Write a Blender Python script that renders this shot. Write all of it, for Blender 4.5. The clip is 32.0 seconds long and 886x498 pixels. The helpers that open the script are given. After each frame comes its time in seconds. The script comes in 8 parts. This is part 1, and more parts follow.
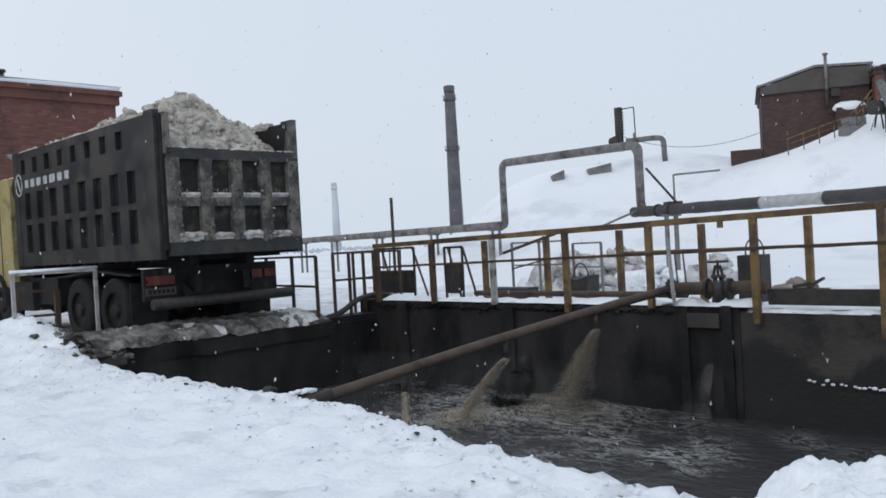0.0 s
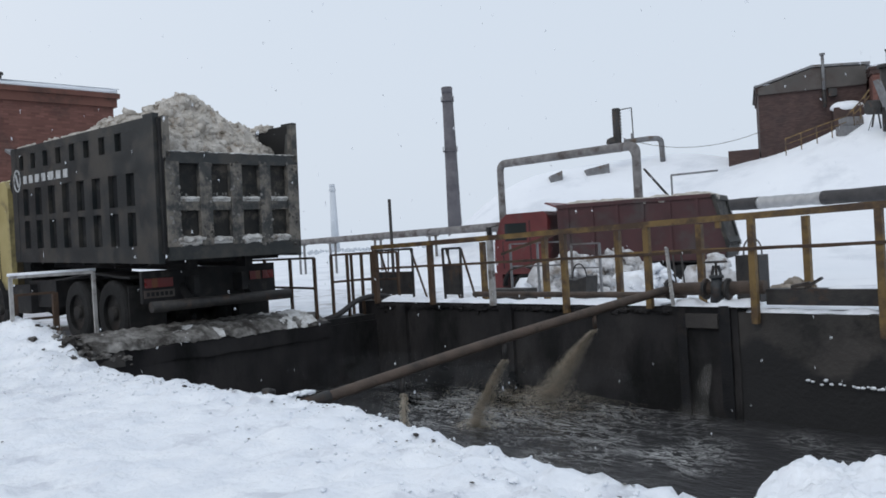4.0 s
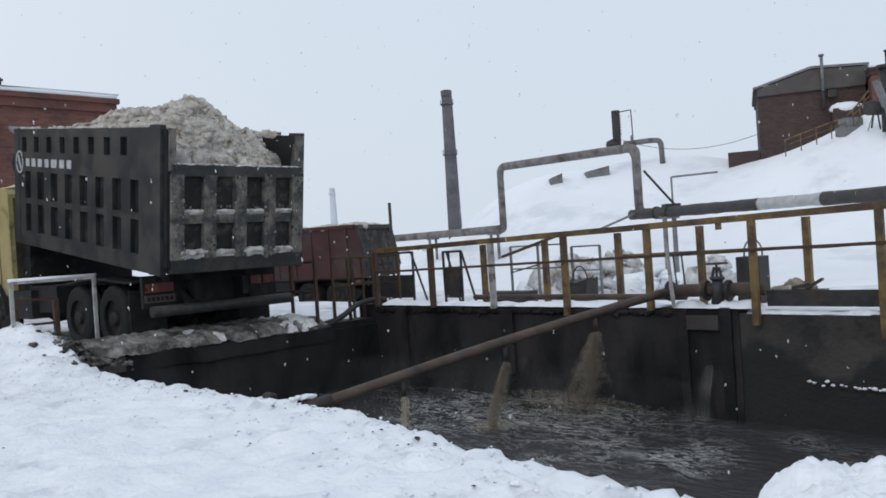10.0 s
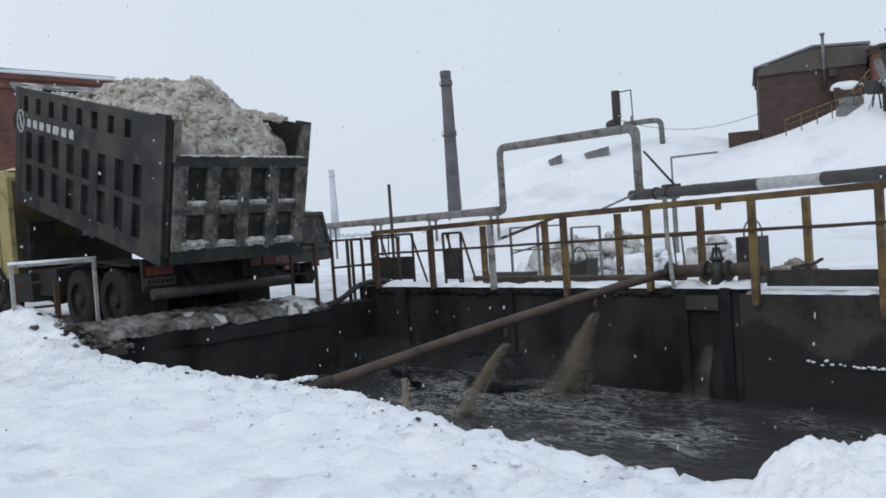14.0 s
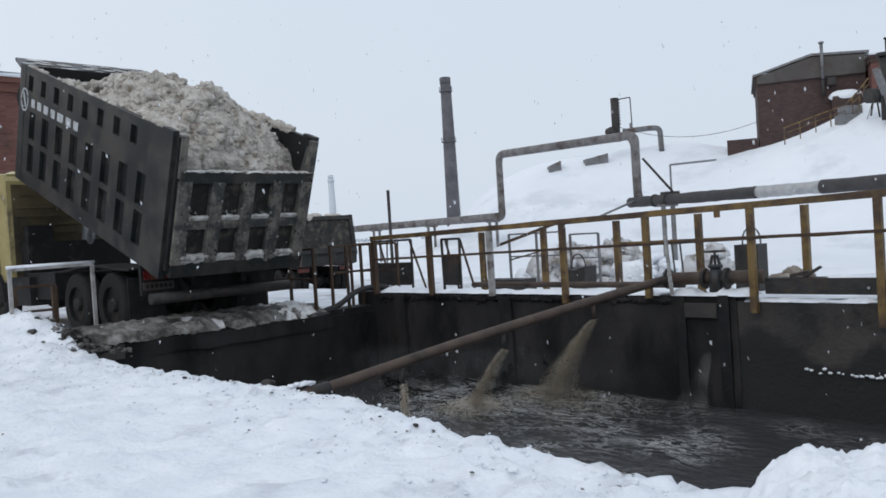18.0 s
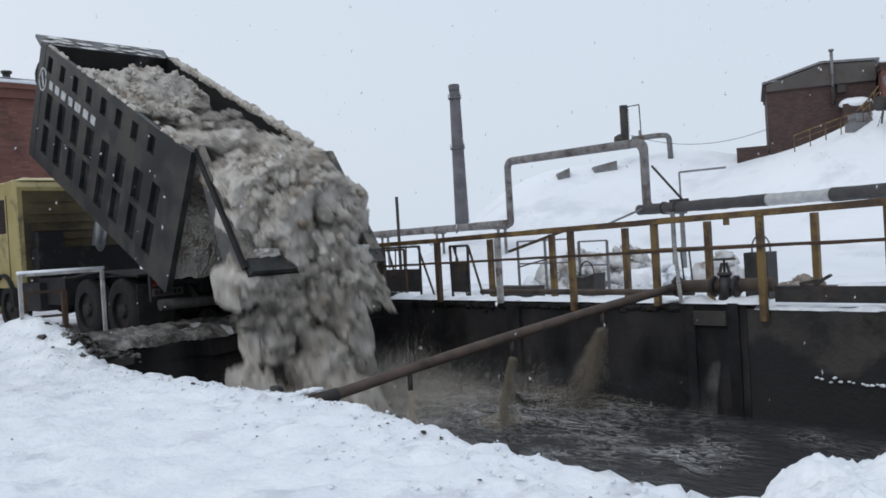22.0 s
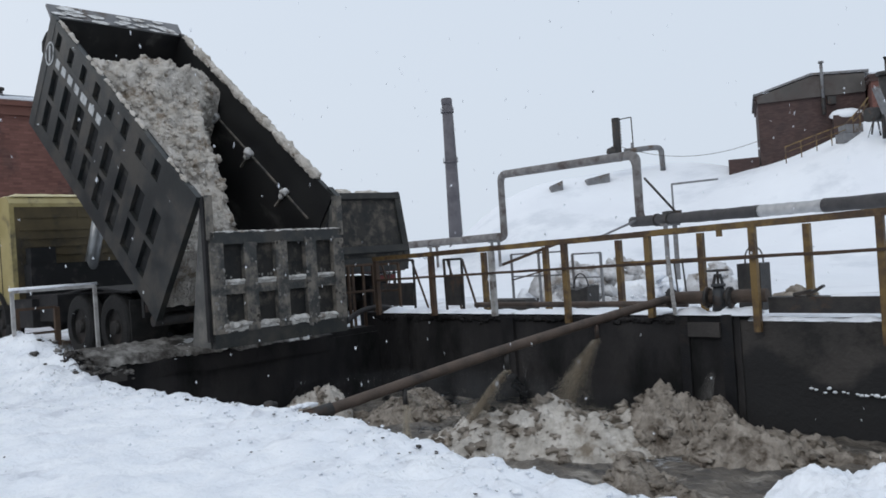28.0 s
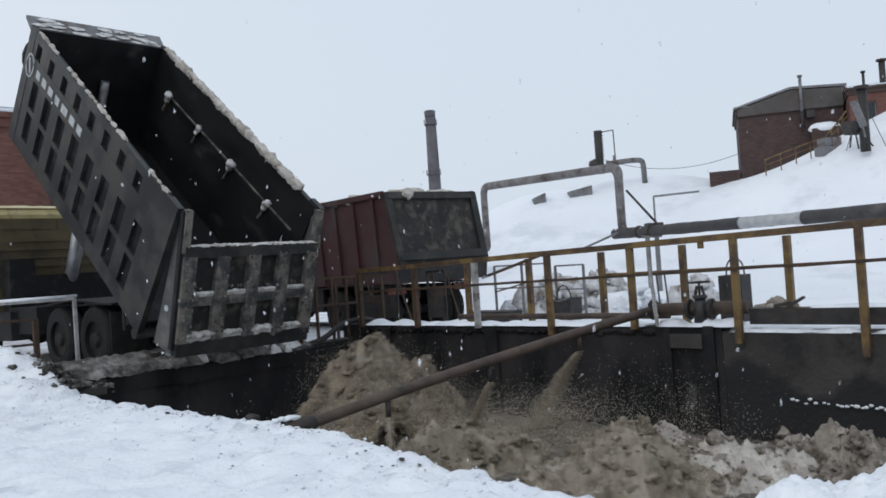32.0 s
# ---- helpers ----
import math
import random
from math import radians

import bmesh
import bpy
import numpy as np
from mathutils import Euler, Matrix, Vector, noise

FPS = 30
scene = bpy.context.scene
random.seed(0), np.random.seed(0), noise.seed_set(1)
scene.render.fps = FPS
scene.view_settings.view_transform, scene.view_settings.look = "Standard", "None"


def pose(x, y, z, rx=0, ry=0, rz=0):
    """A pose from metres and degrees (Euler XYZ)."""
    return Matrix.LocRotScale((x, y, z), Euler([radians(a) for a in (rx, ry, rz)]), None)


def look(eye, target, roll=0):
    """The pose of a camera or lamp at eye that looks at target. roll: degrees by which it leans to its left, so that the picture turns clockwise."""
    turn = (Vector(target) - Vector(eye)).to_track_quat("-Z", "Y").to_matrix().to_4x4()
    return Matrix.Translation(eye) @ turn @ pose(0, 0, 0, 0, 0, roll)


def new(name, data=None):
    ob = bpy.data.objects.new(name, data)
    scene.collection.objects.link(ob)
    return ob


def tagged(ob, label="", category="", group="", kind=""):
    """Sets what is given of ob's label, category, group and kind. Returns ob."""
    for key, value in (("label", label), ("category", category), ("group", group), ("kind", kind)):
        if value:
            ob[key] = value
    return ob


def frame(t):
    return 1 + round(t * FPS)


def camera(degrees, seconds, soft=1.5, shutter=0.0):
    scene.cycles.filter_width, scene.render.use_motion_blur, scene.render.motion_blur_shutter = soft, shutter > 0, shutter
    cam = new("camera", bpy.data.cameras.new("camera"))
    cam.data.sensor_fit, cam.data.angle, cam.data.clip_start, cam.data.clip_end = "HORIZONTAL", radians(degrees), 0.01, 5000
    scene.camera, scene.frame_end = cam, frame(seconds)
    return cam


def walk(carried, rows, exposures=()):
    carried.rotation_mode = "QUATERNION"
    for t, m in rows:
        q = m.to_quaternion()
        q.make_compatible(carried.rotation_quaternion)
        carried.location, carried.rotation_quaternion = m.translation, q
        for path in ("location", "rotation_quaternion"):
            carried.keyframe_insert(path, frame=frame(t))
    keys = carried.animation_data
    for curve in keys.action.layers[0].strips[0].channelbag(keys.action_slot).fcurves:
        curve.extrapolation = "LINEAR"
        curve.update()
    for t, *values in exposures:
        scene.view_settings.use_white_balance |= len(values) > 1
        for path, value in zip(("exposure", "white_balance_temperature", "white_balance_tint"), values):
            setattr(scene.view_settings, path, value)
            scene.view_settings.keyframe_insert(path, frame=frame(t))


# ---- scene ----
cam = camera(56.0, 32.0, soft=1.7, shutter=0.5)
EYE = (0.0, 0.0, 1.4)
walk(cam, [
    (0, pose(*EYE, 89.429, 3.200, -0.032)),
    (0.5, pose(*EYE, 89.400, 3.259, 0.028)),
    (1, pose(*EYE, 89.345, 3.220, 0.069)),
    (1.5, pose(*EYE, 89.215, 3.239, 0.102)),
    (2, pose(*EYE, 89.114, 3.235, 0.080)),
    (2.5, pose(*EYE, 89.252, 3.212, -0.130)),
    (3, pose(*EYE, 89.477, 3.240, -0.313)),
    (3.5, pose(*EYE, 89.506, 3.300, -0.235)),
    (5.5, pose(*EYE, 89.266, 3.554, -0.035)),
    (6, pose(*EYE, 89.105, 3.538, -0.061)),
    (6.5, pose(*EYE, 89.157, 3.613, -0.016)),
    (7, pose(*EYE, 89.281, 3.588, 0.037)),
    (7.5, pose(*EYE, 89.327, 3.536, 0.134)),
    (8, pose(*EYE, 89.346, 3.540, 0.182)),
    (8.5, pose(*EYE, 89.390, 3.552, 0.079)),
    (9, pose(*EYE, 89.494, 3.578, -0.123)),
    (9.5, pose(*EYE, 89.603, 3.642, -0.152)),
    (10, pose(*EYE, 89.725, 3.739, -0.125)),
    (10.5, pose(*EYE, 89.777, 3.736, -0.114)),
    (11, pose(*EYE, 89.779, 3.566, -0.041)),
    (11.5, pose(*EYE, 89.736, 3.624, 0.012)),
    (12, pose(*EYE, 89.430, 3.784, -0.013)),
    (12.5, pose(*EYE, 89.127, 3.955, -0.132)),
    (13, pose(*EYE, 88.864, 4.150, -0.118)),
    (13.5, pose(*EYE, 88.635, 4.119, -0.124)),
    (14, pose(*EYE, 88.449, 3.974, -0.140)),
    (14.5, pose(*EYE, 88.464, 3.883, -0.064)),
    (16.5, pose(*EYE, 88.770, 3.734, 0.093)),
    (17, pose(*EYE, 88.883, 3.723, -0.006)),
    (17.5, pose(*EYE, 88.787, 3.655, -0.129)),
    (18, pose(*EYE, 88.858, 3.650, -0.223)),
    (18.5, pose(*EYE, 89.176, 3.711, -0.016)),
    (19, pose(*EYE, 89.320, 3.672, 0.141)),
    (19.5, pose(*EYE, 89.400, 3.539, 0.247)),
    (20, pose(*EYE, 89.372, 3.471, 0.291)),
    (20.5, pose(*EYE, 89.349, 3.468, 0.230)),
    (21, pose(*EYE, 89.378, 3.422, 0.304)),
    (21.5, pose(*EYE, 89.471, 3.389, 0.356)),
    (22, pose(*EYE, 89.367, 3.483, 0.360)),
    (22.5, pose(*EYE, 89.278, 3.555, 0.341)),
    (23, pose(*EYE, 89.276, 3.590, 0.348)),
    (23.5, pose(*EYE, 89.334, 3.545, 0.268)),
    (24, pose(*EYE, 89.459, 3.552, 0.264)),
    (24.5, pose(*EYE, 89.653, 3.596, 0.183)),
    (25, pose(*EYE, 89.743, 3.613, 0.007)),
    (25.5, pose(*EYE, 89.515, 3.626, 0.010)),
    (27.5, pose(*EYE, 90.192, 3.953, -0.017)),
    (28, pose(*EYE, 90.262, 3.902, -0.066)),
    (28.5, pose(*EYE, 90.467, 3.886, -0.037)),
    (29, pose(*EYE, 90.775, 3.901, -0.122)),
    (29.5, pose(*EYE, 90.918, 3.865, -0.250)),
    (30, pose(*EYE, 91.060, 3.932, -0.305)),
    (30.5, pose(*EYE, 91.067, 3.891, -0.594)),
    (31, pose(*EYE, 90.968, 3.883, -1.029)),
    (31.5, pose(*EYE, 90.780, 3.910, -1.257)),
    (32, pose(*EYE, 91.003, 3.927, -1.226)),
], exposures=[(0, 0.0), (32, 0.0)])

# ---- light ----
world = bpy.data.worlds.new("overcast_sky")
scene.world = world
world.use_nodes = True
wn, wl = world.node_tree.nodes, world.node_tree.links
sky = wn.new("ShaderNodeTexSky")
sky.sky_type, sky.sun_disc = "NISHITA", False
sky.sun_elevation, sky.sun_rotation = radians(32), radians(-60)
sky.dust_density, sky.air_density, sky.ozone_density = 6.0, 1.2, 1.0
cloud = wn.new("ShaderNodeMix")
cloud.data_type = "RGBA"
cloud.inputs[0].default_value = 0.93
cloud.inputs[7].default_value = (6.85, 7.68, 8.8, 1)
wl.new(sky.outputs[0], cloud.inputs[6])
wl.new(cloud.outputs[2], wn["Background"].inputs[0])
wn["Background"].inputs[1].default_value = 0.1
sun = new("sun", bpy.data.lights.new("sun", "SUN"))
sun.data.energy, sun.data.angle, sun.data.color = 0.6, radians(25), (1.0, 0.97, 0.93)
sun.matrix_world = look((-20, -30, 35), (0, 8, 0))


# ---- materials ----
def mat(name, a, b, scale=4.0, rough=0.7, metal=0.0, bump=0.2, fine=40.0, dirt=None, dirt_amount=0.4, dirt_scale=1.3, spec=0.5, per_object=0.0, stretch=(1, 1, 1), relief=0.02):
    """Two colours mixed by noise, stains of a third one at a larger scale, fine relief."""
    m = bpy.data.materials.new(name)
    m.use_nodes = True
    n, l = m.node_tree.nodes, m.node_tree.links
    bs = n["Principled BSDF"]
    co = n.new("ShaderNodeTexCoord")
    mp = n.new("ShaderNodeMapping")
    mp.inputs["Scale"].default_value = stretch
    l.new(co.outputs["Object"], mp.inputs[0])
    n1 = n.new("ShaderNodeTexNoise")
    n1.inputs["Scale"].default_value, n1.inputs["Detail"].default_value = scale, 6
    l.new(mp.outputs[0], n1.inputs["Vector"])
    mx = n.new("ShaderNodeMix")
    mx.data_type = "RGBA"
    mx.inputs[6].default_value, mx.inputs[7].default_value = (*a, 1), (*b, 1)
    rp = n.new("ShaderNodeMapRange")
    rp.inputs[1].default_value, rp.inputs[2].default_value = 0.35, 0.65
    l.new(n1.outputs[0], rp.inputs[0])
    l.new(rp.outputs[0], mx.inputs[0])
    out = mx.outputs[2]
    if dirt:
        n2 = n.new("ShaderNodeTexNoise")
        n2.inputs["Scale"].default_value, n2.inputs["Detail"].default_value, n2.inputs["Roughness"].default_value = dirt_scale, 8, 0.65
        l.new(mp.outputs[0], n2.inputs["Vector"])
        r2 = n.new("ShaderNodeMapRange")
        r2.inputs[1].default_value, r2.inputs[2].default_value = 0.62 - 0.3 * dirt_amount, 0.72 - 0.22 * dirt_amount
        l.new(n2.outputs[0], r2.inputs[0])
        m2 = n.new("ShaderNodeMix")
        m2.data_type = "RGBA"
        m2.inputs[7].default_value = (*dirt, 1)
        l.new(out, m2.inputs[6])
        l.new(r2.outputs[0], m2.inputs[0])
        out = m2.outputs[2]
    if per_object:
        oi = n.new("ShaderNodeObjectInfo")
        mr = n.new("ShaderNodeMapRange")
        mr.inputs[3].default_value, mr.inputs[4].default_value = 1 - per_object, 1 + per_object
        l.new(oi.outputs["Random"], mr.inputs[0])
        hs = n.new("ShaderNodeHueSaturation")
        l.new(mr.outputs[0], hs.inputs["Value"])
        l.new(out, hs.inputs["Color"])
        out = hs.outputs[0]
    l.new(out, bs.inputs["Base Color"])
    bs.inputs["Metallic"].default_value = metal
    bs.inputs["Specular IOR Level"].default_value = spec
    rr = n.new("ShaderNodeMapRange")
    rr.inputs[3].default_value, rr.inputs[4].default_value = max(0.02, rough - 0.12), min(1, rough + 0.12)
    l.new(n1.outputs[0], rr.inputs[0])
    l.new(rr.outputs[0], bs.inputs["Roughness"])
    if bump:
        n3 = n.new("ShaderNodeTexNoise")
        n3.inputs["Scale"].default_value, n3.inputs["Detail"].default_value = fine, 5
        l.new(mp.outputs[0], n3.inputs["Vector"])
        bp = n.new("ShaderNodeBump")
        bp.inputs["Strength"].default_value, bp.inputs["Distance"].default_value = bump, relief
        l.new(n3.outputs[0], bp.inputs["Height"])
        l.new(bp.outputs[0], bs.inputs["Normal"])
    return m


def brick_mat(name, a, b, mortar, scale=1.0):
    m = mat(name, a, b, 1.2, 0.9, bump=0.3, dirt=(0.06, 0.04, 0.035), dirt_amount=0.35, dirt_scale=0.5)
    n, l = m.node_tree.nodes, m.node_tree.links
    bs = n["Principled BSDF"]
    under = bs.inputs["Base Color"].links[0].from_socket
    uv = n.new("ShaderNodeUVMap")
    br = n.new("ShaderNodeTexBrick")
    br.inputs["Scale"].default_value = scale
    br.inputs["Brick Width"].default_value, br.inputs["Row Height"].default_value = 0.26, 0.075
    br.inputs["Mortar Size"].default_value = 0.008
    br.inputs["Color1"].default_value, br.inputs["Color2"].default_value = (0.65, 0.6, 0.6, 1), (1, 1, 1, 1)
    br.inputs["Mortar"].default_value = (*mortar, 1)
    l.new(uv.outputs[0], br.inputs["Vector"])
    mu = n.new("ShaderNodeMix")
    mu.data_type, mu.blend_type = "RGBA", "MULTIPLY"
    mu.inputs[0].default_value = 1.0
    l.new(under, mu.inputs[6])
    l.new(br.outputs["Color"], mu.inputs[7])
    l.new(mu.outputs[2], bs.inputs["Base Color"])
    return m


SNOW = mat("fresh_snow", (0.78, 0.81, 0.86), (0.88, 0.90, 0.93), 2.5, 0.8, bump=0.7, fine=18, dirt=(0.66, 0.68, 0.73), dirt_amount=0.22, dirt_scale=1.6, spec=0.2, relief=0.03)
SNOW_FAR = mat("far_snow", (0.79, 0.81, 0.85), (0.86, 0.88, 0.91), 0.15, 0.8, bump=0.5, fine=1.2, spec=0.2, dirt=(0.70, 0.725, 0.765), dirt_amount=0.3, dirt_scale=0.22, relief=0.12)
SNOW_TRACK = mat("trampled_snow", (0.62, 0.64, 0.68), (0.78, 0.80, 0.84), 1.2, 0.7, bump=0.4, fine=9, dirt=(0.42, 0.41, 0.41), dirt_amount=0.3, dirt_scale=0.8)
SNOW_DIRTY = mat("dirty_snow", (0.41, 0.375, 0.33), (0.64, 0.60, 0.55), 4.5, 0.9, bump=1.0, fine=20, dirt=(0.23, 0.185, 0.14), dirt_amount=0.30, dirt_scale=3.4, spec=0.15, relief=0.06)
SLUSH = mat("brown_slush", (0.18, 0.15, 0.118), (0.38, 0.335, 0.285), 4.5, 0.65, bump=1.0, fine=20, dirt=(0.09, 0.068, 0.048), dirt_amount=0.40, dirt_scale=3.0, relief=0.05)
SLUSH_SNOW = mat("sodden_grey_snow", (0.41, 0.375, 0.33), (0.66, 0.62, 0.565), 4.5, 0.85, bump=1.0, fine=20, dirt=(0.24, 0.20, 0.155), dirt_amount=0.30, dirt_scale=3.0, relief=0.05)
GRIT_SNOW = mat("tan_grit_snow", (0.52, 0.47, 0.41), (0.72, 0.67, 0.60), 9.0, 0.85, bump=0.5, fine=40, dirt=(0.27, 0.225, 0.175), dirt_amount=0.3, dirt_scale=6)
CRUST = mat("snow_crust", (0.50, 0.49, 0.47), (0.72, 0.72, 0.72), 9.0, 0.85, bump=0.8, fine=40, dirt=(0.25, 0.22, 0.19), dirt_amount=0.3, dirt_scale=6)
CONCRETE = mat("wet_concrete", (0.015, 0.0142, 0.0152), (0.036, 0.0333, 0.033), 1.6, 0.75, bump=0.5, fine=20, dirt=(0.007, 0.007, 0.007), dirt_amount=0.45, dirt_scale=0.9, stretch=(1, 1, 0.5), spec=0.25)
CONCRETE_DRY = mat("old_concrete", (0.048, 0.044, 0.041), (0.080, 0.073, 0.067), 2.2, 0.85, bump=0.5, fine=25, dirt=(0.014, 0.013, 0.013), dirt_amount=0.45, dirt_scale=0.9)
TRUCK_GREY = mat("grey_truck_paint", (0.010, 0.0135, 0.0145), (0.026, 0.028, 0.0275), 2.2, 0.5, bump=0.25, fine=45, dirt=(0.046, 0.042, 0.036), dirt_amount=0.48, dirt_scale=2.1)
TRUCK_DARK = mat("black_chassis_steel", (0.010, 0.010, 0.011), (0.022, 0.021, 0.021), 6.0, 0.7, bump=0.2, dirt=(0.05, 0.045, 0.04), dirt_amount=0.2, dirt_scale=3, spec=0.32)
# bed paint with the pockets' shade in its colour; also the engine housing's black
POCKET_SHADE = mat("pocket_shade_black", (0.006, 0.007, 0.0075), (0.011, 0.011, 0.012), 4.0, 0.75, bump=0.2, dirt=(0.04, 0.038, 0.035), dirt_amount=0.25, dirt_scale=3, spec=0.32)
BED_STEEL = mat("worn_bed_steel", (0.008, 0.008, 0.009), (0.018, 0.018, 0.018), 2.5, 0.55, 0.1, bump=0.25, dirt=(0.05, 0.048, 0.046), dirt_amount=0.15, dirt_scale=1.7, stretch=(0.4, 1, 1), spec=0.32)
YELLOW_CAB = mat("yellow_cab_paint", (0.33, 0.27, 0.115), (0.42, 0.355, 0.17), 2.0, 0.45, bump=0.1, dirt=(0.10, 0.085, 0.055), dirt_amount=0.45, dirt_scale=1.2)
# rear of the cab: much darker yellow than the shell, with stains
CAB_BACK = mat("dark_stained_yellow_paint", (0.062, 0.046, 0.021), (0.098, 0.074, 0.034), 2.5, 0.6, bump=0.2, dirt=(0.03, 0.025, 0.018), dirt_amount=0.45, dirt_scale=1.8)
CAB_SNOW = mat("yellowed_snow", (0.55, 0.48, 0.28), (0.70, 0.64, 0.44), 3.0, 0.8, bump=0.6, fine=20, spec=0.2)
RED_PAINT = mat("red_truck_paint", (0.10, 0.017, 0.018), (0.13, 0.023, 0.023), 2.0, 0.45, bump=0.1, dirt=(0.10, 0.045, 0.04), dirt_amount=0.35, dirt_scale=1.3)
RED_BED = mat("dusty_red_bed_paint", (0.046, 0.016, 0.017), (0.064, 0.021, 0.022), 2.0, 0.55, bump=0.15, dirt=(0.055, 0.04, 0.038), dirt_amount=0.45, dirt_scale=0.9)
GATE_GREY = mat("dirty_grey_gate_paint", (0.020, 0.021, 0.021), (0.036, 0.036, 0.034), 2.5, 0.75, bump=0.2, spec=0.3, dirt=(0.055, 0.051, 0.045), dirt_amount=0.35, dirt_scale=1.5)
RUBBER = mat("worn_rubber", (0.010, 0.010, 0.010), (0.02, 0.0195, 0.019), 8.0, 0.85, bump=0.4, dirt=(0.026, 0.024, 0.022), dirt_amount=0.2, dirt_scale=4, spec=0.32)
RIM = mat("dirty_rim_steel", (0.018, 0.017, 0.016), (0.042, 0.039, 0.036), 6, 0.6, 0.4, dirt=(0.05, 0.04, 0.035), dirt_amount=0.4, spec=0.32)
GALV = mat("hoist_steel", (0.20, 0.21, 0.215), (0.30, 0.31, 0.315), 3, 0.4, 0.5, bump=0.1, dirt=(0.10, 0.09, 0.08), dirt_amount=0.3)
YELLOW_RAIL = mat("yellow_rail_paint", (0.155, 0.096, 0.032), (0.21, 0.133, 0.044), 5.0, 0.6, bump=0.3, fine=60, dirt=(0.065, 0.038, 0.022), dirt_amount=0.6, dirt_scale=2.6)
RUST_RAIL = mat("rusty_rail_paint", (0.055, 0.032, 0.02), (0.09, 0.052, 0.028), 6.0, 0.75, bump=0.35, fine=60, dirt=(0.035, 0.022, 0.016), dirt_amount=0.4, dirt_scale=3)
PALE_RAIL = mat("pale_frosted_paint", (0.27, 0.262, 0.25), (0.44, 0.43, 0.42), 6.0, 0.75, bump=0.3, dirt=(0.10, 0.08, 0.07), dirt_amount=0.3, dirt_scale=4)
RUST_PIPE = mat("rusty_pipe_steel", (0.060, 0.042, 0.032), (0.095, 0.068, 0.052), 5.0, 0.75, bump=0.4, fine=50, dirt=(0.03, 0.022, 0.018), dirt_amount=0.35, dirt_scale=2.0)
DARK_IRON = mat("dark_iron", (0.016, 0.015, 0.015), (0.04, 0.036, 0.033), 8.0, 0.65, bump=0.3, dirt=(0.07, 0.04, 0.025), dirt_amount=0.25, dirt_scale=3)
GUIDE_STEEL = mat("wet_black_steel", (0.006, 0.006, 0.0075), (0.013, 0.013, 0.014), 5.0, 0.6, bump=0.4, dirt=(0.022, 0.018, 0.016), dirt_amount=0.3, dirt_scale=3, spec=0.32)
VALVE_BLUE = mat("dull_blue_valve_paint", (0.026, 0.030, 0.034), (0.045, 0.047, 0.05), 8.0, 0.6, bump=0.3, dirt=(0.06, 0.04, 0.03), dirt_amount=0.4, dirt_scale=5)
WRAP = mat("grey_pipe_wrap", (0.13, 0.12, 0.118), (0.21, 0.20, 0.195), 2.5, 0.8, bump=0.5, fine=12, dirt=(0.07, 0.055, 0.05), dirt_amount=0.4, dirt_scale=1.2)
TARRED = mat("tarred_pipe_wrap", (0.035, 0.033, 0.034), (0.06, 0.056, 0.056), 2.5, 0.75, bump=0.5, fine=10, dirt=(0.10, 0.09, 0.085), dirt_amount=0.2, dirt_scale=1.0)
FOIL = mat("foil_pipe_wrap", (0.34, 0.34, 0.345), (0.46, 0.46, 0.46), 3, 0.45, 0.3, bump=0.4, fine=12)
BRICK_RED = brick_mat("red_brick", (0.15, 0.068, 0.054), (0.195, 0.092, 0.074), (0.8, 0.75, 0.7))
BRICK_DARK = brick_mat("dark_brick", (0.066, 0.043, 0.040), (0.092, 0.058, 0.052), (0.8, 0.78, 0.75))
PLASTER = mat("stained_plaster", (0.075, 0.068, 0.063), (0.115, 0.104, 0.095), 1.2, 0.9, bump=0.3, dirt=(0.07, 0.055, 0.05), dirt_amount=0.45, dirt_scale=0.6)
CHIMNEY = mat("sooty_chimney_brick", (0.11, 0.105, 0.115), (0.15, 0.14, 0.15), 0.25, 0.9, bump=0.1, dirt=(0.085, 0.08, 0.09), dirt_amount=0.5, dirt_scale=0.15)
# snow haze put into the base colour of the farthest chimney and scrub
HAZED_FAR = mat("haze_tinted_far_tone", (0.50, 0.53, 0.57), (0.56, 0.59, 0.63), 0.1, 0.95, bump=0)
GREY_STEEL = mat("weathered_grey_steel", (0.15, 0.15, 0.155), (0.22, 0.22, 0.225), 3, 0.65, 0.2, bump=0.2, dirt=(0.10, 0.07, 0.05), dirt_amount=0.3)
WHITE_PAINT = mat("white_lettering_paint", (0.36, 0.37, 0.37), (0.48, 0.49, 0.49), 12, 0.6, bump=0, dirt=(0.16, 0.16, 0.16), dirt_amount=0.3, dirt_scale=9)
BROWN_WATER = mat("brown_pump_water", (0.44, 0.365, 0.265), (0.60, 0.53, 0.43), 9.0, 0.35, bump=0.8, fine=26, dirt=(0.45, 0.40, 0.32), dirt_amount=0.3, dirt_scale=8, stretch=(1, 1, 0.4))
SPRAY = mat("muddy_spray", (0.34, 0.30, 0.25), (0.52, 0.48, 0.42), 4, 0.6, bump=0, spec=0.3)
FROTH = mat("dark_brown_froth", (0.092, 0.069, 0.045), (0.255, 0.203, 0.142), 4.6, 0.55, bump=1.0, fine=16, dirt=(0.28, 0.25, 0.21), dirt_amount=0.16, dirt_scale=4, relief=0.05)
TAN_FROTH = mat("tan_froth", (0.150, 0.120, 0.085), (0.370, 0.312, 0.238), 4.2, 0.55, bump=1.0, fine=16, dirt=(0.40, 0.36, 0.31), dirt_amount=0.2, dirt_scale=4, relief=0.05)
SCUM = mat("grey_brown_scum", (0.055, 0.048, 0.042), (0.16, 0.138, 0.113), 3.0, 0.4, bump=1.0, fine=12, dirt=(0.34, 0.31, 0.27), dirt_amount=0.24, dirt_scale=2.6, relief=0.05, stretch=(0.8, 1.6, 1))

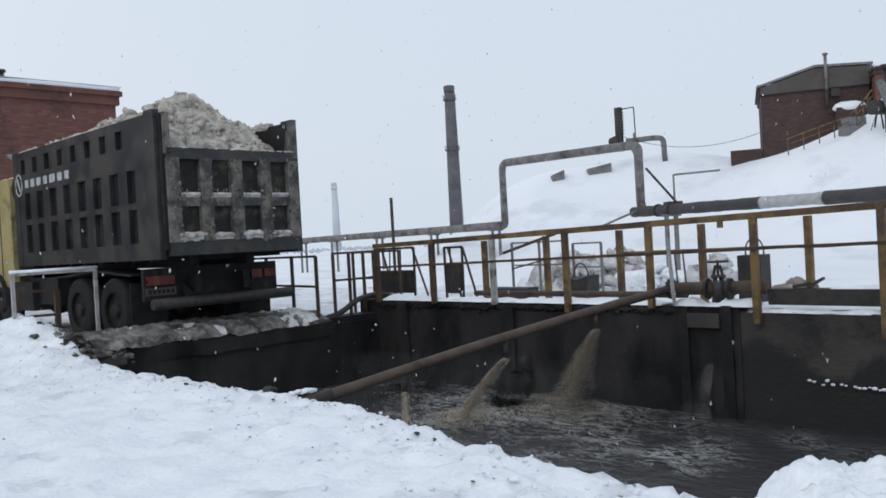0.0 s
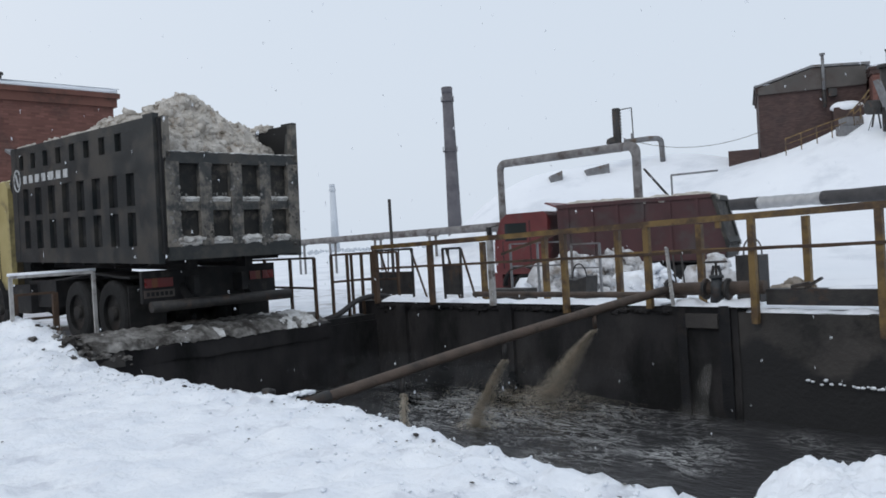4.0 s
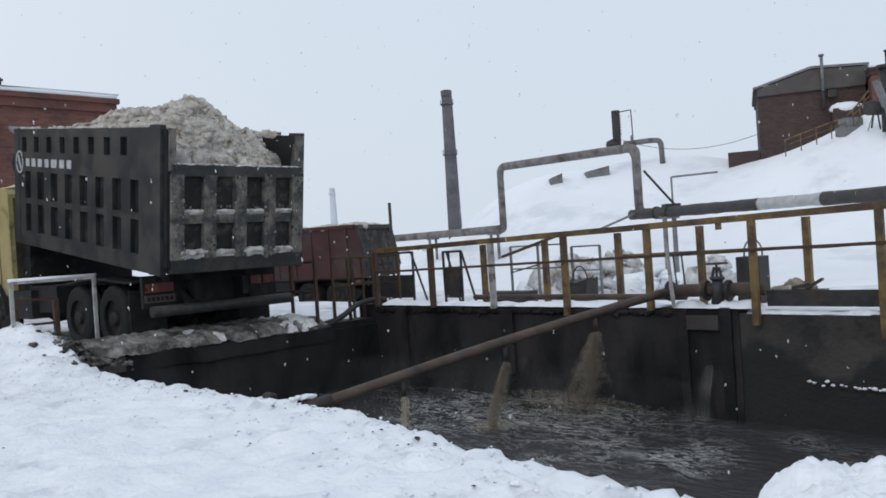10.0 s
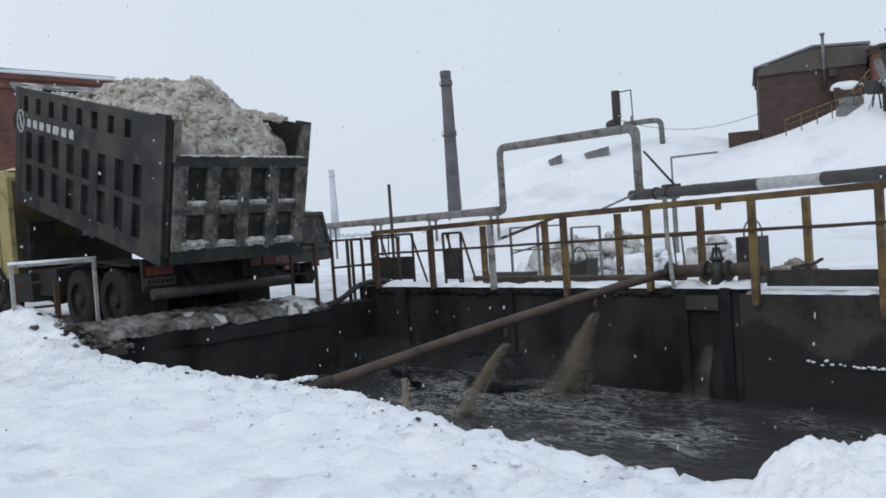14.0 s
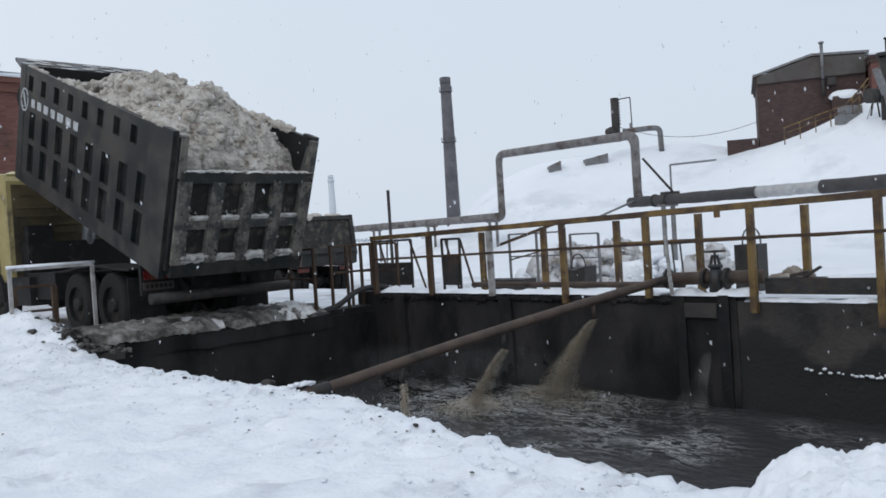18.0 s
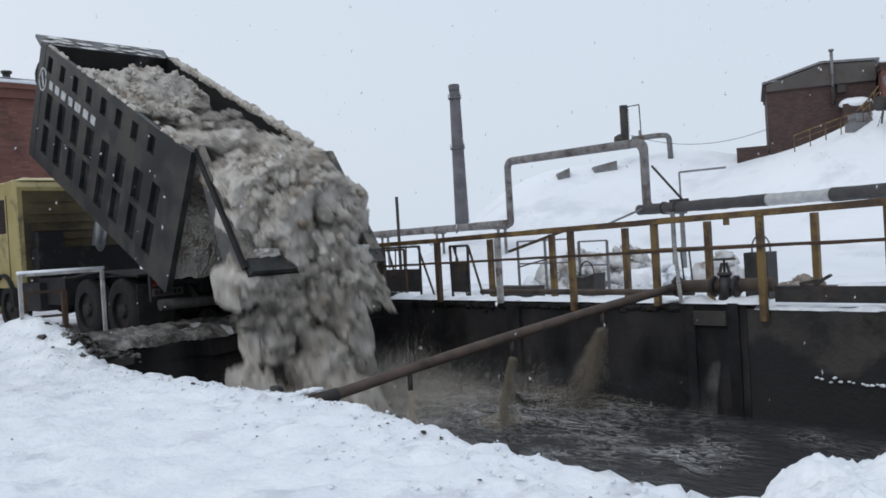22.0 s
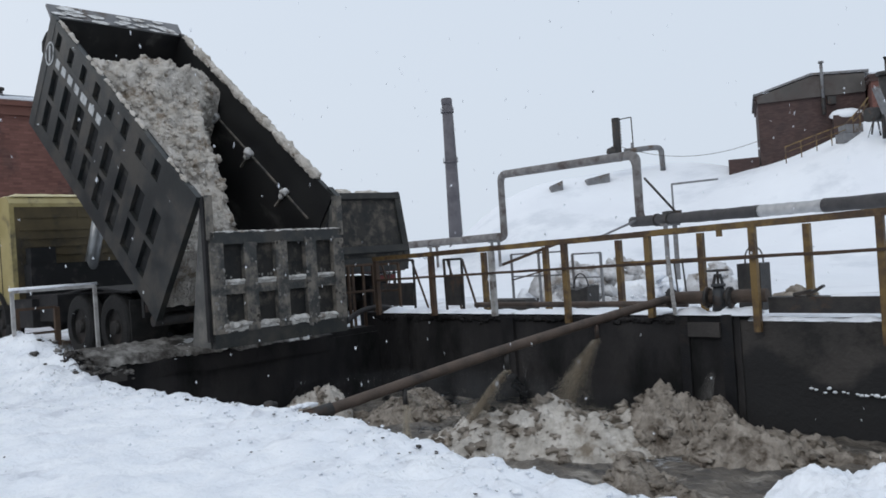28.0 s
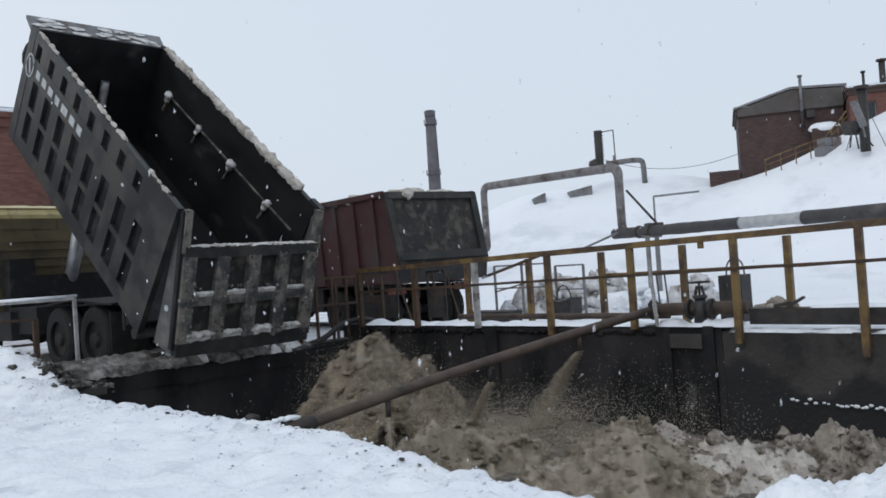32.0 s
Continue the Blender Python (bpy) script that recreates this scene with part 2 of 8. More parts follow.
GATE_FACE = mat("frost_crusted_gate_paint", (0.030, 0.033, 0.034), (0.060, 0.060, 0.057), 5.0, 0.75, bump=0.8, fine=28, dirt=(0.185, 0.165, 0.14), dirt_amount=0.63, dirt_scale=3.6)
# gate panel colour: darker base than the ribs, with brown stains
GATE_DARK = mat("dark_gate_panel_paint", (0.016, 0.017, 0.017), (0.034, 0.032, 0.029), 4.0, 0.8, bump=0.6, fine=30, dirt=(0.085, 0.074, 0.062), dirt_amount=0.42, dirt_scale=3.0, spec=0.32)
CHEEK = mat("dusty_grey_cheek_paint", (0.060, 0.060, 0.057), (0.115, 0.112, 0.105), 2.0, 0.6, bump=0.3, dirt=(0.17, 0.16, 0.145), dirt_amount=0.3, dirt_scale=2.4)
LEDGE_SNOW = mat("frozen_ledge_snow", (0.40, 0.385, 0.36), (0.62, 0.61, 0.59), 7.0, 0.85, bump=0.7, fine=30, dirt=(0.20, 0.175, 0.15), dirt_amount=0.35, dirt_scale=5)
PILE_SNOW = mat("ploughed_snow", (0.44, 0.43, 0.43), (0.72, 0.725, 0.74), 3.0, 0.85, bump=0.9, fine=14, dirt=(0.24, 0.21, 0.18), dirt_amount=0.34, dirt_scale=2.6, relief=0.05)
DROPLET = mat("muddy_droplets", (0.52, 0.47, 0.40), (0.64, 0.595, 0.53), 2.0, 0.7, bump=0, spec=0.2)
MUD_DROPLET = mat("brown_droplets", (0.42, 0.355, 0.27), (0.55, 0.485, 0.39), 2.0, 0.7, bump=0, spec=0.2)
KERB_CRUST = mat("grey_ice_crust", (0.085, 0.079, 0.072), (0.27, 0.26, 0.245), 8.0, 0.8, bump=1.0, fine=24, dirt=(0.032, 0.027, 0.023), dirt_amount=0.6, dirt_scale=2.6)


def mist_mat(name, a, b, most, scale):
    """Spray or steam: thin enough to see through, denser in wisps."""
    m = mat(name, a, b, 3, 0.9, bump=0, spec=0.0)
    n, l = m.node_tree.nodes, m.node_tree.links
    tr = n.new("ShaderNodeBsdfTransparent")
    mx = n.new("ShaderNodeMixShader")
    nz = n.new("ShaderNodeTexNoise")
    nz.inputs["Scale"].default_value, nz.inputs["Detail"].default_value = scale, 5
    co = n.new("ShaderNodeTexCoord")
    l.new(co.outputs["Object"], nz.inputs["Vector"])
    mr = n.new("ShaderNodeMapRange")
    mr.inputs[1].default_value, mr.inputs[2].default_value, mr.inputs[3].default_value, mr.inputs[4].default_value = 0.38, 0.74, 0.0, most
    l.new(nz.outputs[0], mr.inputs[0])
    l.new(mr.outputs[0], mx.inputs[0])
    l.new(tr.outputs[0], mx.inputs[1])
    l.new(n["Principled BSDF"].outputs[0], mx.inputs[2])
    l.new(mx.outputs[0], n["Material Output"].inputs[0])
    return m


STEAM = mist_mat("pale_steam", (0.75, 0.77, 0.80), (0.82, 0.84, 0.87), 0.012, 1.6)
VEIL_WATER = mist_mat("veil_of_water", (0.42, 0.40, 0.37), (0.55, 0.53, 0.50), 0.085, 3.0)


LENS_RED = mat("red_lamp_lens", (0.13, 0.012, 0.011), (0.13, 0.012, 0.011), 3, 0.3, bump=0)
LENS_AMBER = mat("amber_lamp_lens", (0.13, 0.04, 0.014), (0.13, 0.04, 0.014), 3, 0.3, bump=0)


def glass_mat():
    m = bpy.data.materials.new("dark_window_glass")
    m.use_nodes = True
    bs = m.node_tree.nodes["Principled BSDF"]
    bs.inputs["Base Color"].default_value = (0.02, 0.025, 0.028, 1)
    bs.inputs["Roughness"].default_value = 0.06
    return m


GLASS = glass_mat()


def water_mat():
    """Dark murky water; foam lies on it in streaks round the pump jets."""
    m = bpy.data.materials.new("murky_water")
    m.use_nodes = True
    n, l = m.node_tree.nodes, m.node_tree.links
    bs = n["Principled BSDF"]
    co = n.new("ShaderNodeTexCoord")
    mp = n.new("ShaderNodeMapping")
    mp.inputs["Scale"].default_value = (0.9, 2.3, 1)
    mp.inputs["Rotation"].default_value = (0, 0, radians(35))
    l.new(co.outputs["Object"], mp.inputs[0])
    nz = n.new("ShaderNodeTexNoise")
    nz.inputs["Scale"].default_value, nz.inputs["Detail"].default_value, nz.inputs["Roughness"].default_value, nz.inputs["Distortion"].default_value = 2.0, 8, 0.70, 1.8
    l.new(mp.outputs[0], nz.inputs["Vector"])
    off = n.new("ShaderNodeMath")
    off.operation = "SUBTRACT"
    off.inputs[1].default_value = 0.5
    l.new(nz.outputs[0], off.inputs[0])
    ab = n.new("ShaderNodeMath")
    ab.operation = "ABSOLUTE"
    l.new(off.outputs[0], ab.inputs[0])
    r1 = n.new("ShaderNodeMapRange")
    r1.inputs[1].default_value, r1.inputs[2].default_value, r1.inputs[3].default_value, r1.inputs[4].default_value = 0.004, 0.034, 1.0, 0.0
    l.new(ab.outputs[0], r1.inputs[0])
    big = n.new("ShaderNodeTexNoise")
    big.inputs["Scale"].default_value = 0.35
    l.new(co.outputs["Object"], big.inputs["Vector"])
    r2 = n.new("ShaderNodeMapRange")
    r2.inputs[1].default_value, r2.inputs[2].default_value = 0.42, 0.58
    l.new(big.outputs[0], r2.inputs[0])
    # most foam drifts round the feet of the jets
    far = n.new("ShaderNodeVectorMath")
    far.operation = "DISTANCE"
    far.inputs[1].default_value = (4.6, -0.9, -1.0)
    l.new(co.outputs["Object"], far.inputs[0])
    r3 = n.new("ShaderNodeMapRange")
    r3.inputs[1].default_value, r3.inputs[2].default_value, r3.inputs[3].default_value, r3.inputs[4].default_value = 0.5, 4.4, 0.17, -0.14
    l.new(far.outputs["Value"], r3.inputs[0])
    ad = n.new("ShaderNodeMath")
    ad.operation = "ADD"
    l.new(big.outputs[0], ad.inputs[0])
    l.new(r3.outputs[0], ad.inputs[1])
    l.new(ad.outputs[0], r2.inputs[0])
    rag = n.new("ShaderNodeTexNoise")
    rag.inputs["Scale"].default_value, rag.inputs["Detail"].default_value = 1.7, 6
    l.new(co.outputs["Object"], rag.inputs["Vector"])
    r4 = n.new("ShaderNodeMapRange")
    r4.inputs[1].default_value, r4.inputs[2].default_value = 0.33, 0.58
    l.new(rag.outputs[0], r4.inputs[0])
    m4 = n.new("ShaderNodeMath")
    m4.operation = "MULTIPLY"
    l.new(r1.outputs[0], m4.inputs[0])
    l.new(r4.outputs[0], m4.inputs[1])
    mu = n.new("ShaderNodeMath")
    mu.operation = "MULTIPLY"
    l.new(m4.outputs[0], mu.inputs[0])
    l.new(r2.outputs[0], mu.inputs[1])
    mx = n.new("ShaderNodeMix")
    mx.data_type = "RGBA"
    mx.inputs[6].default_value, mx.inputs[7].default_value = (0.042, 0.0415, 0.043, 1), (0.54, 0.54, 0.53, 1)
    l.new(mu.outputs[0], mx.inputs[0])
    l.new(mx.outputs[2], bs.inputs["Base Color"])
    bs.inputs["Roughness"].default_value = 0.22
    bs.inputs["IOR"].default_value = 1.33
    b1 = n.new("ShaderNodeTexNoise")
    b1.inputs["Scale"].default_value, b1.inputs["Detail"].default_value = 6.5, 8
    l.new(mp.outputs[0], b1.inputs["Vector"])
    bp = n.new("ShaderNodeBump")
    bp.inputs["Strength"].default_value, bp.inputs["Distance"].default_value = 0.62, 0.04
    l.new(b1.outputs[0], bp.inputs["Height"])
    l.new(bp.outputs[0], bs.inputs["Normal"])
    return m


WATER = water_mat()


def soaked_mat():
    """Old concrete, soaked black below an uneven water mark."""
    m = mat("soaked_concrete", (0.040, 0.036, 0.034), (0.066, 0.059, 0.054), 2.2, 0.85, bump=0.6, fine=22, dirt=(0.02, 0.019, 0.018), dirt_amount=0.42, dirt_scale=1.1)
    n, l = m.node_tree.nodes, m.node_tree.links
    bs = n["Principled BSDF"]
    under = bs.inputs["Base Color"].links[0].from_socket
    co = n.new("ShaderNodeTexCoord")
    sp = n.new("ShaderNodeSeparateXYZ")
    l.new(co.outputs["Object"], sp.inputs[0])
    nz = n.new("ShaderNodeTexNoise")
    nz.inputs["Scale"].default_value, nz.inputs["Detail"].default_value = 0.9, 7
    l.new(co.outputs["Object"], nz.inputs["Vector"])
    ma = n.new("ShaderNodeMath")
    ma.operation = "MULTIPLY_ADD"
    ma.inputs[1].default_value = 1.5
    l.new(nz.outputs[0], ma.inputs[0])
    l.new(sp.outputs["Z"], ma.inputs[2])
    mr = n.new("ShaderNodeMapRange")
    mr.inputs[1].default_value, mr.inputs[2].default_value = 0.52, 0.62
    l.new(ma.outputs[0], mr.inputs[0])
    mx = n.new("ShaderNodeMix")
    mx.data_type = "RGBA"
    mx.inputs[6].default_value = (0.017, 0.0165, 0.017, 1)
    l.new(mr.outputs[0], mx.inputs[0])
    l.new(under, mx.inputs[7])
    l.new(mx.outputs[2], bs.inputs["Base Color"])
    return m


SOAKED = soaked_mat()


# ---- building blocks ----
def add_box(bm, x0, x1, y0, y1, z0, z1, m=None, mi=0):
    v = [bm.verts.new((x, y, z)) for z in (z0, z1) for y in (y0, y1) for x in (x0, x1)]
    if m is not None:
        for w in v:
            w.co = m @ w.co
    for q in ((0, 2, 3, 1), (4, 5, 7, 6), (0, 1, 5, 4), (2, 6, 7, 3), (0, 4, 6, 2), (1, 3, 7, 5)):
        bm.faces.new([v[i] for i in q]).material_index = mi
    return v


def add_prism(bm, outline, y0, y1, mi=0):
    """An outline in the x-z plane, pulled from y0 to y1."""
    a = [bm.verts.new((x, y0, z)) for x, z in outline]
    b = [bm.verts.new((x, y1, z)) for x, z in outline]
    k = len(outline)
    bm.faces.new(a).material_index = mi
    bm.faces.new(b[::-1]).material_index = mi
    for i in range(k):
        bm.faces.new((a[i], b[i], b[(i + 1) % k], a[(i + 1) % k])).material_index = mi


def frame_of(a, b):
    d = (Vector(b) - Vector(a)).normalized()
    s = d.cross(Vector((0, 0, 1)))
    s = s.normalized() if s.length > 1e-4 else Vector((1, 0, 0))
    return d, s, s.cross(d)


def add_tube(bm, a, b, r, seg=10, r2=None, mi=0, caps=True):
    d, s, u = frame_of(a, b)
    rings = []
    for p, rr in ((Vector(a), r), (Vector(b), r if r2 is None else r2)):
        rings.append([bm.verts.new(p + rr * (math.cos(2 * math.pi * i / seg) * s + math.sin(2 * math.pi * i / seg) * u)) for i in range(seg)])
    for i in range(seg):
        f = bm.faces.new((rings[0][i], rings[0][(i + 1) % seg], rings[1][(i + 1) % seg], rings[1][i]))
        f.material_index, f.smooth = mi, True
    if caps:
        bm.faces.new(rings[0][::-1]).material_index = mi
        bm.faces.new(rings[1]).material_index = mi


def add_hose(bm, points, r, seg=10, mi=0, wobble=0.0):
    """A round pipe along points, with mitred bends."""
    pts = [Vector(p) for p in points]
    ring0, up = None, None
    for k, p in enumerate(pts):
        d = (pts[min(k + 1, len(pts) - 1)] - pts[max(k - 1, 0)]).normalized()
        if up is None:
            up = Vector((0, 0, 1)) if abs(d.z) < 0.9 else Vector((1, 0, 0))
        s = d.cross(up).normalized()
        up = s.cross(d).normalized()
        rr = r * (1 + wobble * noise.noise(p * 2.3))
        ring = [bm.verts.new(p + rr * (math.cos(2 * math.pi * i / seg) * s + math.sin(2 * math.pi * i / seg) * up)) for i in range(seg)]
        if ring0:
            for i in range(seg):
                f = bm.faces.new((ring0[i], ring0[(i + 1) % seg], ring[(i + 1) % seg], ring[i]))
                f.smooth, f.material_index = True, mi
        else:
            bm.faces.new(ring[::-1]).material_index = mi
        ring0 = ring
    bm.faces.new(ring0).material_index = mi


def bend(points, radius, steps=5):
    """Rounds the corners of a line of points."""
    pts = [Vector(p) for p in points]
    out = [pts[0]]
    for a, b, c in zip(pts, pts[1:], pts[2:]):
        r = min(radius, (a - b).length * 0.49, (c - b).length * 0.49)
        p, q = b + (a - b).normalized() * r, b + (c - b).normalized() * r
        for i in range(steps + 1):
            t = i / steps
            out.append(p * (1 - t) ** 2 + b * 2 * t * (1 - t) + q * t ** 2)
    return out + [pts[-1]]


def add_bar(bm, a, b, w, h, mi=0):
    """A square-edged bar from a to b, w wide and h high."""
    d, s, u = frame_of(a, b)
    v = [bm.verts.new(Vector(p) + s * x * w / 2 + u * z * h / 2) for p in (a, b) for x, z in ((-1, -1), (1, -1), (1, 1), (-1, 1))]
    for q in ((3, 2, 1, 0), (4, 5, 6, 7), (0, 1, 5, 4), (1, 2, 6, 5), (2, 3, 7, 6), (3, 0, 4, 7)):
        bm.faces.new([v[i] for i in q]).material_index = mi


def add_lump(bm, c, r, seed=0.0, rough=0.3, level=2, squash=(1, 1, 1), mi=0, freq=1.4):
    made = bmesh.ops.create_icosphere(bm, subdivisions=level, radius=1)["verts"]
    o = Vector((seed * 3.1, seed * 1.7, seed * 2.3))
    for v in made:
        k = 1 + rough * (noise.noise(v.co * freq + o) + 0.5 * noise.noise(v.co * freq * 2.7 + o))
        v.co = Vector(c) + Vector((v.co.x * squash[0], v.co.y * squash[1], v.co.z * squash[2])) * r * k
        for f in v.link_faces:
            f.material_index = mi


def soft(bm, off, seg=1):
    bmesh.ops.bevel(bm, geom=[e for e in bm.edges if len(e.link_faces) == 2 and e.calc_face_angle(0) > 0.6], offset=off, segments=seg, affect="EDGES", clamp_overlap=True)


def mesh_of(name, bm, mats, smooth=False):
    bmesh.ops.recalc_face_normals(bm, faces=bm.faces)
    me = bpy.data.meshes.new(name)
    bm.to_mesh(me)
    bm.free()
    for m in mats if isinstance(mats, (list, tuple)) else (mats,):
        me.materials.append(m)
    if smooth:
        me.polygons.foreach_set("use_smooth", [True] * len(me.polygons))
    return me


def part(name, bm, material, parent=None, label="", smooth=False):
    ob = new(name, mesh_of(name, bm, material, smooth))
    if parent is not None:
        ob.parent = parent
    if label:
        ob["label"] = label
    return ob


def thing(name, label, category, at=None, group="", kind=""):
    ob = new(name)
    ob.empty_display_size = 0.1
    if at is not None:
        ob.matrix_basis = at
    return tagged(ob, label, category, group, kind)


def solo(name, bm, material, label, category, at=None, group="", kind="", smooth=False):
    ob = new(name, mesh_of(name, bm, material, smooth))
    if at is not None:
        ob.matrix_basis = at
    return tagged(ob, label, category, group, kind)


def box_uv(bm, m=1.0):
    """Metres as texture coordinates, by the side that a face looks to."""
    uv = bm.loops.layers.uv.verify()
    for f in bm.faces:
        n = f.normal
        for lp in f.loops:
            c = lp.vert.co
            lp[uv].uv = (c.x, c.y) if abs(n.z) > 0.7 else ((c.y, c.z) if abs(n.x) > abs(n.y) else (c.x, c.z))


def smooth_step(a, b, x):
    t = min(1.0, max(0.0, (x - a) / (b - a)))
    return t * t * (3 - 2 * t)


def bump_at(x, y, s, o=0.0):
    return noise.noise(Vector((x * s + o, y * s - o, o)))


def crumble(x, y, s, seed):
    """Crumbly relief, 0 to about 1, sharper than plain noise."""
    p = Vector((x * s + seed, y * s - seed, seed))
    return 0.6 * abs(noise.noise(p)) + 0.4 * abs(noise.noise(p * 2.3)) + 0.28 * abs(noise.noise(p * 5.1)) + 0.2 * abs(noise.noise(p * 10.7))


def ico(level):
    bm = bmesh.new()
    bmesh.ops.create_icosphere(bm, subdivisions=level, radius=1)
    v, f = [x.co.copy() for x in bm.verts], [[y.index for y in x.verts] for x in bm.faces]
    bm.free()
    return v, f


ICO = {1: ico(1), 2: ico(2), 3: ico(3)}


def lumps_mesh(name, lumps, mats, smooth=True):
    """One mesh of many uneven lumps: centre, radius, squash, level, roughness."""
    co, fa = [], []
    for k, (c, r, sq, level, rough) in enumerate(lumps):
        vs, fs = ICO[level]
        o, base = Vector((k * 1.37, k * 0.73, k * 2.11)), len(co)
        q = Euler((k * 1.1, k * 2.3, k * 0.7)).to_matrix()
        for v in vs:
            d = 1 + rough * (noise.noise(v * 1.5 + o) + 0.6 * noise.noise(v * 3.7 + o) - 0.7 * abs(noise.noise(v * 2.4 - o)))
            w = q @ v * d * r
            co.append((c[0] + w.x * sq[0], c[1] + w.y * sq[1], c[2] + w.z * sq[2]))
        fa += [[base + i for i in f] for f in fs]
    me = bpy.data.meshes.new(name)
    me.from_pydata(co, [], fa)
    for m in mats if isinstance(mats, (list, tuple)) else (mats,):
        me.materials.append(m)
    if smooth:
        me.polygons.foreach_set("use_smooth", [True] * len(fa))
    return me


def drop_mesh(name, drops, m):
    """One mesh of very small drops, each a stretched tetrahedron: centre, size, stretch direction."""
    co, fa = [], []
    for k, (c, r, d) in enumerate(drops):
        b = len(co)
        a = k * 2.399
        x, y = math.cos(a) * r, math.sin(a) * r
        co += [(c[0] + d[0], c[1] + d[1], c[2] + d[2] + r), (c[0] + x - d[0], c[1] + y - d[1], c[2] - d[2] - 0.5 * r), (c[0] - 0.5 * x - 0.87 * y - d[0], c[1] - 0.5 * y + 0.87 * x - d[1], c[2] - d[2] - 0.4 * r), (c[0] - 0.5 * x + 0.87 * y, c[1] - 0.5 * y - 0.87 * x, c[2] - 0.3 * r)]
        fa += [(b, b + 1, b + 2), (b, b + 2, b + 3), (b, b + 3, b + 1), (b + 1, b + 3, b + 2)]
    me = bpy.data.meshes.new(name)
    me.from_pydata(co, [], fa)
    me.materials.append(m)
    return me


def dust_mesh(name, drops, m):
    """One mesh of drops too fine to see singly, each one small triangle."""
    co, fa = [], []
    for k, (c, r) in enumerate(drops):
        b, q = len(co), Euler((k * 2.4, k * 1.7, k * 0.9)).to_matrix()
        for v in ((r, 0, 0), (-0.5 * r, 0.87 * r, 0), (-0.5 * r, -0.87 * r, 0)):
            w = q @ Vector(v)
            co.append((c[0] + w.x, c[1] + w.y, c[2] + w.z))
        fa.append((b, b + 1, b + 2))
    me = bpy.data.meshes.new(name)
    me.from_pydata(co, [], fa)
    me.materials.append(m)
    return me


def add_strip(bm, pts, w, h, mi=0):
    """A continuous square-edged rail along points."""
    pts = [Vector(p) for p in pts]
    last = None
    for k, p in enumerate(pts):
        d, s, u = frame_of(pts[max(k - 1, 0)], pts[min(k + 1, len(pts) - 1)])
        ring = [bm.verts.new(p + s * x * w / 2 + u * z * h / 2) for x, z in ((-1, -1), (1, -1), (1, 1), (-1, 1))]
        if last:
            for i in range(4):
                bm.faces.new((last[i], last[(i + 1) % 4], ring[(i + 1) % 4], ring[i])).material_index = mi
        else:
            bm.faces.new(ring[::-1]).material_index = mi
        last = ring
    bm.faces.new(last).material_index = mi


# ---- the place: a concrete snow-melting pit, its long side along +x of PIT, the far wall at y = 0 ----
PIT = pose(-1.25, 15.2, 0, 0, 0, -46)
PIT_INV = PIT.inverted()
WATER_Z = -1.0


def ground_height(x, y):
    """Height of the snow cover, in the pit's own axes."""
    w = PIT @ Vector((x, y, 0))
    z = 0.0
    if y > -5.0:
        # behind the far wall a level strip, then a slope down to the haul road
        strip = 0.32 * smooth_step(-0.6, 0.6, x) * smooth_step(-0.6, 0.3, y)
        z = strip * (1 - smooth_step(2.5, 5, y)) - 0.78 * smooth_step(3.0, 12.0, y)
        z += (7.3 + 0.07 * (w.x - 9)) * math.exp(-((w.x - 13.5) / 13) ** 4 - ((w.y - 66) / 11) ** 2)
        z += 10.8 * math.exp(-((w.x - 34) / 13.5) ** 2 - ((w.y - 51) / 9) ** 2)
        far = smooth_step(8, 20, y)
        z += (0.05 + 0.25 * far) * bump_at(x, y, 0.35 - 0.2 * far, 3.0) + 0.03 * bump_at(x, y, 1.7, 5.0) * (1 - far)
        if x < 1 and y < 8:
            # wheel ruts
            z += 0.05 * bump_at(x * 0.3, y, 1.5, 9.0)
    if y < -4.4:
        near = smooth_step(-4.4, -5.6, y)
        # trodden bank along the near edge, lumpy at several sizes
        b = 0.04 * bump_at(x, y, 0.8, 1.0) + 0.03 * bump_at(x, y, 2.1, 2.0) + 0.04 * bump_at(x, y, 5.5, 4.0) + 0.028 * bump_at(x, y, 11.0, 6.0)
        off = y - edge_line(x)
        ridge = math.exp(-((off + 0.35) / 0.5) ** 2)
        b += ridge * (0.05 * bump_at(x, 0.3 * y, 1.1, 7.0) + 0.07 * bump_at(x, y, 3.3, 8.0) + 0.09 * abs(bump_at(x, y, 8.0, 12.0)) + 0.05 * abs(bump_at(x, y, 15.0, 14.0)))
        # the pile by the kerb's end
        b += 0.62 * math.exp(-((x + 1.6) / 1.7) ** 2 - ((y + 5.4) / 0.9) ** 2)
        z = z * (1 - near) + near * b
    return z


def edge_line(x):
    """Where the near bank breaks off."""
    return -5.4 + 0.12 * smooth_step(3.5, 5.0, x) - 0.56 * smooth_step(5.5, 9.4, x) + 0.50 * math.exp(-((x - 10.75) / 0.62) ** 4)


def edge_shift(x):
    return edge_line(x) + 5.4 + 0.12 * bump_at(x, 0, 0.7, 21.0) + 0.09 * bump_at(x, 0, 2.3, 22.0) + 0.05 * bump_at(x, 0, 6.0, 23.0)


def steps(a, b, d):
    k = max(1, round((b - a) / d))
    return [a + (b - a) * i / k for i in range(k)]


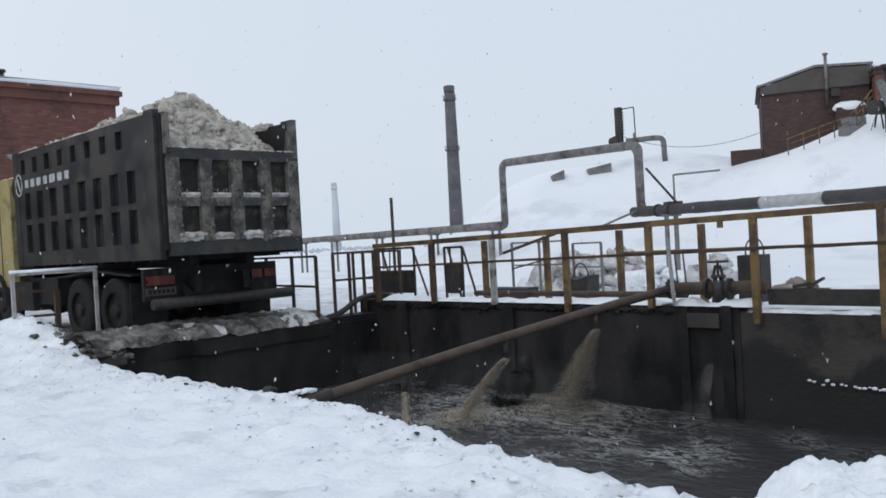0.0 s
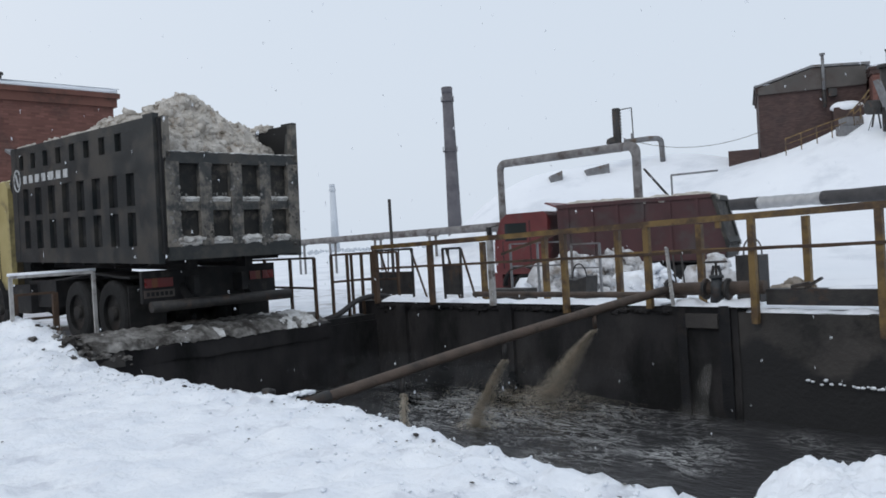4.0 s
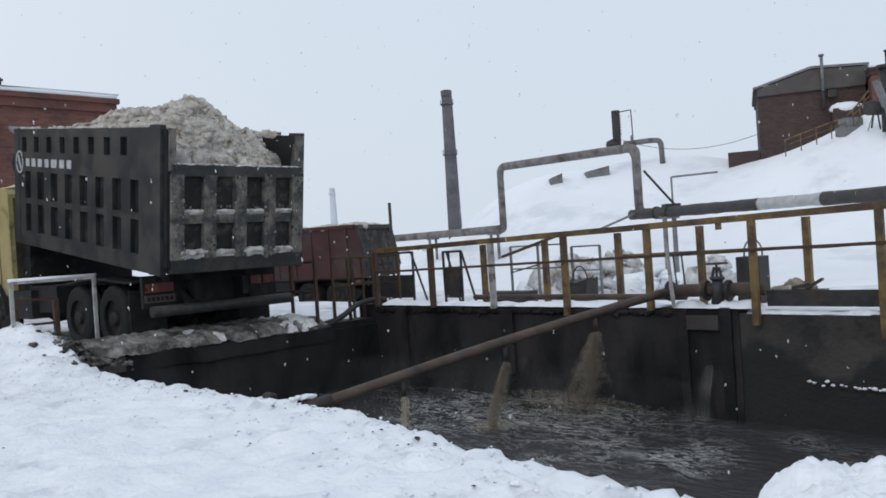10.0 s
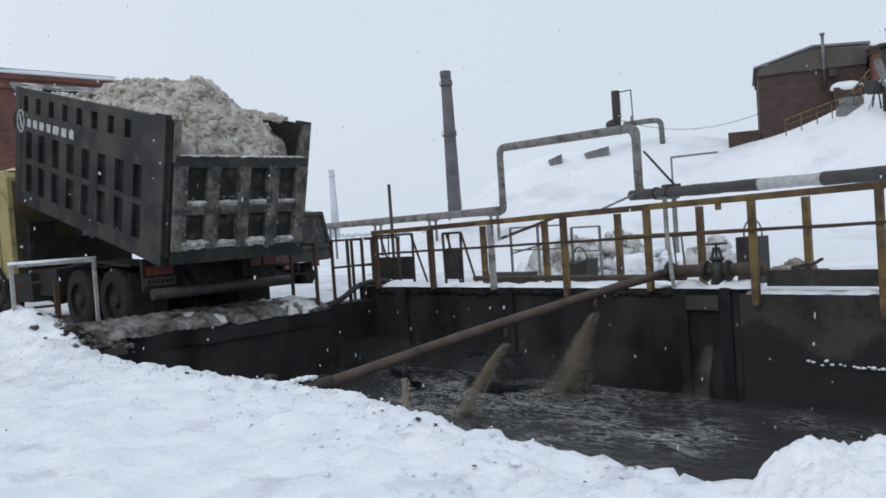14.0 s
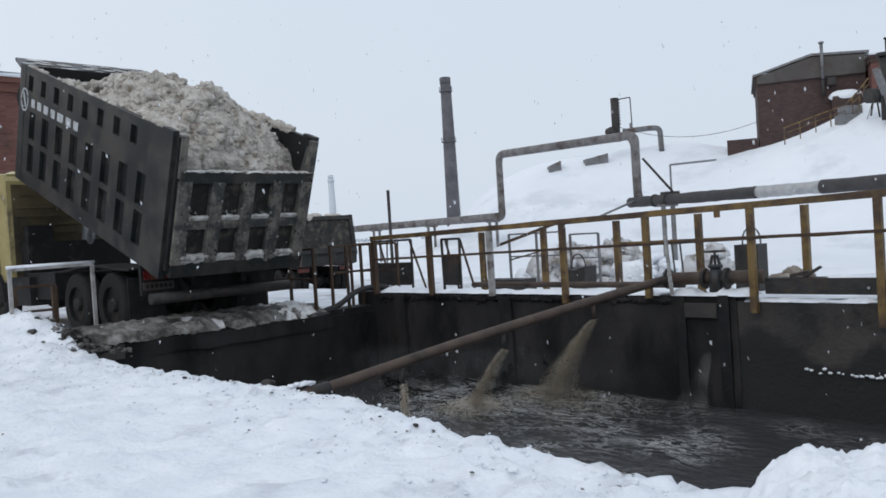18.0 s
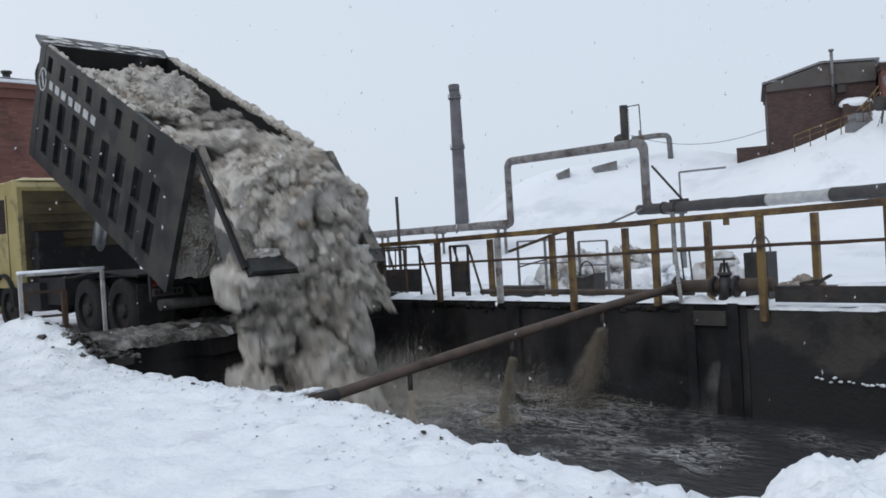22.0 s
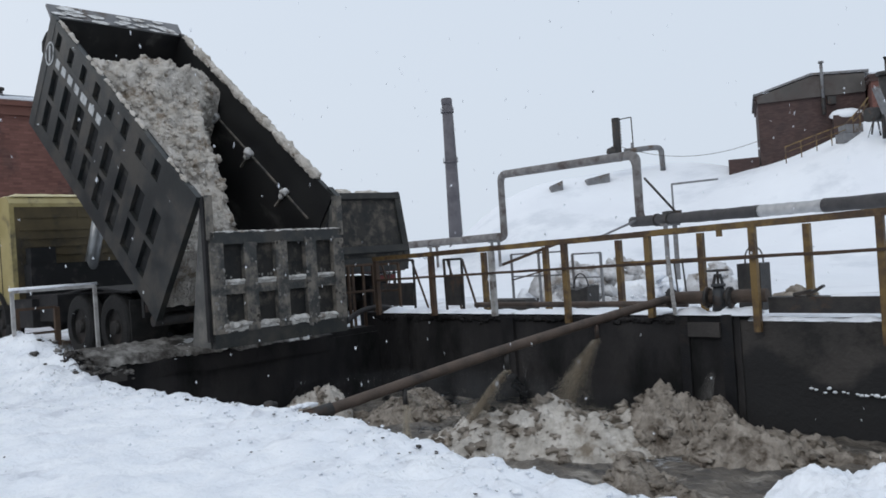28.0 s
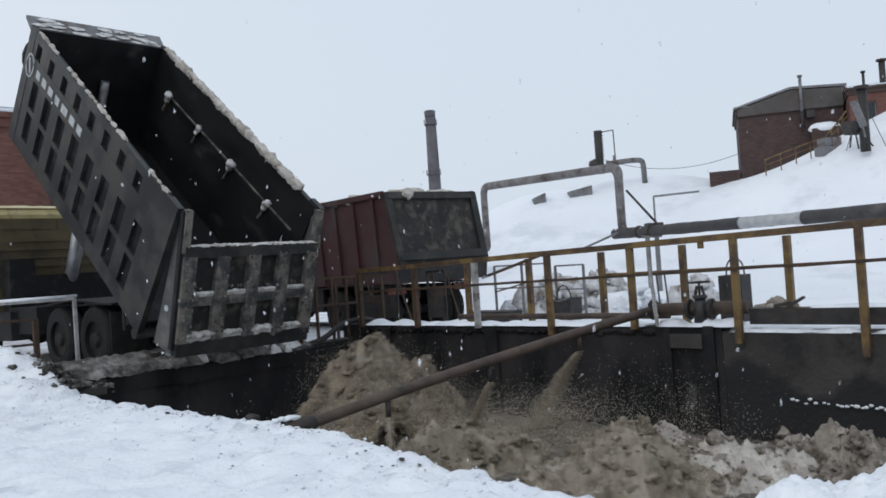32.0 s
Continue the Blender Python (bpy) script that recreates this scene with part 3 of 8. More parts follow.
def build_ground():
    xs = [-2400, -1200, -600, -320, -180, -110, -75] + steps(-55, -14, 1.3) + steps(-14, -3.5, 0.5) + steps(-3.5, 12.6, 0.07) + steps(12.6, 20, 0.6) + [22, 26, 32, 40, 55, 80, 140, 300, 700, 2400]
    ys = [-2400, -900, -300, -90, -35, -20, -15, -12.5] + steps(-11.2, -5.4, 0.07) + [-5.4, -5.3, -5.18, -5.05, -4.9] + [0.43] + steps(0.6, 6, 0.25) + steps(6, 18, 0.6) + steps(18, 84, 1.3) + [84, 95, 120, 170, 260, 420, 800, 2400]
    nx, ny = len(xs), len(ys)
    co, keep, faces, mats = [], {}, [], []
    for j, y in enumerate(ys):
        for i, x in enumerate(xs):
            yy, drop = y, 0.0
            if -7.0 < y <= -4.9:
                yy = y + edge_shift(x) * smooth_step(-7.0, -5.4, y)
            z = ground_height(x, min(yy, -5.4 + edge_shift(x)) if -5.4 < y < -4.5 else yy)
            if -0.6 <= x <= 16 and -5.4 < y < -4.5:
                z -= {-5.3: 0.16, -5.18: 0.5, -5.05: 0.95, -4.9: 1.7}[y]
            elif -5.4 < y < 0.43:
                z = ground_height(x, y)
            co.append((x, yy, z))
    for j in range(ny - 1):
        for i in range(nx - 1):
            if xs[i] >= -0.45 and xs[i + 1] <= 16.5 and -4.91 <= ys[j] and ys[j + 1] <= 0.44:
                continue
            faces.append((j * nx + i, j * nx + i + 1, (j + 1) * nx + i + 1, (j + 1) * nx + i))
            xm, ym = xs[i], ys[j]
            mats.append(1 if (ym > -4.95 and xm < 0.8 and ym < 9 and xm > -14) or (9 <= ym < 17) else (2 if ym >= 17 else 0))
    me = bpy.data.meshes.new("ground")
    me.from_pydata(co, [], faces)
    for m in (SNOW, SNOW_TRACK, SNOW_FAR):
        me.materials.append(m)
    me.polygons.foreach_set("material_index", mats)
    me.polygons.foreach_set("use_smooth", [True] * len(faces))
    ob = new("ground", me)
    ob.matrix_basis = PIT
    tagged(ob, "snow-covered ground with a trodden lumpy bank beside the pit", "ground", kind="structure")


build_ground()


def rough_wall(name, label, x0, x1, y0, y1, z0, z1, nx, nz, m, depth=0.02, faces_y=True):
    """A thick wall whose visible face is uneven."""
    bm = bmesh.new()
    add_box(bm, x0, x1, y0, y1, z0, z1)
    bmesh.ops.subdivide_edges(bm, edges=[e for e in bm.edges if abs(e.verts[0].co.x - e.verts[1].co.x) > 1], cuts=nx, use_grid_fill=True)
    bmesh.ops.subdivide_edges(bm, edges=[e for e in bm.edges if abs(e.verts[0].co.z - e.verts[1].co.z) > 0.5], cuts=nz, use_grid_fill=True)
    for v in bm.verts:
        p = v.co
        d = depth * (noise.noise(p * 1.3) + 0.6 * noise.noise(p * 4.1))
        if faces_y:
            v.co.y += d
        else:
            v.co.x += d
        v.co.z += 0.4 * d
    ob = solo(name, bm, m, label, "wall", PIT, kind="structure")
    return ob


# the far wall is wet and black to x = 6.9, drier and paler past the valve
rough_wall("wall_far", "wet black concrete wall of the melting pit", -0.5, 6.95, 0.0, 0.42, -3.0, 0.40, 60, 12, CONCRETE)
rough_wall("wall_far_dry", "stained grey concrete wall of the melting pit", 6.95, 16.5, 0.02, 0.42, -3.0, 0.33, 50, 12, SOAKED)
rough_wall("wall_end", "wet black concrete end wall under the tipping edge", -0.5, 0.0, -5.6, -0.003, -3.0, 0.06, 2, 10, CONCRETE, faces_y=False)
rough_wall("wall_near", "buried concrete near wall of the melting pit", -0.5, 16.5, -5.6, -5.2, -3.0, -0.55, 20, 4, CONCRETE)
rough_wall("wall_back_end", "concrete end wall of the melting pit", 16.2, 16.6, -5.19, -0.01, -3.0, 0.25, 1, 2, CONCRETE_DRY, faces_y=False)
bm = bmesh.new()
add_box(bm, -0.5, 16.6, -5.6, 0.4, -3.3, -3.01)
solo("pit_floor", bm, CONCRETE, "dark concrete floor of the flooded pit", "floor", PIT, kind="structure")


def pilaster(x, w, d, z0, z1, m, label):
    bm = bmesh.new()
    add_box(bm, x - w / 2, x + w / 2, -d, 0.03, z0, z1)
    soft(bm, 0.015)
    solo("pilaster", bm, m, label, "pilaster", PIT, "pilasters of the pit wall", "structure")


pilaster(6.20, 0.13, 0.03, -2.9, 0.40, GUIDE_STEEL, "black steel sluice guide under the inlet pipe")
pilaster(6.79, 0.15, 0.035, -2.9, 0.40, GUIDE_STEEL, "black steel sluice guide beside the valve")
pilaster(3.2, 0.25, 0.07, -2.9, 0.34, CONCRETE, "wet dark concrete pilaster on the pit wall")
pilaster(0.75, 0.25, 0.07, -2.9, 0.34, CONCRETE, "wet dark concrete pilaster on the pit wall")


def snow_strip(name, label, pts, w, h, seed, m=SNOW, sag=0.0):
    """A lumpy strip of snow lying along points."""
    bm = bmesh.new()
    rings = []
    for k, p in enumerate(pts):
        p = Vector(p)
        a = max(0.05, 0.62 + 1.2 * noise.noise(Vector((k * 0.31, seed, 0))))
        ring = []
        for i in range(7):
            t = i / 6
            s = math.sin(math.pi * t)
            off = w * (t - 0.5) * (1 + 0.25 * noise.noise(Vector((k * 0.4, seed + 4, i))))
            ring.append(bm.verts.new(p + Vector((0, off, h * a * s ** 0.6 - (sag if i in (0, 6) else 0)))))
        rings.append(ring)
    for a, b in zip(rings, rings[1:]):
        for i in range(6):
            bm.faces.new((a[i], a[i + 1], b[i + 1], b[i]))
    for r in (rings[0], rings[-1]):
        bm.faces.new(r)
    return solo(name, bm, m, label, "snow", PIT, "snow lying on the pit wall", smooth=True)


snow_strip("snow_ridge", "white snow lying along the black pit wall", [(0.2 + 0.1 * i, 0.15, 0.39) for i in range(58)], 0.40, 0.085, 1.0)
snow_strip("snow_ridge", "broken snow lying round the valve pipes", [(6.1 + 0.08 * i, 0.12, 0.39) for i in range(14)], 0.34, 0.13, 4.0)
snow_strip("snow_ridge", "patchy snow lying on the grey pit wall", [(7.05 + 0.09 * i, 0.12, 0.322) for i in range(60)], 0.22, 0.06, 7.0)


# dark ice hanging over the top of the wall
rnd = random.Random(12)
ice = []
for i in range(800):
    x = 0.05 + 6.0 * rnd.random()
    ice.append(((x, rnd.uniform(-0.035, -0.01), 0.345 - abs(rnd.gauss(0, 0.05)) * (0.4 + 1.2 * abs(bump_at(x, 0, 1.4, 6)))), rnd.uniform(0.012, 0.034), (1.6, 0.6, 1.1), 2, 0.8))
tagged(new("ice_crust", lumps_mesh("ice_crust", ice, CONCRETE)), "black icy crust along the top of the pit wall", "ice", kind="stuff").matrix_basis = PIT
bm = bmesh.new()
add_box(bm, 6.272, 6.71, -0.06, 0.03, 0.12, 0.30)
soft(bm, 0.015)
solo("lintel", bm, SOAKED, "stained concrete lintel between the sluice guides", "lintel", PIT, kind="structure")


# ---- water ----
def build_water():
    bm = bmesh.new()
    nx, ny = 200, 66
    rows = []
    for j in range(ny + 1):
        rows.append([])
        for i in range(nx + 1):
            x, y = 16.4 * i / nx - 0.1, -5.3 + 5.34 * j / ny
            chop = 0.008 * bump_at(x, y, 1.3, 31) + 0.007 * bump_at(x * 1.3, y * 0.8, 3.1, 32) + 0.005 * bump_at(x, y, 7.5, 33)
            rows[-1].append(bm.verts.new((x, y, WATER_Z + chop * (0.6 + math.exp(-((x - 4) / 4) ** 2)))))
    for a, b in zip(rows, rows[1:]):
        for i in range(nx):
            bm.faces.new((a[i], a[i + 1], b[i + 1], b[i]))
    ob = solo("water", bm, WATER, "dark choppy water with pale foam in the melting pit", "water", PIT, kind="structure", smooth=True)
    return ob


build_water()


# ---- tipping edge ----
def build_kerb():
    kerb = thing("kerb", "snow-crusted concrete kerb at the tipping edge", "kerb", PIT, kind="structure")
    bm = bmesh.new()
    k = 40
    sect = [(-0.95, -0.3), (-0.95, 0.24), (-0.75, 0.30), (-0.45, 0.285), (-0.05, 0.16), (0.055, 0.10), (0.04, -0.14), (-0.42, -0.16)]
    rings = []
    for j in range(k + 1):
        y = -5.2 + 4.15 * j / k
        rings.append([bm.verts.new((x + 0.05 * bump_at(y, i, 1.4, 41), y, z + 0.035 * bump_at(y, i, 2.2, 42))) for i, (x, z) in enumerate(sect)])
    for a, b in zip(rings, rings[1:]):
        for i in range(len(sect)):
            f = bm.faces.new((a[i], a[(i + 1) % len(sect)], b[(i + 1) % len(sect)], b[i]))
            f.material_index = 1 if i in (1, 2, 3) else 0
    bm.faces.new(rings[0])
    bm.faces.new(rings[-1])
    part("beam", bm, [CONCRETE, KERB_CRUST], kerb)
    bm = bmesh.new()
    add_box(bm, -0.5, -0.05, -1.04, 0.0, -0.2, 0.16)
    soft(bm, 0.03, 2)
    part("end_block", bm, CONCRETE, kerb)
    bm = bmesh.new()
    prof = [(-1.0, 0.24), (-0.92, 0.30), (-0.75, 0.345), (-0.45, 0.33), (-0.10, 0.25), (0.02, 0.20), (0.07, 0.10)]
    nx, ny, rows = 34, 150, []
    for j in range(ny + 1):
        y = -5.15 + 3.80 * j / ny
        rows.append([])
        for i in range(nx + 1):
            x = -1.0 + 1.07 * i / nx
            z = next(a[1] + (b[1] - a[1]) * (x - a[0]) / (b[0] - a[0]) for a, b in zip(prof, prof[1:]) if x <= b[0] + 1e-6)
            z += 0.03 * bump_at(x, y, 1.6, 43) + 0.09 * (crumble(x, y, 2.4, 44) - 0.2) + 0.03 * bump_at(x, y, 9, 45)
            rows[-1].append(bm.verts.new((x + 0.03 * bump_at(y, x, 2.5, 46), y, z)))
    for a, b in zip(rows, rows[1:]):
        for i in range(nx):
            f = bm.faces.new((a[i], a[i + 1], b[i + 1], b[i]))
            c = f.calc_center_median()
            f.material_index = 1 if bump_at(c.x, c.y, 2.4, 47) + 0.35 * bump_at(c.x, c.y, 8, 48) > 0.46 - 0.72 * smooth_step(-2.4, -1.1, c.y) else 0
    tagged(part("snow_cover", bm, [KERB_CRUST, CRUST], kerb, "grey trampled snow", True), kind="stuff")
    bm = bmesh.new()
    add_box(bm, -0.52, 0.0, -5.9, -4.9, -0.32, -0.12)
    add_box(bm, -0.42, 0.04, -5.9, -4.7, -0.11, 0.10)
    soft(bm, 0.03, 2)
    part("stone_course", bm, CONCRETE_DRY, kerb, "broken concrete courses")


build_kerb()
bm = bmesh.new()
add_lump(bm, (0, 0, 0.06), 0.085, 5, 0.3, 2, (1, 1, 0.85))
solo("snow_clod", bm, SNOW, "small white snow clod lying on the kerb", "snow clod", PIT @ pose(-0.03, -3.75, 0.07), smooth=True)


# ---- railings ----
RAIL = [0.14, 1.60, 2.97, 4.40, 5.78, 7.22, 8.65, 10.1, 11.5, 12.9]
BACK = [-0.85, 0.55, 1.90, 3.27, 4.67, 6.01, 7.47, 8.9, 10.3, 11.7]


def rail_top(x):
    return 1.365 + 0.018 * x


def build_fence():
    fence = thing("guard_rail", "rusty yellow steel guard rail on the pit wall", "railing", PIT)
    for k, x in enumerate(RAIL):
        bm = bmesh.new()
        low = {4.40: 0.27, 7.22: 0.20, 8.65: 0.08}.get(x, 0.36)
        add_box(bm, x - 0.04, x + 0.04, -0.11, -0.035, low, rail_top(x) - 0.04)
        soft(bm, 0.008)
        part("post", bm, RUST_RAIL if x < 2 else (PALE_RAIL if x == 2.97 else YELLOW_RAIL), fence, "pale frosted post" if x == 2.97 else "")
    bm = bmesh.new()
    add_strip(bm, [(RAIL[0] - 0.05, -0.075, rail_top(RAIL[0]))] + [(0.5 * i, -0.075, rail_top(0.5 * i) + 0.008 * bump_at(i, 0, 0.8, 2)) for i in range(1, 26)], 0.085, 0.075)
    part("top_rail", bm, YELLOW_RAIL, fence)
    bm = bmesh.new()
    mid = lambda x: 0.985 + 0.0155 * x
    add_strip(bm, [(0.14 + 0.33 * i, -0.115, mid(0.14 + 0.33 * i) + 0.018 * bump_at(i, 0, 0.6, 3)) for i in range(39)], 0.03, 0.038)
    part("mid_rail", bm, RUST_RAIL, fence)
    bm = bmesh.new()
    add_box(bm, 6.77, 6.83, -0.10, -0.05, rail_top(6.8) - 0.12, rail_top(6.8) - 0.036)
    part("bracket", bm, YELLOW_RAIL, fence)
    back = thing("guard_rail", "yellow steel guard rail on the far side of the walkway", "railing", PIT)
    for x in BACK[1:]:
        bm = bmesh.new()
        add_box(bm, x - 0.042, x + 0.042, 0.86, 0.94, 0.28, rail_top(x) - 0.04)
        soft(bm, 0.008)
        part("post", bm, YELLOW_RAIL, back)
    bm = bmesh.new()
    add_strip(bm, [(x - 0.04, 0.9, rail_top(x) - 0.005) for x in BACK[1:]], 0.06, 0.05)
    part("top_rail", bm, RUST_RAIL, back)
    bm = bmesh.new()
    add_strip(bm, [(x, 0.85, 1.04 + 0.006 * x) for x in BACK[4:]], 0.025, 0.035)
    part("mid_rail", bm, YELLOW_RAIL, back)


build_fence()


def small_rail(label, pts, top, low, mids, m, post=0.028, at=PIT, r=0.02, name="guard_rail"):
    f = thing(name, label, "railing", at)
    for x, y in pts:
        bm = bmesh.new()
        add_box(bm, x - post, x + post, y - post, y + post, low, top)
        part("post", bm, m, f)
    for k, z in enumerate([top] + mids):
        bm = bmesh.new()
        add_strip(bm, [(*p, z) for p in pts], r * 1.6, r * 2)
        part("top_rail" if k == 0 else "mid_rail", bm, m, f)
    return f


small_rail("rusty low steel railing at the pit corner", [(-0.2, -0.80), (-0.2, -0.45), (-0.2, -0.12), (-0.2, 0.12)], 1.28, 0.10, [0.80], RUST_RAIL, 0.022)
small_rail("rusty low steel railing beside the tipping edge", [(-0.2, -1.17), (-1.2, -1.0), (-2.3, -0.85), (-3.4, -0.7)], 1.25, 0.0, [0.72], RUST_RAIL, 0.024)
small_rail("thin rusty railing behind the pit corner", [(-1.3, 0.5), (-0.75, 0.62), (-0.2, 0.75)], 1.26, 0.0, [0.75], RUST_RAIL, 0.022)
bar = small_rail("snow-topped pale steel barrier in the snow pile", [(-1.75, -5.62), (-1.65, -4.42)], 1.25, 0.2, [], PALE_RAIL, 0.026, r=0.024, name="barrier")
bm = bmesh.new()
add_tube(bm, (-1.75, -5.66, 1.285), (-1.65, -4.38, 1.285), 0.026, 8)
part("snow_cap", bm, SNOW, bar, "thin cap of white snow", True)
small_rail("rust-brown steel barrier beside the truck", [(-2.5, -5.35), (-2.45, -4.75)], 0.95, 0.0, [0.55], RUST_RAIL, 0.04, name="barrier")


# ---- the inlet pipe across the pit ----
def build_inlet():
    pipe = thing("inlet_pipe", "long rusty steel pipe slanting across the pit", "pipe", PIT)
    a, b = Vector((6.0, -0.02, 0.60)), Vector((5.22, -5.05, -0.04))
    bm = bmesh.new()
    add_hose(bm, [a + (b - a) * i / 24 + Vector((0, 0, 0.035 * math.sin(math.pi * i / 24))) for i in range(25)], 0.055, 14, wobble=0.04)
    part("tube", bm, RUST_PIPE, pipe, smooth=False)
    bm = bmesh.new()
    add_tube(bm, b - (b - a).normalized() * 0.12, b + (b - a).normalized() * 0.4, 0.068, 14)
    part("sleeve", bm, DARK_IRON, pipe)
    for t in (0.265, 0.545, 0.812):
        p = a + (b - a) * t
        bm = bmesh.new()
        add_tube(bm, p - Vector((0, 0, 0.0)), p - Vector((-0.02, 0.02, 0.19)), 0.026, 10)
        part("spout", bm, DARK_IRON, pipe)
    return a, b


INLET = build_inlet()


def build_jet(p, q, w0, w1, label, seed, count, m=BROWN_WATER, thick=1.0):
    """A thrown jet of dirty water: strings of drops that spread and fray as they fall."""
    j = thing("water_jet", label, "water jet", PIT @ Matrix.Translation(p), "jets from the inlet pipe")
    d = Vector(q) - Vector(p)
    rnd = random.Random(seed)
    way = lambda t: Vector((d.x * t ** 0.88, d.y * t ** 0.88, d.z * t))
    side = Vector((d.x + 1e-4, d.y, 0)).normalized()
    strands = [(rnd.gauss(0, 0.42), rnd.gauss(0, 0.42), rnd.uniform(0, 9)) for i in range(16)]
    drops = []
    for i in range(count):
        t = rnd.random() ** 0.85
        a, b, o = strands[i % 16]
        w = w0 + (w1 - w0) * t ** 1.2
        wave = 0.35 * math.sin(7 * t + o) * t
        lag = abs(rnd.gauss(0, 0.16)) * t
        c = way(t) + (side * (a + wave + rnd.gauss(0, 0.22)) + side.cross(Vector((0, 0, 1))) * (b + wave + rnd.gauss(0, 0.22))) * w - side * lag * w1 + Vector((0, 0, -lag * w1 * 0.6))
        k = (way(min(1, t + 0.02)) - way(t)).normalized() * rnd.uniform(0.004, 0.022)
        drops.append((c, rnd.uniform(0.003, 0.0085) * thick * (1 - 0.25 * t), k))
    o = tagged(new("drops", drop_mesh("drops", drops, m)), kind="stuff")
    o.parent = j
    foam = []
    for i in range(count // 2 if thick > 0.5 else 20):
        g = Vector((rnd.gauss(0, 1), rnd.gauss(0, 1), 0)) * 2.0 * w1
        foam.append((d + g + Vector((0, 0, rnd.random() ** 2 * 0.12 * math.exp(-(g.length / (2 * w1)) ** 2) + 0.012)), rnd.uniform(0.002, 0.0055), (0, 0, 0)))
    o = tagged(new("splash", drop_mesh("splash", foam, m)), kind="stuff")
    o.parent = j
    return j


a, b = INLET
at = lambda t: a + (b - a) * t - Vector((-0.02, 0.02, 0.20))
JETS = [
    build_jet(at(0.265), Vector((4.40, -0.28, -1.0)), 0.05, 0.30, "wide ragged jet of brown water thrown from the pipe", 1, 17000, thick=0.75),
    build_jet(at(0.545), Vector((4.25, -1.90, -1.0)), 0.045, 0.13, "ragged jet of brown water thrown from the pipe", 2, 9000, thick=0.75),
    build_jet(at(0.812), at(0.812) + Vector((-0.08, 0.05, -0.88)), 0.03, 0.045, "thin brown jet of water thrown from the pipe", 3, 2000, thick=0.7),
]


def water_veil(p, q, r0, r1, label):
    """A thin sheet of water that runs off the wall and frays as it falls."""
    bm = bmesh.new()
    p, q, last = Vector(p), Vector(q), None
    for k in range(15):
        t = k / 14
        c = p + (q - p) * t
        ring = []
        for i in range(20):
            an = 2 * math.pi * i / 20
            w = (r0 + (r1 - r0) * t ** 1.1) * (1 + 0.25 * noise.noise(Vector((math.cos(an) * 1.5, math.sin(an) * 1.5, t * 2 + p.x))))
            ring.append(bm.verts.new(c + Vector((math.cos(an) * w, math.sin(an) * w * 0.35, 0))))
        if last:
            for i in range(20):
                bm.faces.new((last[i], last[(i + 1) % 20], ring[(i + 1) % 20], ring[i]))
        last = ring
    solo("water_veil", bm, VEIL_WATER, label, "water veil", PIT, "veils of water on the pit wall", "stuff", True)


water_veil((3.57, -0.12, -0.39), (3.24, -0.2, -1.0), 0.04, 0.26, "faint grey veil of water running down the wall")
water_veil((6.59, -0.10, -0.32), (6.34, -0.2, -1.0), 0.05, 0.25, "faint grey veil of water running under the valve")


# ---- trucks: x forward, y to the left, origin on the ground under the bed's rear edge ----
def wheel_mesh(r, w):
    tyre = bmesh.new()
    prof = [(0.56, -0.5), (0.86, -0.5), (0.97, -0.42), (1.0, -0.3), (1.0, -0.05), (0.975, 0.0), (1.0, 0.05), (1.0, 0.3), (0.97, 0.42), (0.86, 0.5), (0.56, 0.5)]
    seg = 36
    rings = [[tyre.verts.new((r * k * math.cos(2 * math.pi * s / seg) * (0.985 if s % 2 and k > 0.96 else 1), w * y, r * k * math.sin(2 * math.pi * s / seg) * (0.985 if s % 2 and k > 0.96 else 1))) for k, y in prof] for s in range(seg)]
    for s in range(seg):
        a, b = rings[s], rings[(s + 1) % seg]
        for i in range(len(prof)):
            tyre.faces.new((a[i], a[(i + 1) % len(prof)], b[(i + 1) % len(prof)], b[i]))
    rim = bmesh.new()
    for y, k in ((0.28, 0.57), (0.10, 0.40)):
        add_tube(rim, (0, -w * 0.45, 0), (0, w * y, 0), r * k, 24)
    add_tube(rim, (0, 0, 0), (0, w * 0.52, 0), r * 0.2, 16)
    for i in range(10):
        an = 2 * math.pi * i / 10
        p = Vector((math.cos(an) * r * 0.3, w * 0.1, math.sin(an) * r * 0.3))
        add_tube(rim, p, p + Vector((0, w * 0.14, 0)), 0.018, 6)
    return mesh_of("tyre", tyre, RUBBER), mesh_of("rim", rim, RIM)


def put_wheel(truck, x, y, r, meshes, flip):
    hub = new("wheel")
    hub.empty_display_size = 0.1
    hub.parent = truck
    hub.matrix_basis = pose(x, y, r, 0, 0, 180 if flip else 0)
    for nm, me in zip(("tyre", "rim"), meshes):
        o = new(nm, me)
        o.parent = hub
    return hub


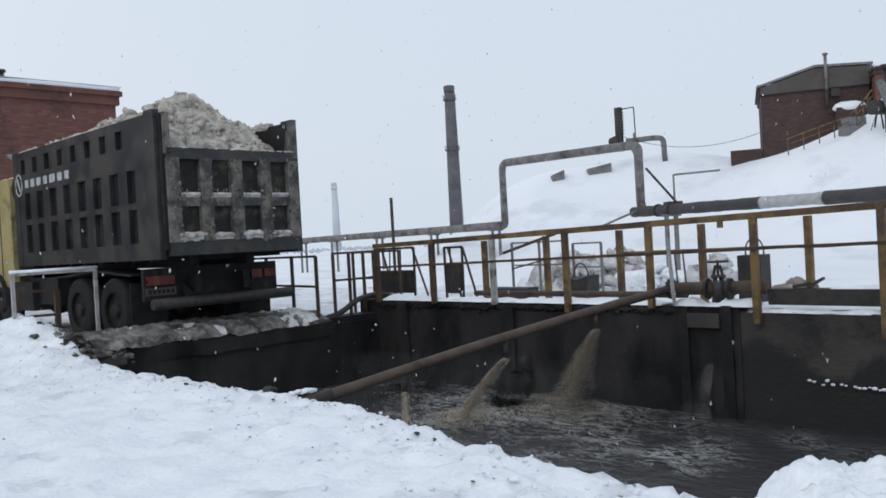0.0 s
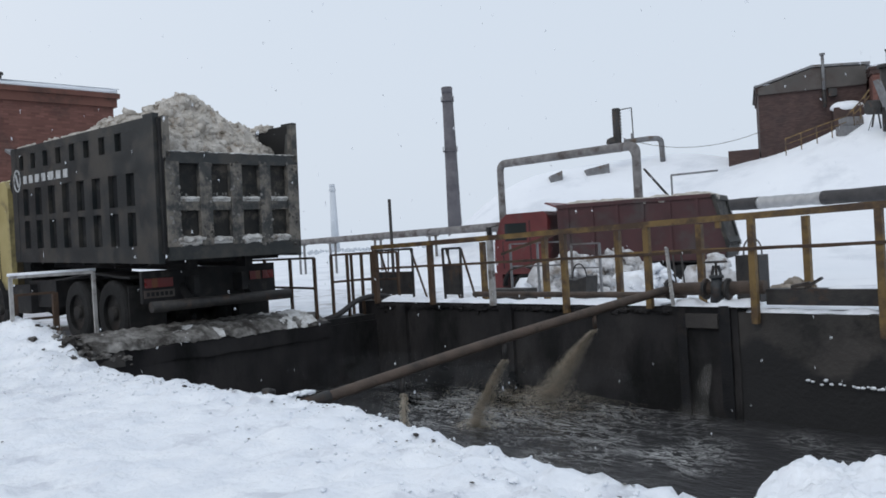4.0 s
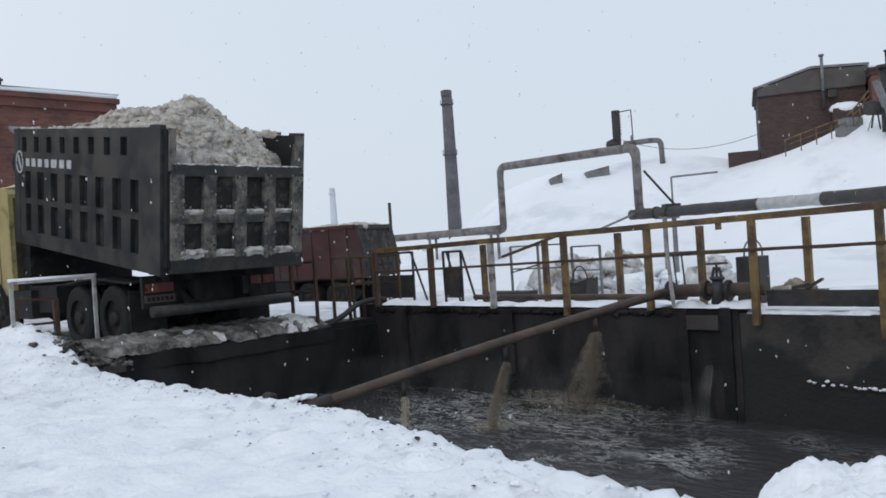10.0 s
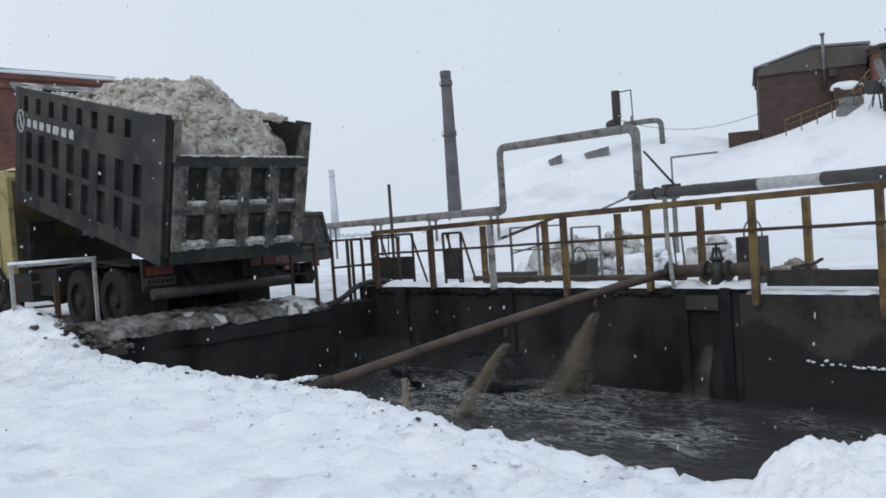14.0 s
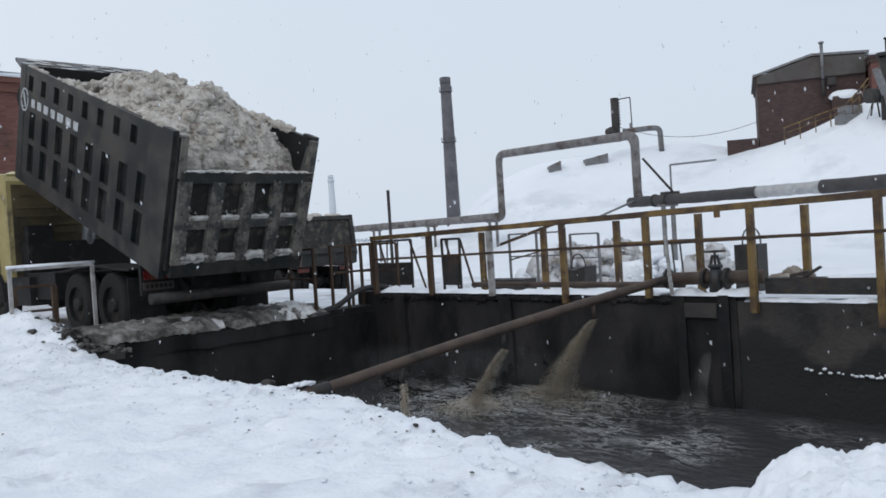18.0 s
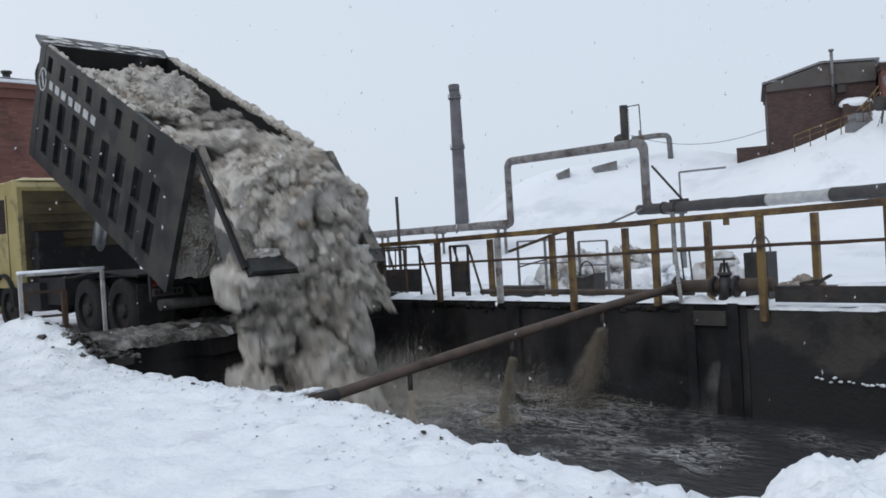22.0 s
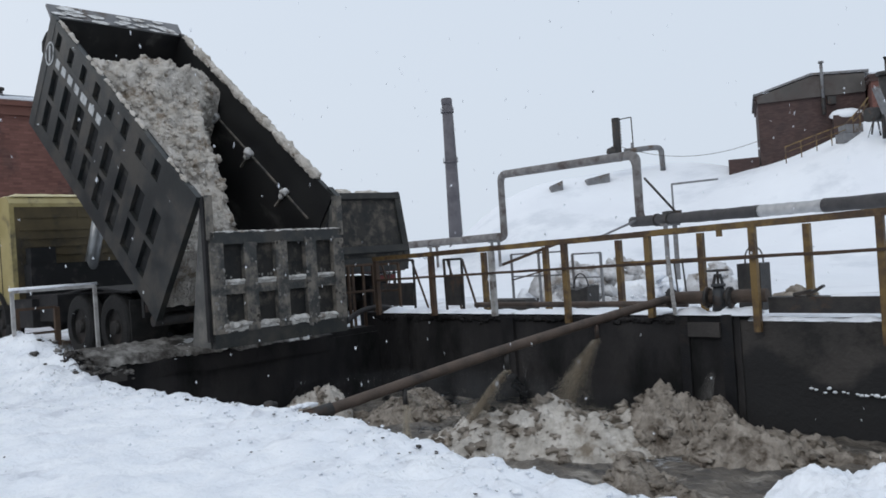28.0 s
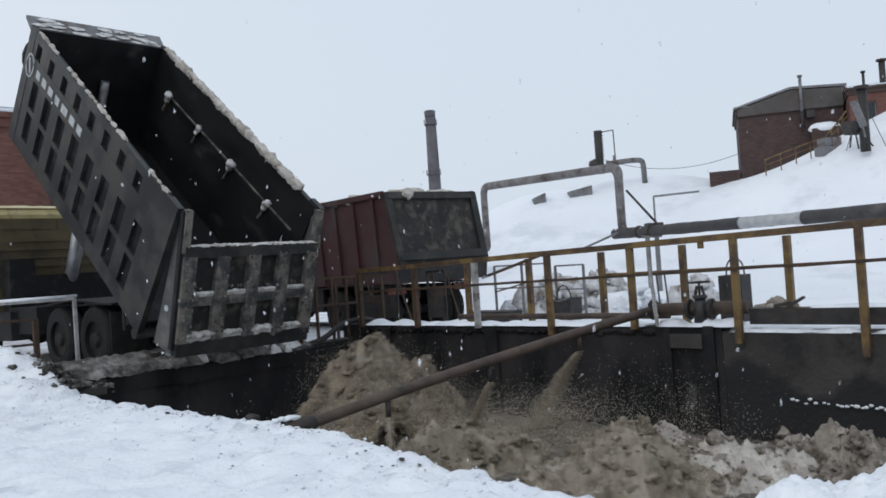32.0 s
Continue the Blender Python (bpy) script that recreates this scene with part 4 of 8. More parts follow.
def chassis(truck, wheels, r, length, front_x, m=None):
    m = m or TRUCK_DARK
    for y in (-0.43, 0.43):
        bm = bmesh.new()
        add_box(bm, 0.35, length - 0.3, y - 0.05, y + 0.05, 0.82, 1.10)
        part("frame_rail", bm, m, truck)
    for x in wheels:
        bm = bmesh.new()
        add_tube(bm, (x, -0.9, r), (x, 0.9, r), 0.11, 12)
        add_lump(bm, (x, 0, r), 0.27, x, 0.1, 2)
        part("axle", bm, m, truck)
    meshes = wheel_mesh(r, 0.30)
    hubs = []
    for x in wheels:
        for s in (1, -1):
            hubs.append(put_wheel(truck, x, s * 1.04, r, meshes, s < 0))
            if x != front_x:
                hubs.append(put_wheel(truck, x, s * 0.70, r, meshes, s < 0))
    bm = bmesh.new()
    for s in (1, -1):
        add_box(bm, front_x - 1.9, front_x - 0.8, s * 0.95 - 0.28, s * 0.95 + 0.28, 0.5, 1.05)
    soft(bm, 0.08, 3)
    part("fuel_tank", bm, m, truck)
    return hubs


def cab_body(truck, x0, x1, z0, z1, m, back, band=None):
    cab = new("cab")
    cab.parent = truck
    w = 1.22
    bm = bmesh.new()
    add_prism(bm, [(x0, z0), (x1 - 0.05, z0), (x1, z0 + 0.5), (x1 - 0.02, z0 + 1.1), (x1 - 0.28, z1 - 0.18), (x1 - 0.5, z1), (x0 + 0.12, z1 + 0.02), (x0, z1 - 0.12)], -w, w)
    soft(bm, 0.06, 2)
    part("shell", bm, m, cab)
    bm = bmesh.new()
    add_box(bm, x0 - 0.015, x0 + 0.01, -w + 0.09, w - 0.09, z0 + 0.05, z1 - 0.2)
    part("back_panel", bm, back, cab, "ribbed cab rear panel")
    for k in range(5):
        bm = bmesh.new()
        z = z0 + 0.78 + 0.17 * k
        add_box(bm, x0 - 0.045, x0 - 0.014, -w + 0.16, w - 0.16, z, z + 0.055)
        soft(bm, 0.01)
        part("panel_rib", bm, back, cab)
    for y in (-0.56, 0.56):
        bm = bmesh.new()
        add_box(bm, x0 - 0.03, x0 - 0.014, y - 0.46, y + 0.46, z1 - 0.42, z1 - 0.24)
        soft(bm, 0.01)
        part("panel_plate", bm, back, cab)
    for s in (1, -1):
        bm = bmesh.new()
        add_box(bm, x0 + 0.75, x1 - 0.42, s * w - 0.012, s * w + 0.012, z0 + 1.12, z1 - 0.32)
        soft(bm, 0.008)
        part("side_window", bm, GLASS, cab)
        bm = bmesh.new()
        add_box(bm, x0 + 0.62, x0 + 0.65, s * w - 0.006, s * w + 0.008, z0 + 0.2, z1 - 0.25)
        part("door_seam", bm, TRUCK_DARK, cab)
        bm = bmesh.new()
        add_box(bm, x1 - 0.34, x1 - 0.31, s * w - 0.006, s * w + 0.008, z0 + 0.2, z1 - 0.9)
        part("door_seam", bm, TRUCK_DARK, cab)
        bm = bmesh.new()
        add_bar(bm, (x1 - 0.2, s * w, z1 - 0.35), (x1 + 0.06, s * (w + 0.22), z1 - 0.42), 0.03, 0.03)
        add_box(bm, x1 + 0.02, x1 + 0.12, s * (w + 0.22) - 0.11, s * (w + 0.22) + 0.11, z1 - 1.0, z1 - 0.4)
        soft(bm, 0.02)
        part("mirror", bm, TRUCK_DARK, cab)
        bm = bmesh.new()
        add_strip(bm, [(x0 + 1.0 + 0.66 * math.cos(math.pi * i / 14), s * (w - 0.08), 0.56 + 0.66 * math.sin(math.pi * i / 14)) for i in range(15)], 0.32, 0.05)
        part("wheel_arch", bm, TRUCK_DARK, cab)
    bm = bmesh.new()
    add_box(bm, x1 - 0.25, x1 + 0.14, -w - 0.01, w + 0.01, 0.45, z0 + 0.06)
    soft(bm, 0.05, 2)
    part("bumper", bm, m, cab)
    bm = bmesh.new()
    add_prism(bm, [(x1 + 0.005, z0 + 1.12), (x1 + 0.012, z0 + 1.12), (x1 - 0.245, z1 - 0.22), (x1 - 0.26, z1 - 0.22)], -w + 0.12, w - 0.12)
    part("windscreen", bm, GLASS, cab)
    for s in (1, -1):
        bm = bmesh.new()
        add_box(bm, x1 + 0.13, x1 + 0.155, s * 0.85 - 0.2, s * 0.85 + 0.2, 0.62, 0.82)
        soft(bm, 0.02)
        part("headlight", bm, PALE_RAIL, cab, "pale headlight")
    return cab


def rear_lights(truck, x, y, z):
    for s in (1, -1):
        lamp = new("tail_light", None)
        lamp.parent = truck
        bm = bmesh.new()
        add_box(bm, x, x + 0.06, s * y - 0.25, s * y + 0.25, z - 0.09, z + 0.09)
        part("housing", bm, TRUCK_DARK, lamp)
        bm = bmesh.new()
        add_box(bm, x - 0.02, x, s * y - 0.23, s * y + 0.02 * s, z - 0.07, z + 0.07)
        part("red_lens", bm, LENS_RED, lamp)
        bm = bmesh.new()
        add_box(bm, x - 0.02, x, s * y + 0.12, s * y + 0.23, z - 0.07, z + 0.07)
        part("red_lens", bm, LENS_RED, lamp)
        bm = bmesh.new()
        add_box(bm, x - 0.021, x, s * y + 0.025, s * y + 0.115, z - 0.07, z + 0.07)
        part("amber_lens", bm, LENS_AMBER, lamp)


BED_L, BED_W, BED_H = 5.67, 2.5, 2.14
HINGE_X, HINGE_Z = 0.966, 1.336


def grey_truck():
    truck = thing("dump_truck", "dirty grey dump truck with a yellow cab and ribbed bed", "dump truck", pose(-3.30, 13.12, 0, 0, 0, 135.8))
    chassis(truck, (1.75, 3.12, 7.0), 0.55, 8.0, 7.0)
    cab = cab_body(truck, 6.02, 8.1, 0.95, 3.08, YELLOW_CAB, CAB_BACK)
    bm = bmesh.new()
    nx, ny = 12, 16
    grid = [[bm.verts.new((6.1 + 1.5 * i / nx, -1.16 + 2.32 * j / ny, 3.10 + (0.0 if i in (0, nx) or j in (0, ny) else 0.06 + 0.02 * bump_at(i, j, 0.6, 3)))) for j in range(ny + 1)] for i in range(nx + 1)]
    for i in range(nx):
        for j in range(ny):
            bm.faces.new((grid[i][j], grid[i + 1][j], grid[i + 1][j + 1], grid[i][j + 1]))
    part("roof_snow", bm, CAB_SNOW, cab, "thin yellowish snow on the cab roof", True)
    rear_lights(truck, 0.62, 0.93, 1.03)
    bm = bmesh.new()
    add_box(bm, 0.6, 0.625, 0.68, 1.18, 0.80, 0.92)
    part("number_plate", bm, PLASTER, truck, "muddy white number plate")
    bm = bmesh.new()
    for i in range(6):
        add_box(bm, 0.594, 0.6, 0.72 + 0.075 * i, 0.77 + 0.075 * i, 0.83, 0.89)
    part("plate_bars", bm, TRUCK_DARK, truck)
    bm = bmesh.new()
    add_tube(bm, (0.28, -1.24, 0.68), (0.28, 1.24, 0.68), 0.085, 14)
    part("bumper_tube", bm, DARK_IRON, truck, "dented rusty bumper tube")
    for s in (-0.55, 0.55):
        bm = bmesh.new()
        add_bar(bm, (0.3, s, 0.68), (0.65, s, 0.95), 0.06, 0.12)
        part("bumper_arm", bm, TRUCK_DARK, truck)
        bm = bmesh.new()
        add_box(bm, 0.95, 0.98, s * 1.75 - 0.3, s * 1.75 + 0.3, 0.25, 1.0)
        part("mud_flap", bm, RUBBER, truck)
    for s in (1, -1):
        bm = bmesh.new()
        add_strip(bm, [(1.0 + 2.9 * i / 18, s * 0.9, 1.17 + 0.04 * math.cos((2.9 * i / 18 - 1.45) * 2.2)) for i in range(19)], 0.62, 0.03)
        part("mudguard", bm, TRUCK_DARK, truck)
    bm = bmesh.new()
    add_box(bm, 4.2, 5.5, 0.5, 1.1, 0.62, 1.12)
    add_box(bm, 4.2, 5.5, -1.1, -0.5, 0.62, 1.12)
    soft(bm, 0.06, 2)
    part("tool_box", bm, TRUCK_DARK, truck)
    bm = bmesh.new()
    add_box(bm, 5.62, 5.98, -1.02, 1.02, 0.9, 1.72)
    add_box(bm, 5.70, 5.97, 0.5, 0.98, 1.72, 2.05)
    soft(bm, 0.05, 2)
    part("engine_housing", bm, POCKET_SHADE, truck, "black engine housing behind the cab")
    bm = bmesh.new()
    add_box(bm, 0.62, 0.7, -1.2, 1.2, 0.72, 1.22)
    part("rear_crossbeam", bm, TRUCK_DARK, truck)
    # hoist: a fixed lower tube and two stages drawn out of it
    outer = new("hoist")
    outer.parent = truck
    bm = bmesh.new()
    add_tube(bm, (0, 0, -0.4), (0, 0, 1.25), 0.13, 16)
    part("outer_tube", bm, GALV, outer)
    stage = new("hoist_stage")
    stage.parent = truck
    bm = bmesh.new()
    add_tube(bm, (0, 0, -0.6), (0, 0, 1.05), 0.105, 16)
    part("inner_tube", bm, GALV, stage)
    rod = new("hoist_rod")
    rod.parent = truck
    bm = bmesh.new()
    add_tube(bm, (0, 0, -1.6), (0, 0, 0.0), 0.08, 16)
    part("piston", bm, GALV, rod)

    # ---- bed, with its own origin on the hinge ----
    bed = new("bed")
    bed.parent = truck
    bed.matrix_basis = pose(HINGE_X, 0, HINGE_Z)
    ox, oz = -HINGE_X, 0.038

    def bpart(name, boxes, m, label="", off=0.0):
        bm = bmesh.new()
        for x0, x1, y0, y1, z0, z1 in boxes:
            add_box(bm, x0 + ox, x1 + ox, y0, y1, z0 + oz, z1 + oz)
        if off:
            soft(bm, off)
        return part(name, bm, m, bed, label)

    L, W, H = BED_L, BED_W / 2, BED_H
    bpart("floor_plate", [(0, L, -W + 0.06, W - 0.06, 0.06, 0.12)], BED_STEEL, "worn steel floor of the bed")
    bpart("sub_frame", [(0.3, L, s - 0.07, s + 0.07, -0.16, 0.059) for s in (-0.5, 0.5)] + [(0.4 + 0.6 * i, 0.48 + 0.6 * i, -W + 0.1, W - 0.1, -0.06, 0.058) for i in range(9)], TRUCK_DARK)
    for s in (1, -1):
        y = s * W
        inn, out = (y - s * 0.10, y - s * 0.075)
        y0, y1 = min(inn, out), max(inn, out)
        # left plate is coloured darker to paint in the shade between ribs
        bpart("side_plate", [(0.0, L, y0, y1, 0.0, H)], BED_STEEL if s < 0 else POCKET_SHADE)
        yo0, yo1 = sorted((y - s * 0.074, y))
        bpart("bottom_sill", [(0.0, L, yo0, yo1, -0.02, 0.24)], TRUCK_GREY, off=0.015)
        bpart("top_beam", [(-0.02, L, yo0, yo1, 1.36, 1.72)], TRUCK_GREY, off=0.015)
        bpart("rim_beam", [(-0.05, L, yo0, yo1, 2.0, H)], TRUCK_GREY, off=0.015)
        bpart("mid_beam", [(0.3, L - 0.2, yo0 + 0.006, yo1 - 0.006, 0.76, 0.86)], TRUCK_GREY, off=0.012)
        # ribs between the dark pockets: eight columns low down, eight windows above
        k = 8
        p = (L - 0.75) / k
        for i in range(k + 1):
            x = 0.42 + p * i
            wd = 0.215 if 0 < i < k else 0.26
            bpart("rib", [(x - wd / 1.4, x + wd / 1.4, yo0 + 0.003, yo1 - 0.003, 0.235, 1.365)], TRUCK_GREY, off=0.012)
        k2 = 8
        p2 = (L - 1.0) / k2
        for i in range(k2 + 1):
            x = 0.80 + p2 * i
            bpart("upper_rib", [(x - 0.18 if i else 0.05, x + 0.18, yo0 + 0.003, yo1 - 0.003, 1.715, 2.005)], TRUCK_GREY, off=0.012)
        bpart("front_post", [(L - 0.24, L + 0.01, yo0 - 0.002, yo1 + 0.004, 0.0, H + 0.01)], TRUCK_GREY, off=0.015)
        bpart("rear_post", [(-0.10, 0.20, y - 0.075 if s > 0 else y - 0.02, y + 0.02 if s > 0 else y + 0.075, -0.02, H + 0.04)], TRUCK_GREY, off=0.02)
        bm = bmesh.new()
        k = 40 if s > 0 else 110
        for i in range(k):
            x = 0.3 + (L - 0.5) * (i + random.random()) / k
            if bump_at(x, s, 1.1, 51) > (-0.12 if s > 0 else -0.45):
                add_lump(bm, (x + ox, y - s * 0.05, H + oz + 0.005), random.uniform(0.03, 0.055) * (1.0 if s > 0 else 1.8), i, 0.7, 2, (1.7, 0.8, 0.8))
        tagged(part("rim_snow", bm, SNOW_DIRTY, bed, "crumbs of snow along the rim", True), kind="stuff")
    # tie rod brackets on the inner walls
    for s in (1, -1):
        bm = bmesh.new()
        for i, x in enumerate((1.05, 2.3, 3.55, 4.8)):
            add_bar(bm, (x + ox, s * (W - 0.12), 1.5 + oz), (x + ox + 0.12, s * (W - 0.12), 1.15 + oz), 0.05, 0.03)
        add_bar(bm, (0.3 + ox, s * (W - 0.125), 1.5 + oz), (4.8 + ox, s * (W - 0.125), 1.5 + oz), 0.03, 0.025)
        part("inner_stiffener", bm, GATE_FACE, bed, "frosted stiffener on the inner wall")
        for i, x in enumerate((1.05, 2.3, 3.55, 4.8)):
            bm = bmesh.new()
            add_lump(bm, (x + ox, s * (W - 0.15), 1.52 + oz), 0.07 + 0.02 * (i % 2), i, 0.6, 2)
            add_lump(bm, (x + ox + 0.05, s * (W - 0.14), 1.40 + oz), 0.05, i + 5, 0.6, 2)
            tagged(part("snow_knob", bm, CRUST, bed, "snow stuck to the stiffener", True), kind="stuff")
    bpart("headboard", [(L - 0.07, L, -W + 0.07, W - 0.07, 0.1, 2.12)], BED_STEEL)
    bm = bmesh.new()
    add_prism(bm, [(L - 0.03 + ox, 2.09 + oz), (L + 0.0 + ox, 2.04 + oz), (L + 0.33 + ox, 2.15 + oz), (L + 0.32 + ox, 2.20 + oz)], -W, W)
    part("visor", bm, [GREY_STEEL], bed, "sloping cab guard with patches of frost")
    bm = bmesh.new()
    for i in range(34):
        t, y = random.uniform(0.1, 0.9), random.uniform(-W + 0.1, W - 0.1)
        add_lump(bm, (L - 0.03 + 0.34 * t + ox, y, 2.095 + 0.11 * t + oz), random.uniform(0.04, 0.09), i, 0.4, 2, (1.0, 1.9, 0.12))
    tagged(part("frost_patch", bm, CRUST, bed, "white frost stuck to the cab guard"), kind="stuff")
    # emblem and lettering as plain white shapes
    bm = bmesh.new()
    cx, cz = 5.40 + ox, 1.53 + oz
    for i in range(20):
        a0, a1 = 2 * math.pi * i / 20, 2 * math.pi * (i + 1) / 20
        add_bar(bm, (cx + 0.16 * math.cos(a0), W + 0.008, cz + 0.2 * math.sin(a0)), (cx + 0.16 * math.cos(a1), W + 0.008, cz + 0.2 * math.sin(a1)), 0.012, 0.032)
    add_bar(bm, (cx + 0.06, W + 0.008, cz + 0.12), (cx - 0.06, W + 0.008, cz - 0.12), 0.012, 0.05)
    part("emblem", bm, WHITE_PAINT, bed, "round white emblem")
    x = 5.08
    for wd in (0.19, 0.21, 0.23, 0.21, 0.28, 0.23, 0.21):
        bpart("letter_bar", [(x - 0.85 * wd, x, W - 0.002, W + 0.008, 1.455, 1.60)], WHITE_PAINT)
        x -= wd + 0.085
    # spare wheel hung on the front of the bed
    spare = wheel_mesh(0.5, 0.28)
    for nm, me in zip(("spare_tyre", "spare_rim"), spare):
        o = new(nm, me)
        o.parent = bed
        o.matrix_basis = pose(L + 0.16 + ox, 0.72, 1.5 + oz, 0, 0, 90)

    # ---- tailgate, hung from the rear posts ----
    bm = bmesh.new()
    hz = 2.08                         # hinge height above the bed's lower edge
    top, low, half = 1.62 - hz, 0.02 - hz, W - 0.10
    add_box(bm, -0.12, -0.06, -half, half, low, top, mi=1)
    add_box(bm, -0.20, -0.10, -half, half, top - 0.17, top, mi=4)
    add_box(bm, -0.20, -0.10, -half, half, low, low + 0.22, mi=4)
    for i in range(5):
        y = -half + 0.09 + (2 * half - 0.18) * i / 4
        add_box(bm, -0.215, -0.10, y - 0.10, y + 0.10, low + 0.2, top - 0.15, mi=0)
    zm = low + 0.86
    add_box(bm, -0.19, -0.10, -half, half, zm - 0.13, zm, mi=0)
    for s in (1, -1):
        add_box(bm, -0.20, -0.08, s * (half - 0.02) - 0.05, s * (half - 0.02) + 0.05, top - 0.1, 0.05, mi=0)
        add_prism(bm, [(-0.10, -0.08), (-0.10, low), (0.44, low + 0.03), (0.03, -0.08)], *sorted((s * (W - 0.118), s * (W - 0.104))), mi=5)
        add_box(bm, -0.16, -0.08, s * (W - 0.07) - 0.03, s * (W - 0.07) + 0.03, low + 0.1, 0.03, mi=6)
    soft(bm, 0.006)
    # frozen snow on the ledges and lumps of crust on the ribs
    rnd = random.Random(8)
    bays = [-half + 0.09 + (2 * half - 0.18) * (i + 0.5) / 4 for i in range(4)]
    for i, yc in enumerate(bays):
        for zb, big in ((zm, 0.75), (low + 0.22, 1.1 + 0.25 * (i % 2))):
            for k in range(13):
                for row in range(2):
                    add_lump(bm, (-0.15 - 0.02 * row, yc + (k - 6) * 0.029, zb + 0.015 + 0.045 * big * row), 0.047 * big * rnd.uniform(0.75, 1.15), i * 9 + k, 0.35, 2, (0.9, 1.5, 0.8), mi=2)
    for k in range(420):
        y, z = rnd.uniform(-half, half), rnd.uniform(low + 0.15, top - 0.12)
        if abs(z - zm) > 0.14 and min(abs(y - (-half + 0.09 + (2 * half - 0.18) * i / 4)) for i in range(5)) > 0.1:
            continue
        rib = min(abs(y - (-half + 0.09 + (2 * half - 0.18) * i / 4)) for i in range(5)) < 0.1
        add_lump(bm, (-0.212 if rib else -0.12, y, z), rnd.uniform(0.008, 0.03), k, 0.6, 1, (0.4, 1, 1.25), mi=3)
    for k in range(60):
        add_lump(bm, (-0.15, -half + 2 * half * (k + 0.5) / 60, top), rnd.uniform(0.02, 0.045), k, 0.6, 2, (1.6, 1.3, 0.5), mi=2)
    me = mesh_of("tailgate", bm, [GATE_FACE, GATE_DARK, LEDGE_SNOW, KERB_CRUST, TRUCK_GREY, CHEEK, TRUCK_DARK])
    gate = new("tailgate", me)
    gate.parent = bed
    gate["label"] = "ribbed grey tailgate crusted with frozen snow"
    gate.matrix_basis = pose(ox - 0.02, 0, hz + oz)
    return truck, bed, gate, (outer, stage, rod), (ox - 0.02, hz + oz)


GREY, BED, GATE, HOIST, GATE_AT = grey_truck()


def red_truck():
    truck = thing("dump_truck", "dusty red dump truck with a grey tailgate and snow load", "dump truck", pose(12, 22, -0.8, 0, 0, 152))
    hubs = chassis(truck, (1.3, 2.65, 6.35), 0.53, 7.6, 6.35)
    cab_body(truck, 5.55, 7.5, 0.95, 2.98, RED_PAINT, RED_PAINT)
    rear_lights(truck, 0.5, 0.9, 1.0)
    bed = new("bed")
    bed.parent = truck
    L, W = 5.2, 1.22
    z0, z1 = 1.18, 3.10
    bm = bmesh.new()
    # slanted rear and flared sides
    for s in (1, -1):
        a = [(0.32, z1), (L, z1), (L, z0 + 0.25), (L - 0.3, z0), (-0.05, z0), (-0.12, z0 + 0.35)]
        v = [bm.verts.new((x, s * (W - 0.10 + 0.10 * (z - z0) / (z1 - z0)), z)) for x, z in a]
        w = [bm.verts.new((x, s * (W - 0.17 + 0.10 * (z - z0) / (z1 - z0)), z)) for x, z in a]
        bm.faces.new(v)
        bm.faces.new(w[::-1])
        for i in range(6):
            bm.faces.new((v[i], w[i], w[(i + 1) % 6], v[(i + 1) % 6]))
    add_box(bm, 0, L, -W + 0.1, W - 0.1, z0 - 0.02, z0 + 0.08)
    add_box(bm, L - 0.06, L, -W + 0.08, W - 0.08, z0, z1 + 0.05)
    part("bed_shell", bm, RED_BED, bed)
    bm = bmesh.new()
    add_prism(bm, [(L - 0.02, z1), (L + 0.02, z1 - 0.03), (L + 0.42, z1 + 0.13), (L + 0.40, z1 + 0.18)], -W + 0.05, W - 0.05)
    part("visor", bm, RED_PAINT, bed)
    for s in (1, -1):
        bm = bmesh.new()
        add_bar(bm, (0.3, s * (W + 0.02), z1), (L, s * (W + 0.02), z1), 0.09, 0.12)
        part("rim_beam", bm, RED_BED, bed)
        for i in range(6):
            x = 0.75 + i * 0.82
            bm = bmesh.new()
            add_bar(bm, (x, s * (W - 0.07), z0 + 0.05), (x, s * (W + 0.015), z1 - 0.05), 0.12, 0.06)
            part("rib", bm, RED_BED, bed)
    for s in (1, -1):
        bm = bmesh.new()
        # dark box added to stand in for the shadowed underframe below the bed
        add_box(bm, 3.3, 5.3, s * 1.02 - 0.14, s * 1.02 + 0.14, 0.55, 1.12)
        soft(bm, 0.04, 2)
        part("shadow_skirt", bm, TRUCK_DARK, truck)
        bm = bmesh.new()
        add_strip(bm, [(0.5 + 3.0 * i / 18, s * 0.9, 1.14 + 0.03 * math.cos((3.0 * i / 18 - 1.5) * 2.2)) for i in range(19)], 0.62, 0.03)
        part("mudguard", bm, TRUCK_DARK, truck)
    bm = bmesh.new()
    add_bar(bm, (-0.04, 0, z0 + 0.02), (-0.10, 0, z0 + 0.36), 2 * W - 0.06, 0.06)
    add_bar(bm, (-0.08, 0, z0 + 0.36), (0.30, 0, z1), 2 * W - 0.06, 0.05, mi=1)
    for s in (1, -1):
        add_bar(bm, (-0.13, s * (W - 0.09), z0 + 0.36), (0.25, s * (W - 0.05), z1 + 0.02), 0.16, 0.09)
    add_bar(bm, (-0.135, 0, z0 + 0.46), (-0.06, 0, z0 + 0.62), 2 * W - 0.1, 0.09)
    add_bar(bm, (0.20, 0, z1 - 0.13), (0.27, 0, z1 + 0.02), 2 * W - 0.06, 0.10)
    part("tailgate", bm, [GATE_GREY, GATE_DARK], bed, "dark grey framed tailgate")
    bm = bmesh.new()
    rnd = random.Random(4)
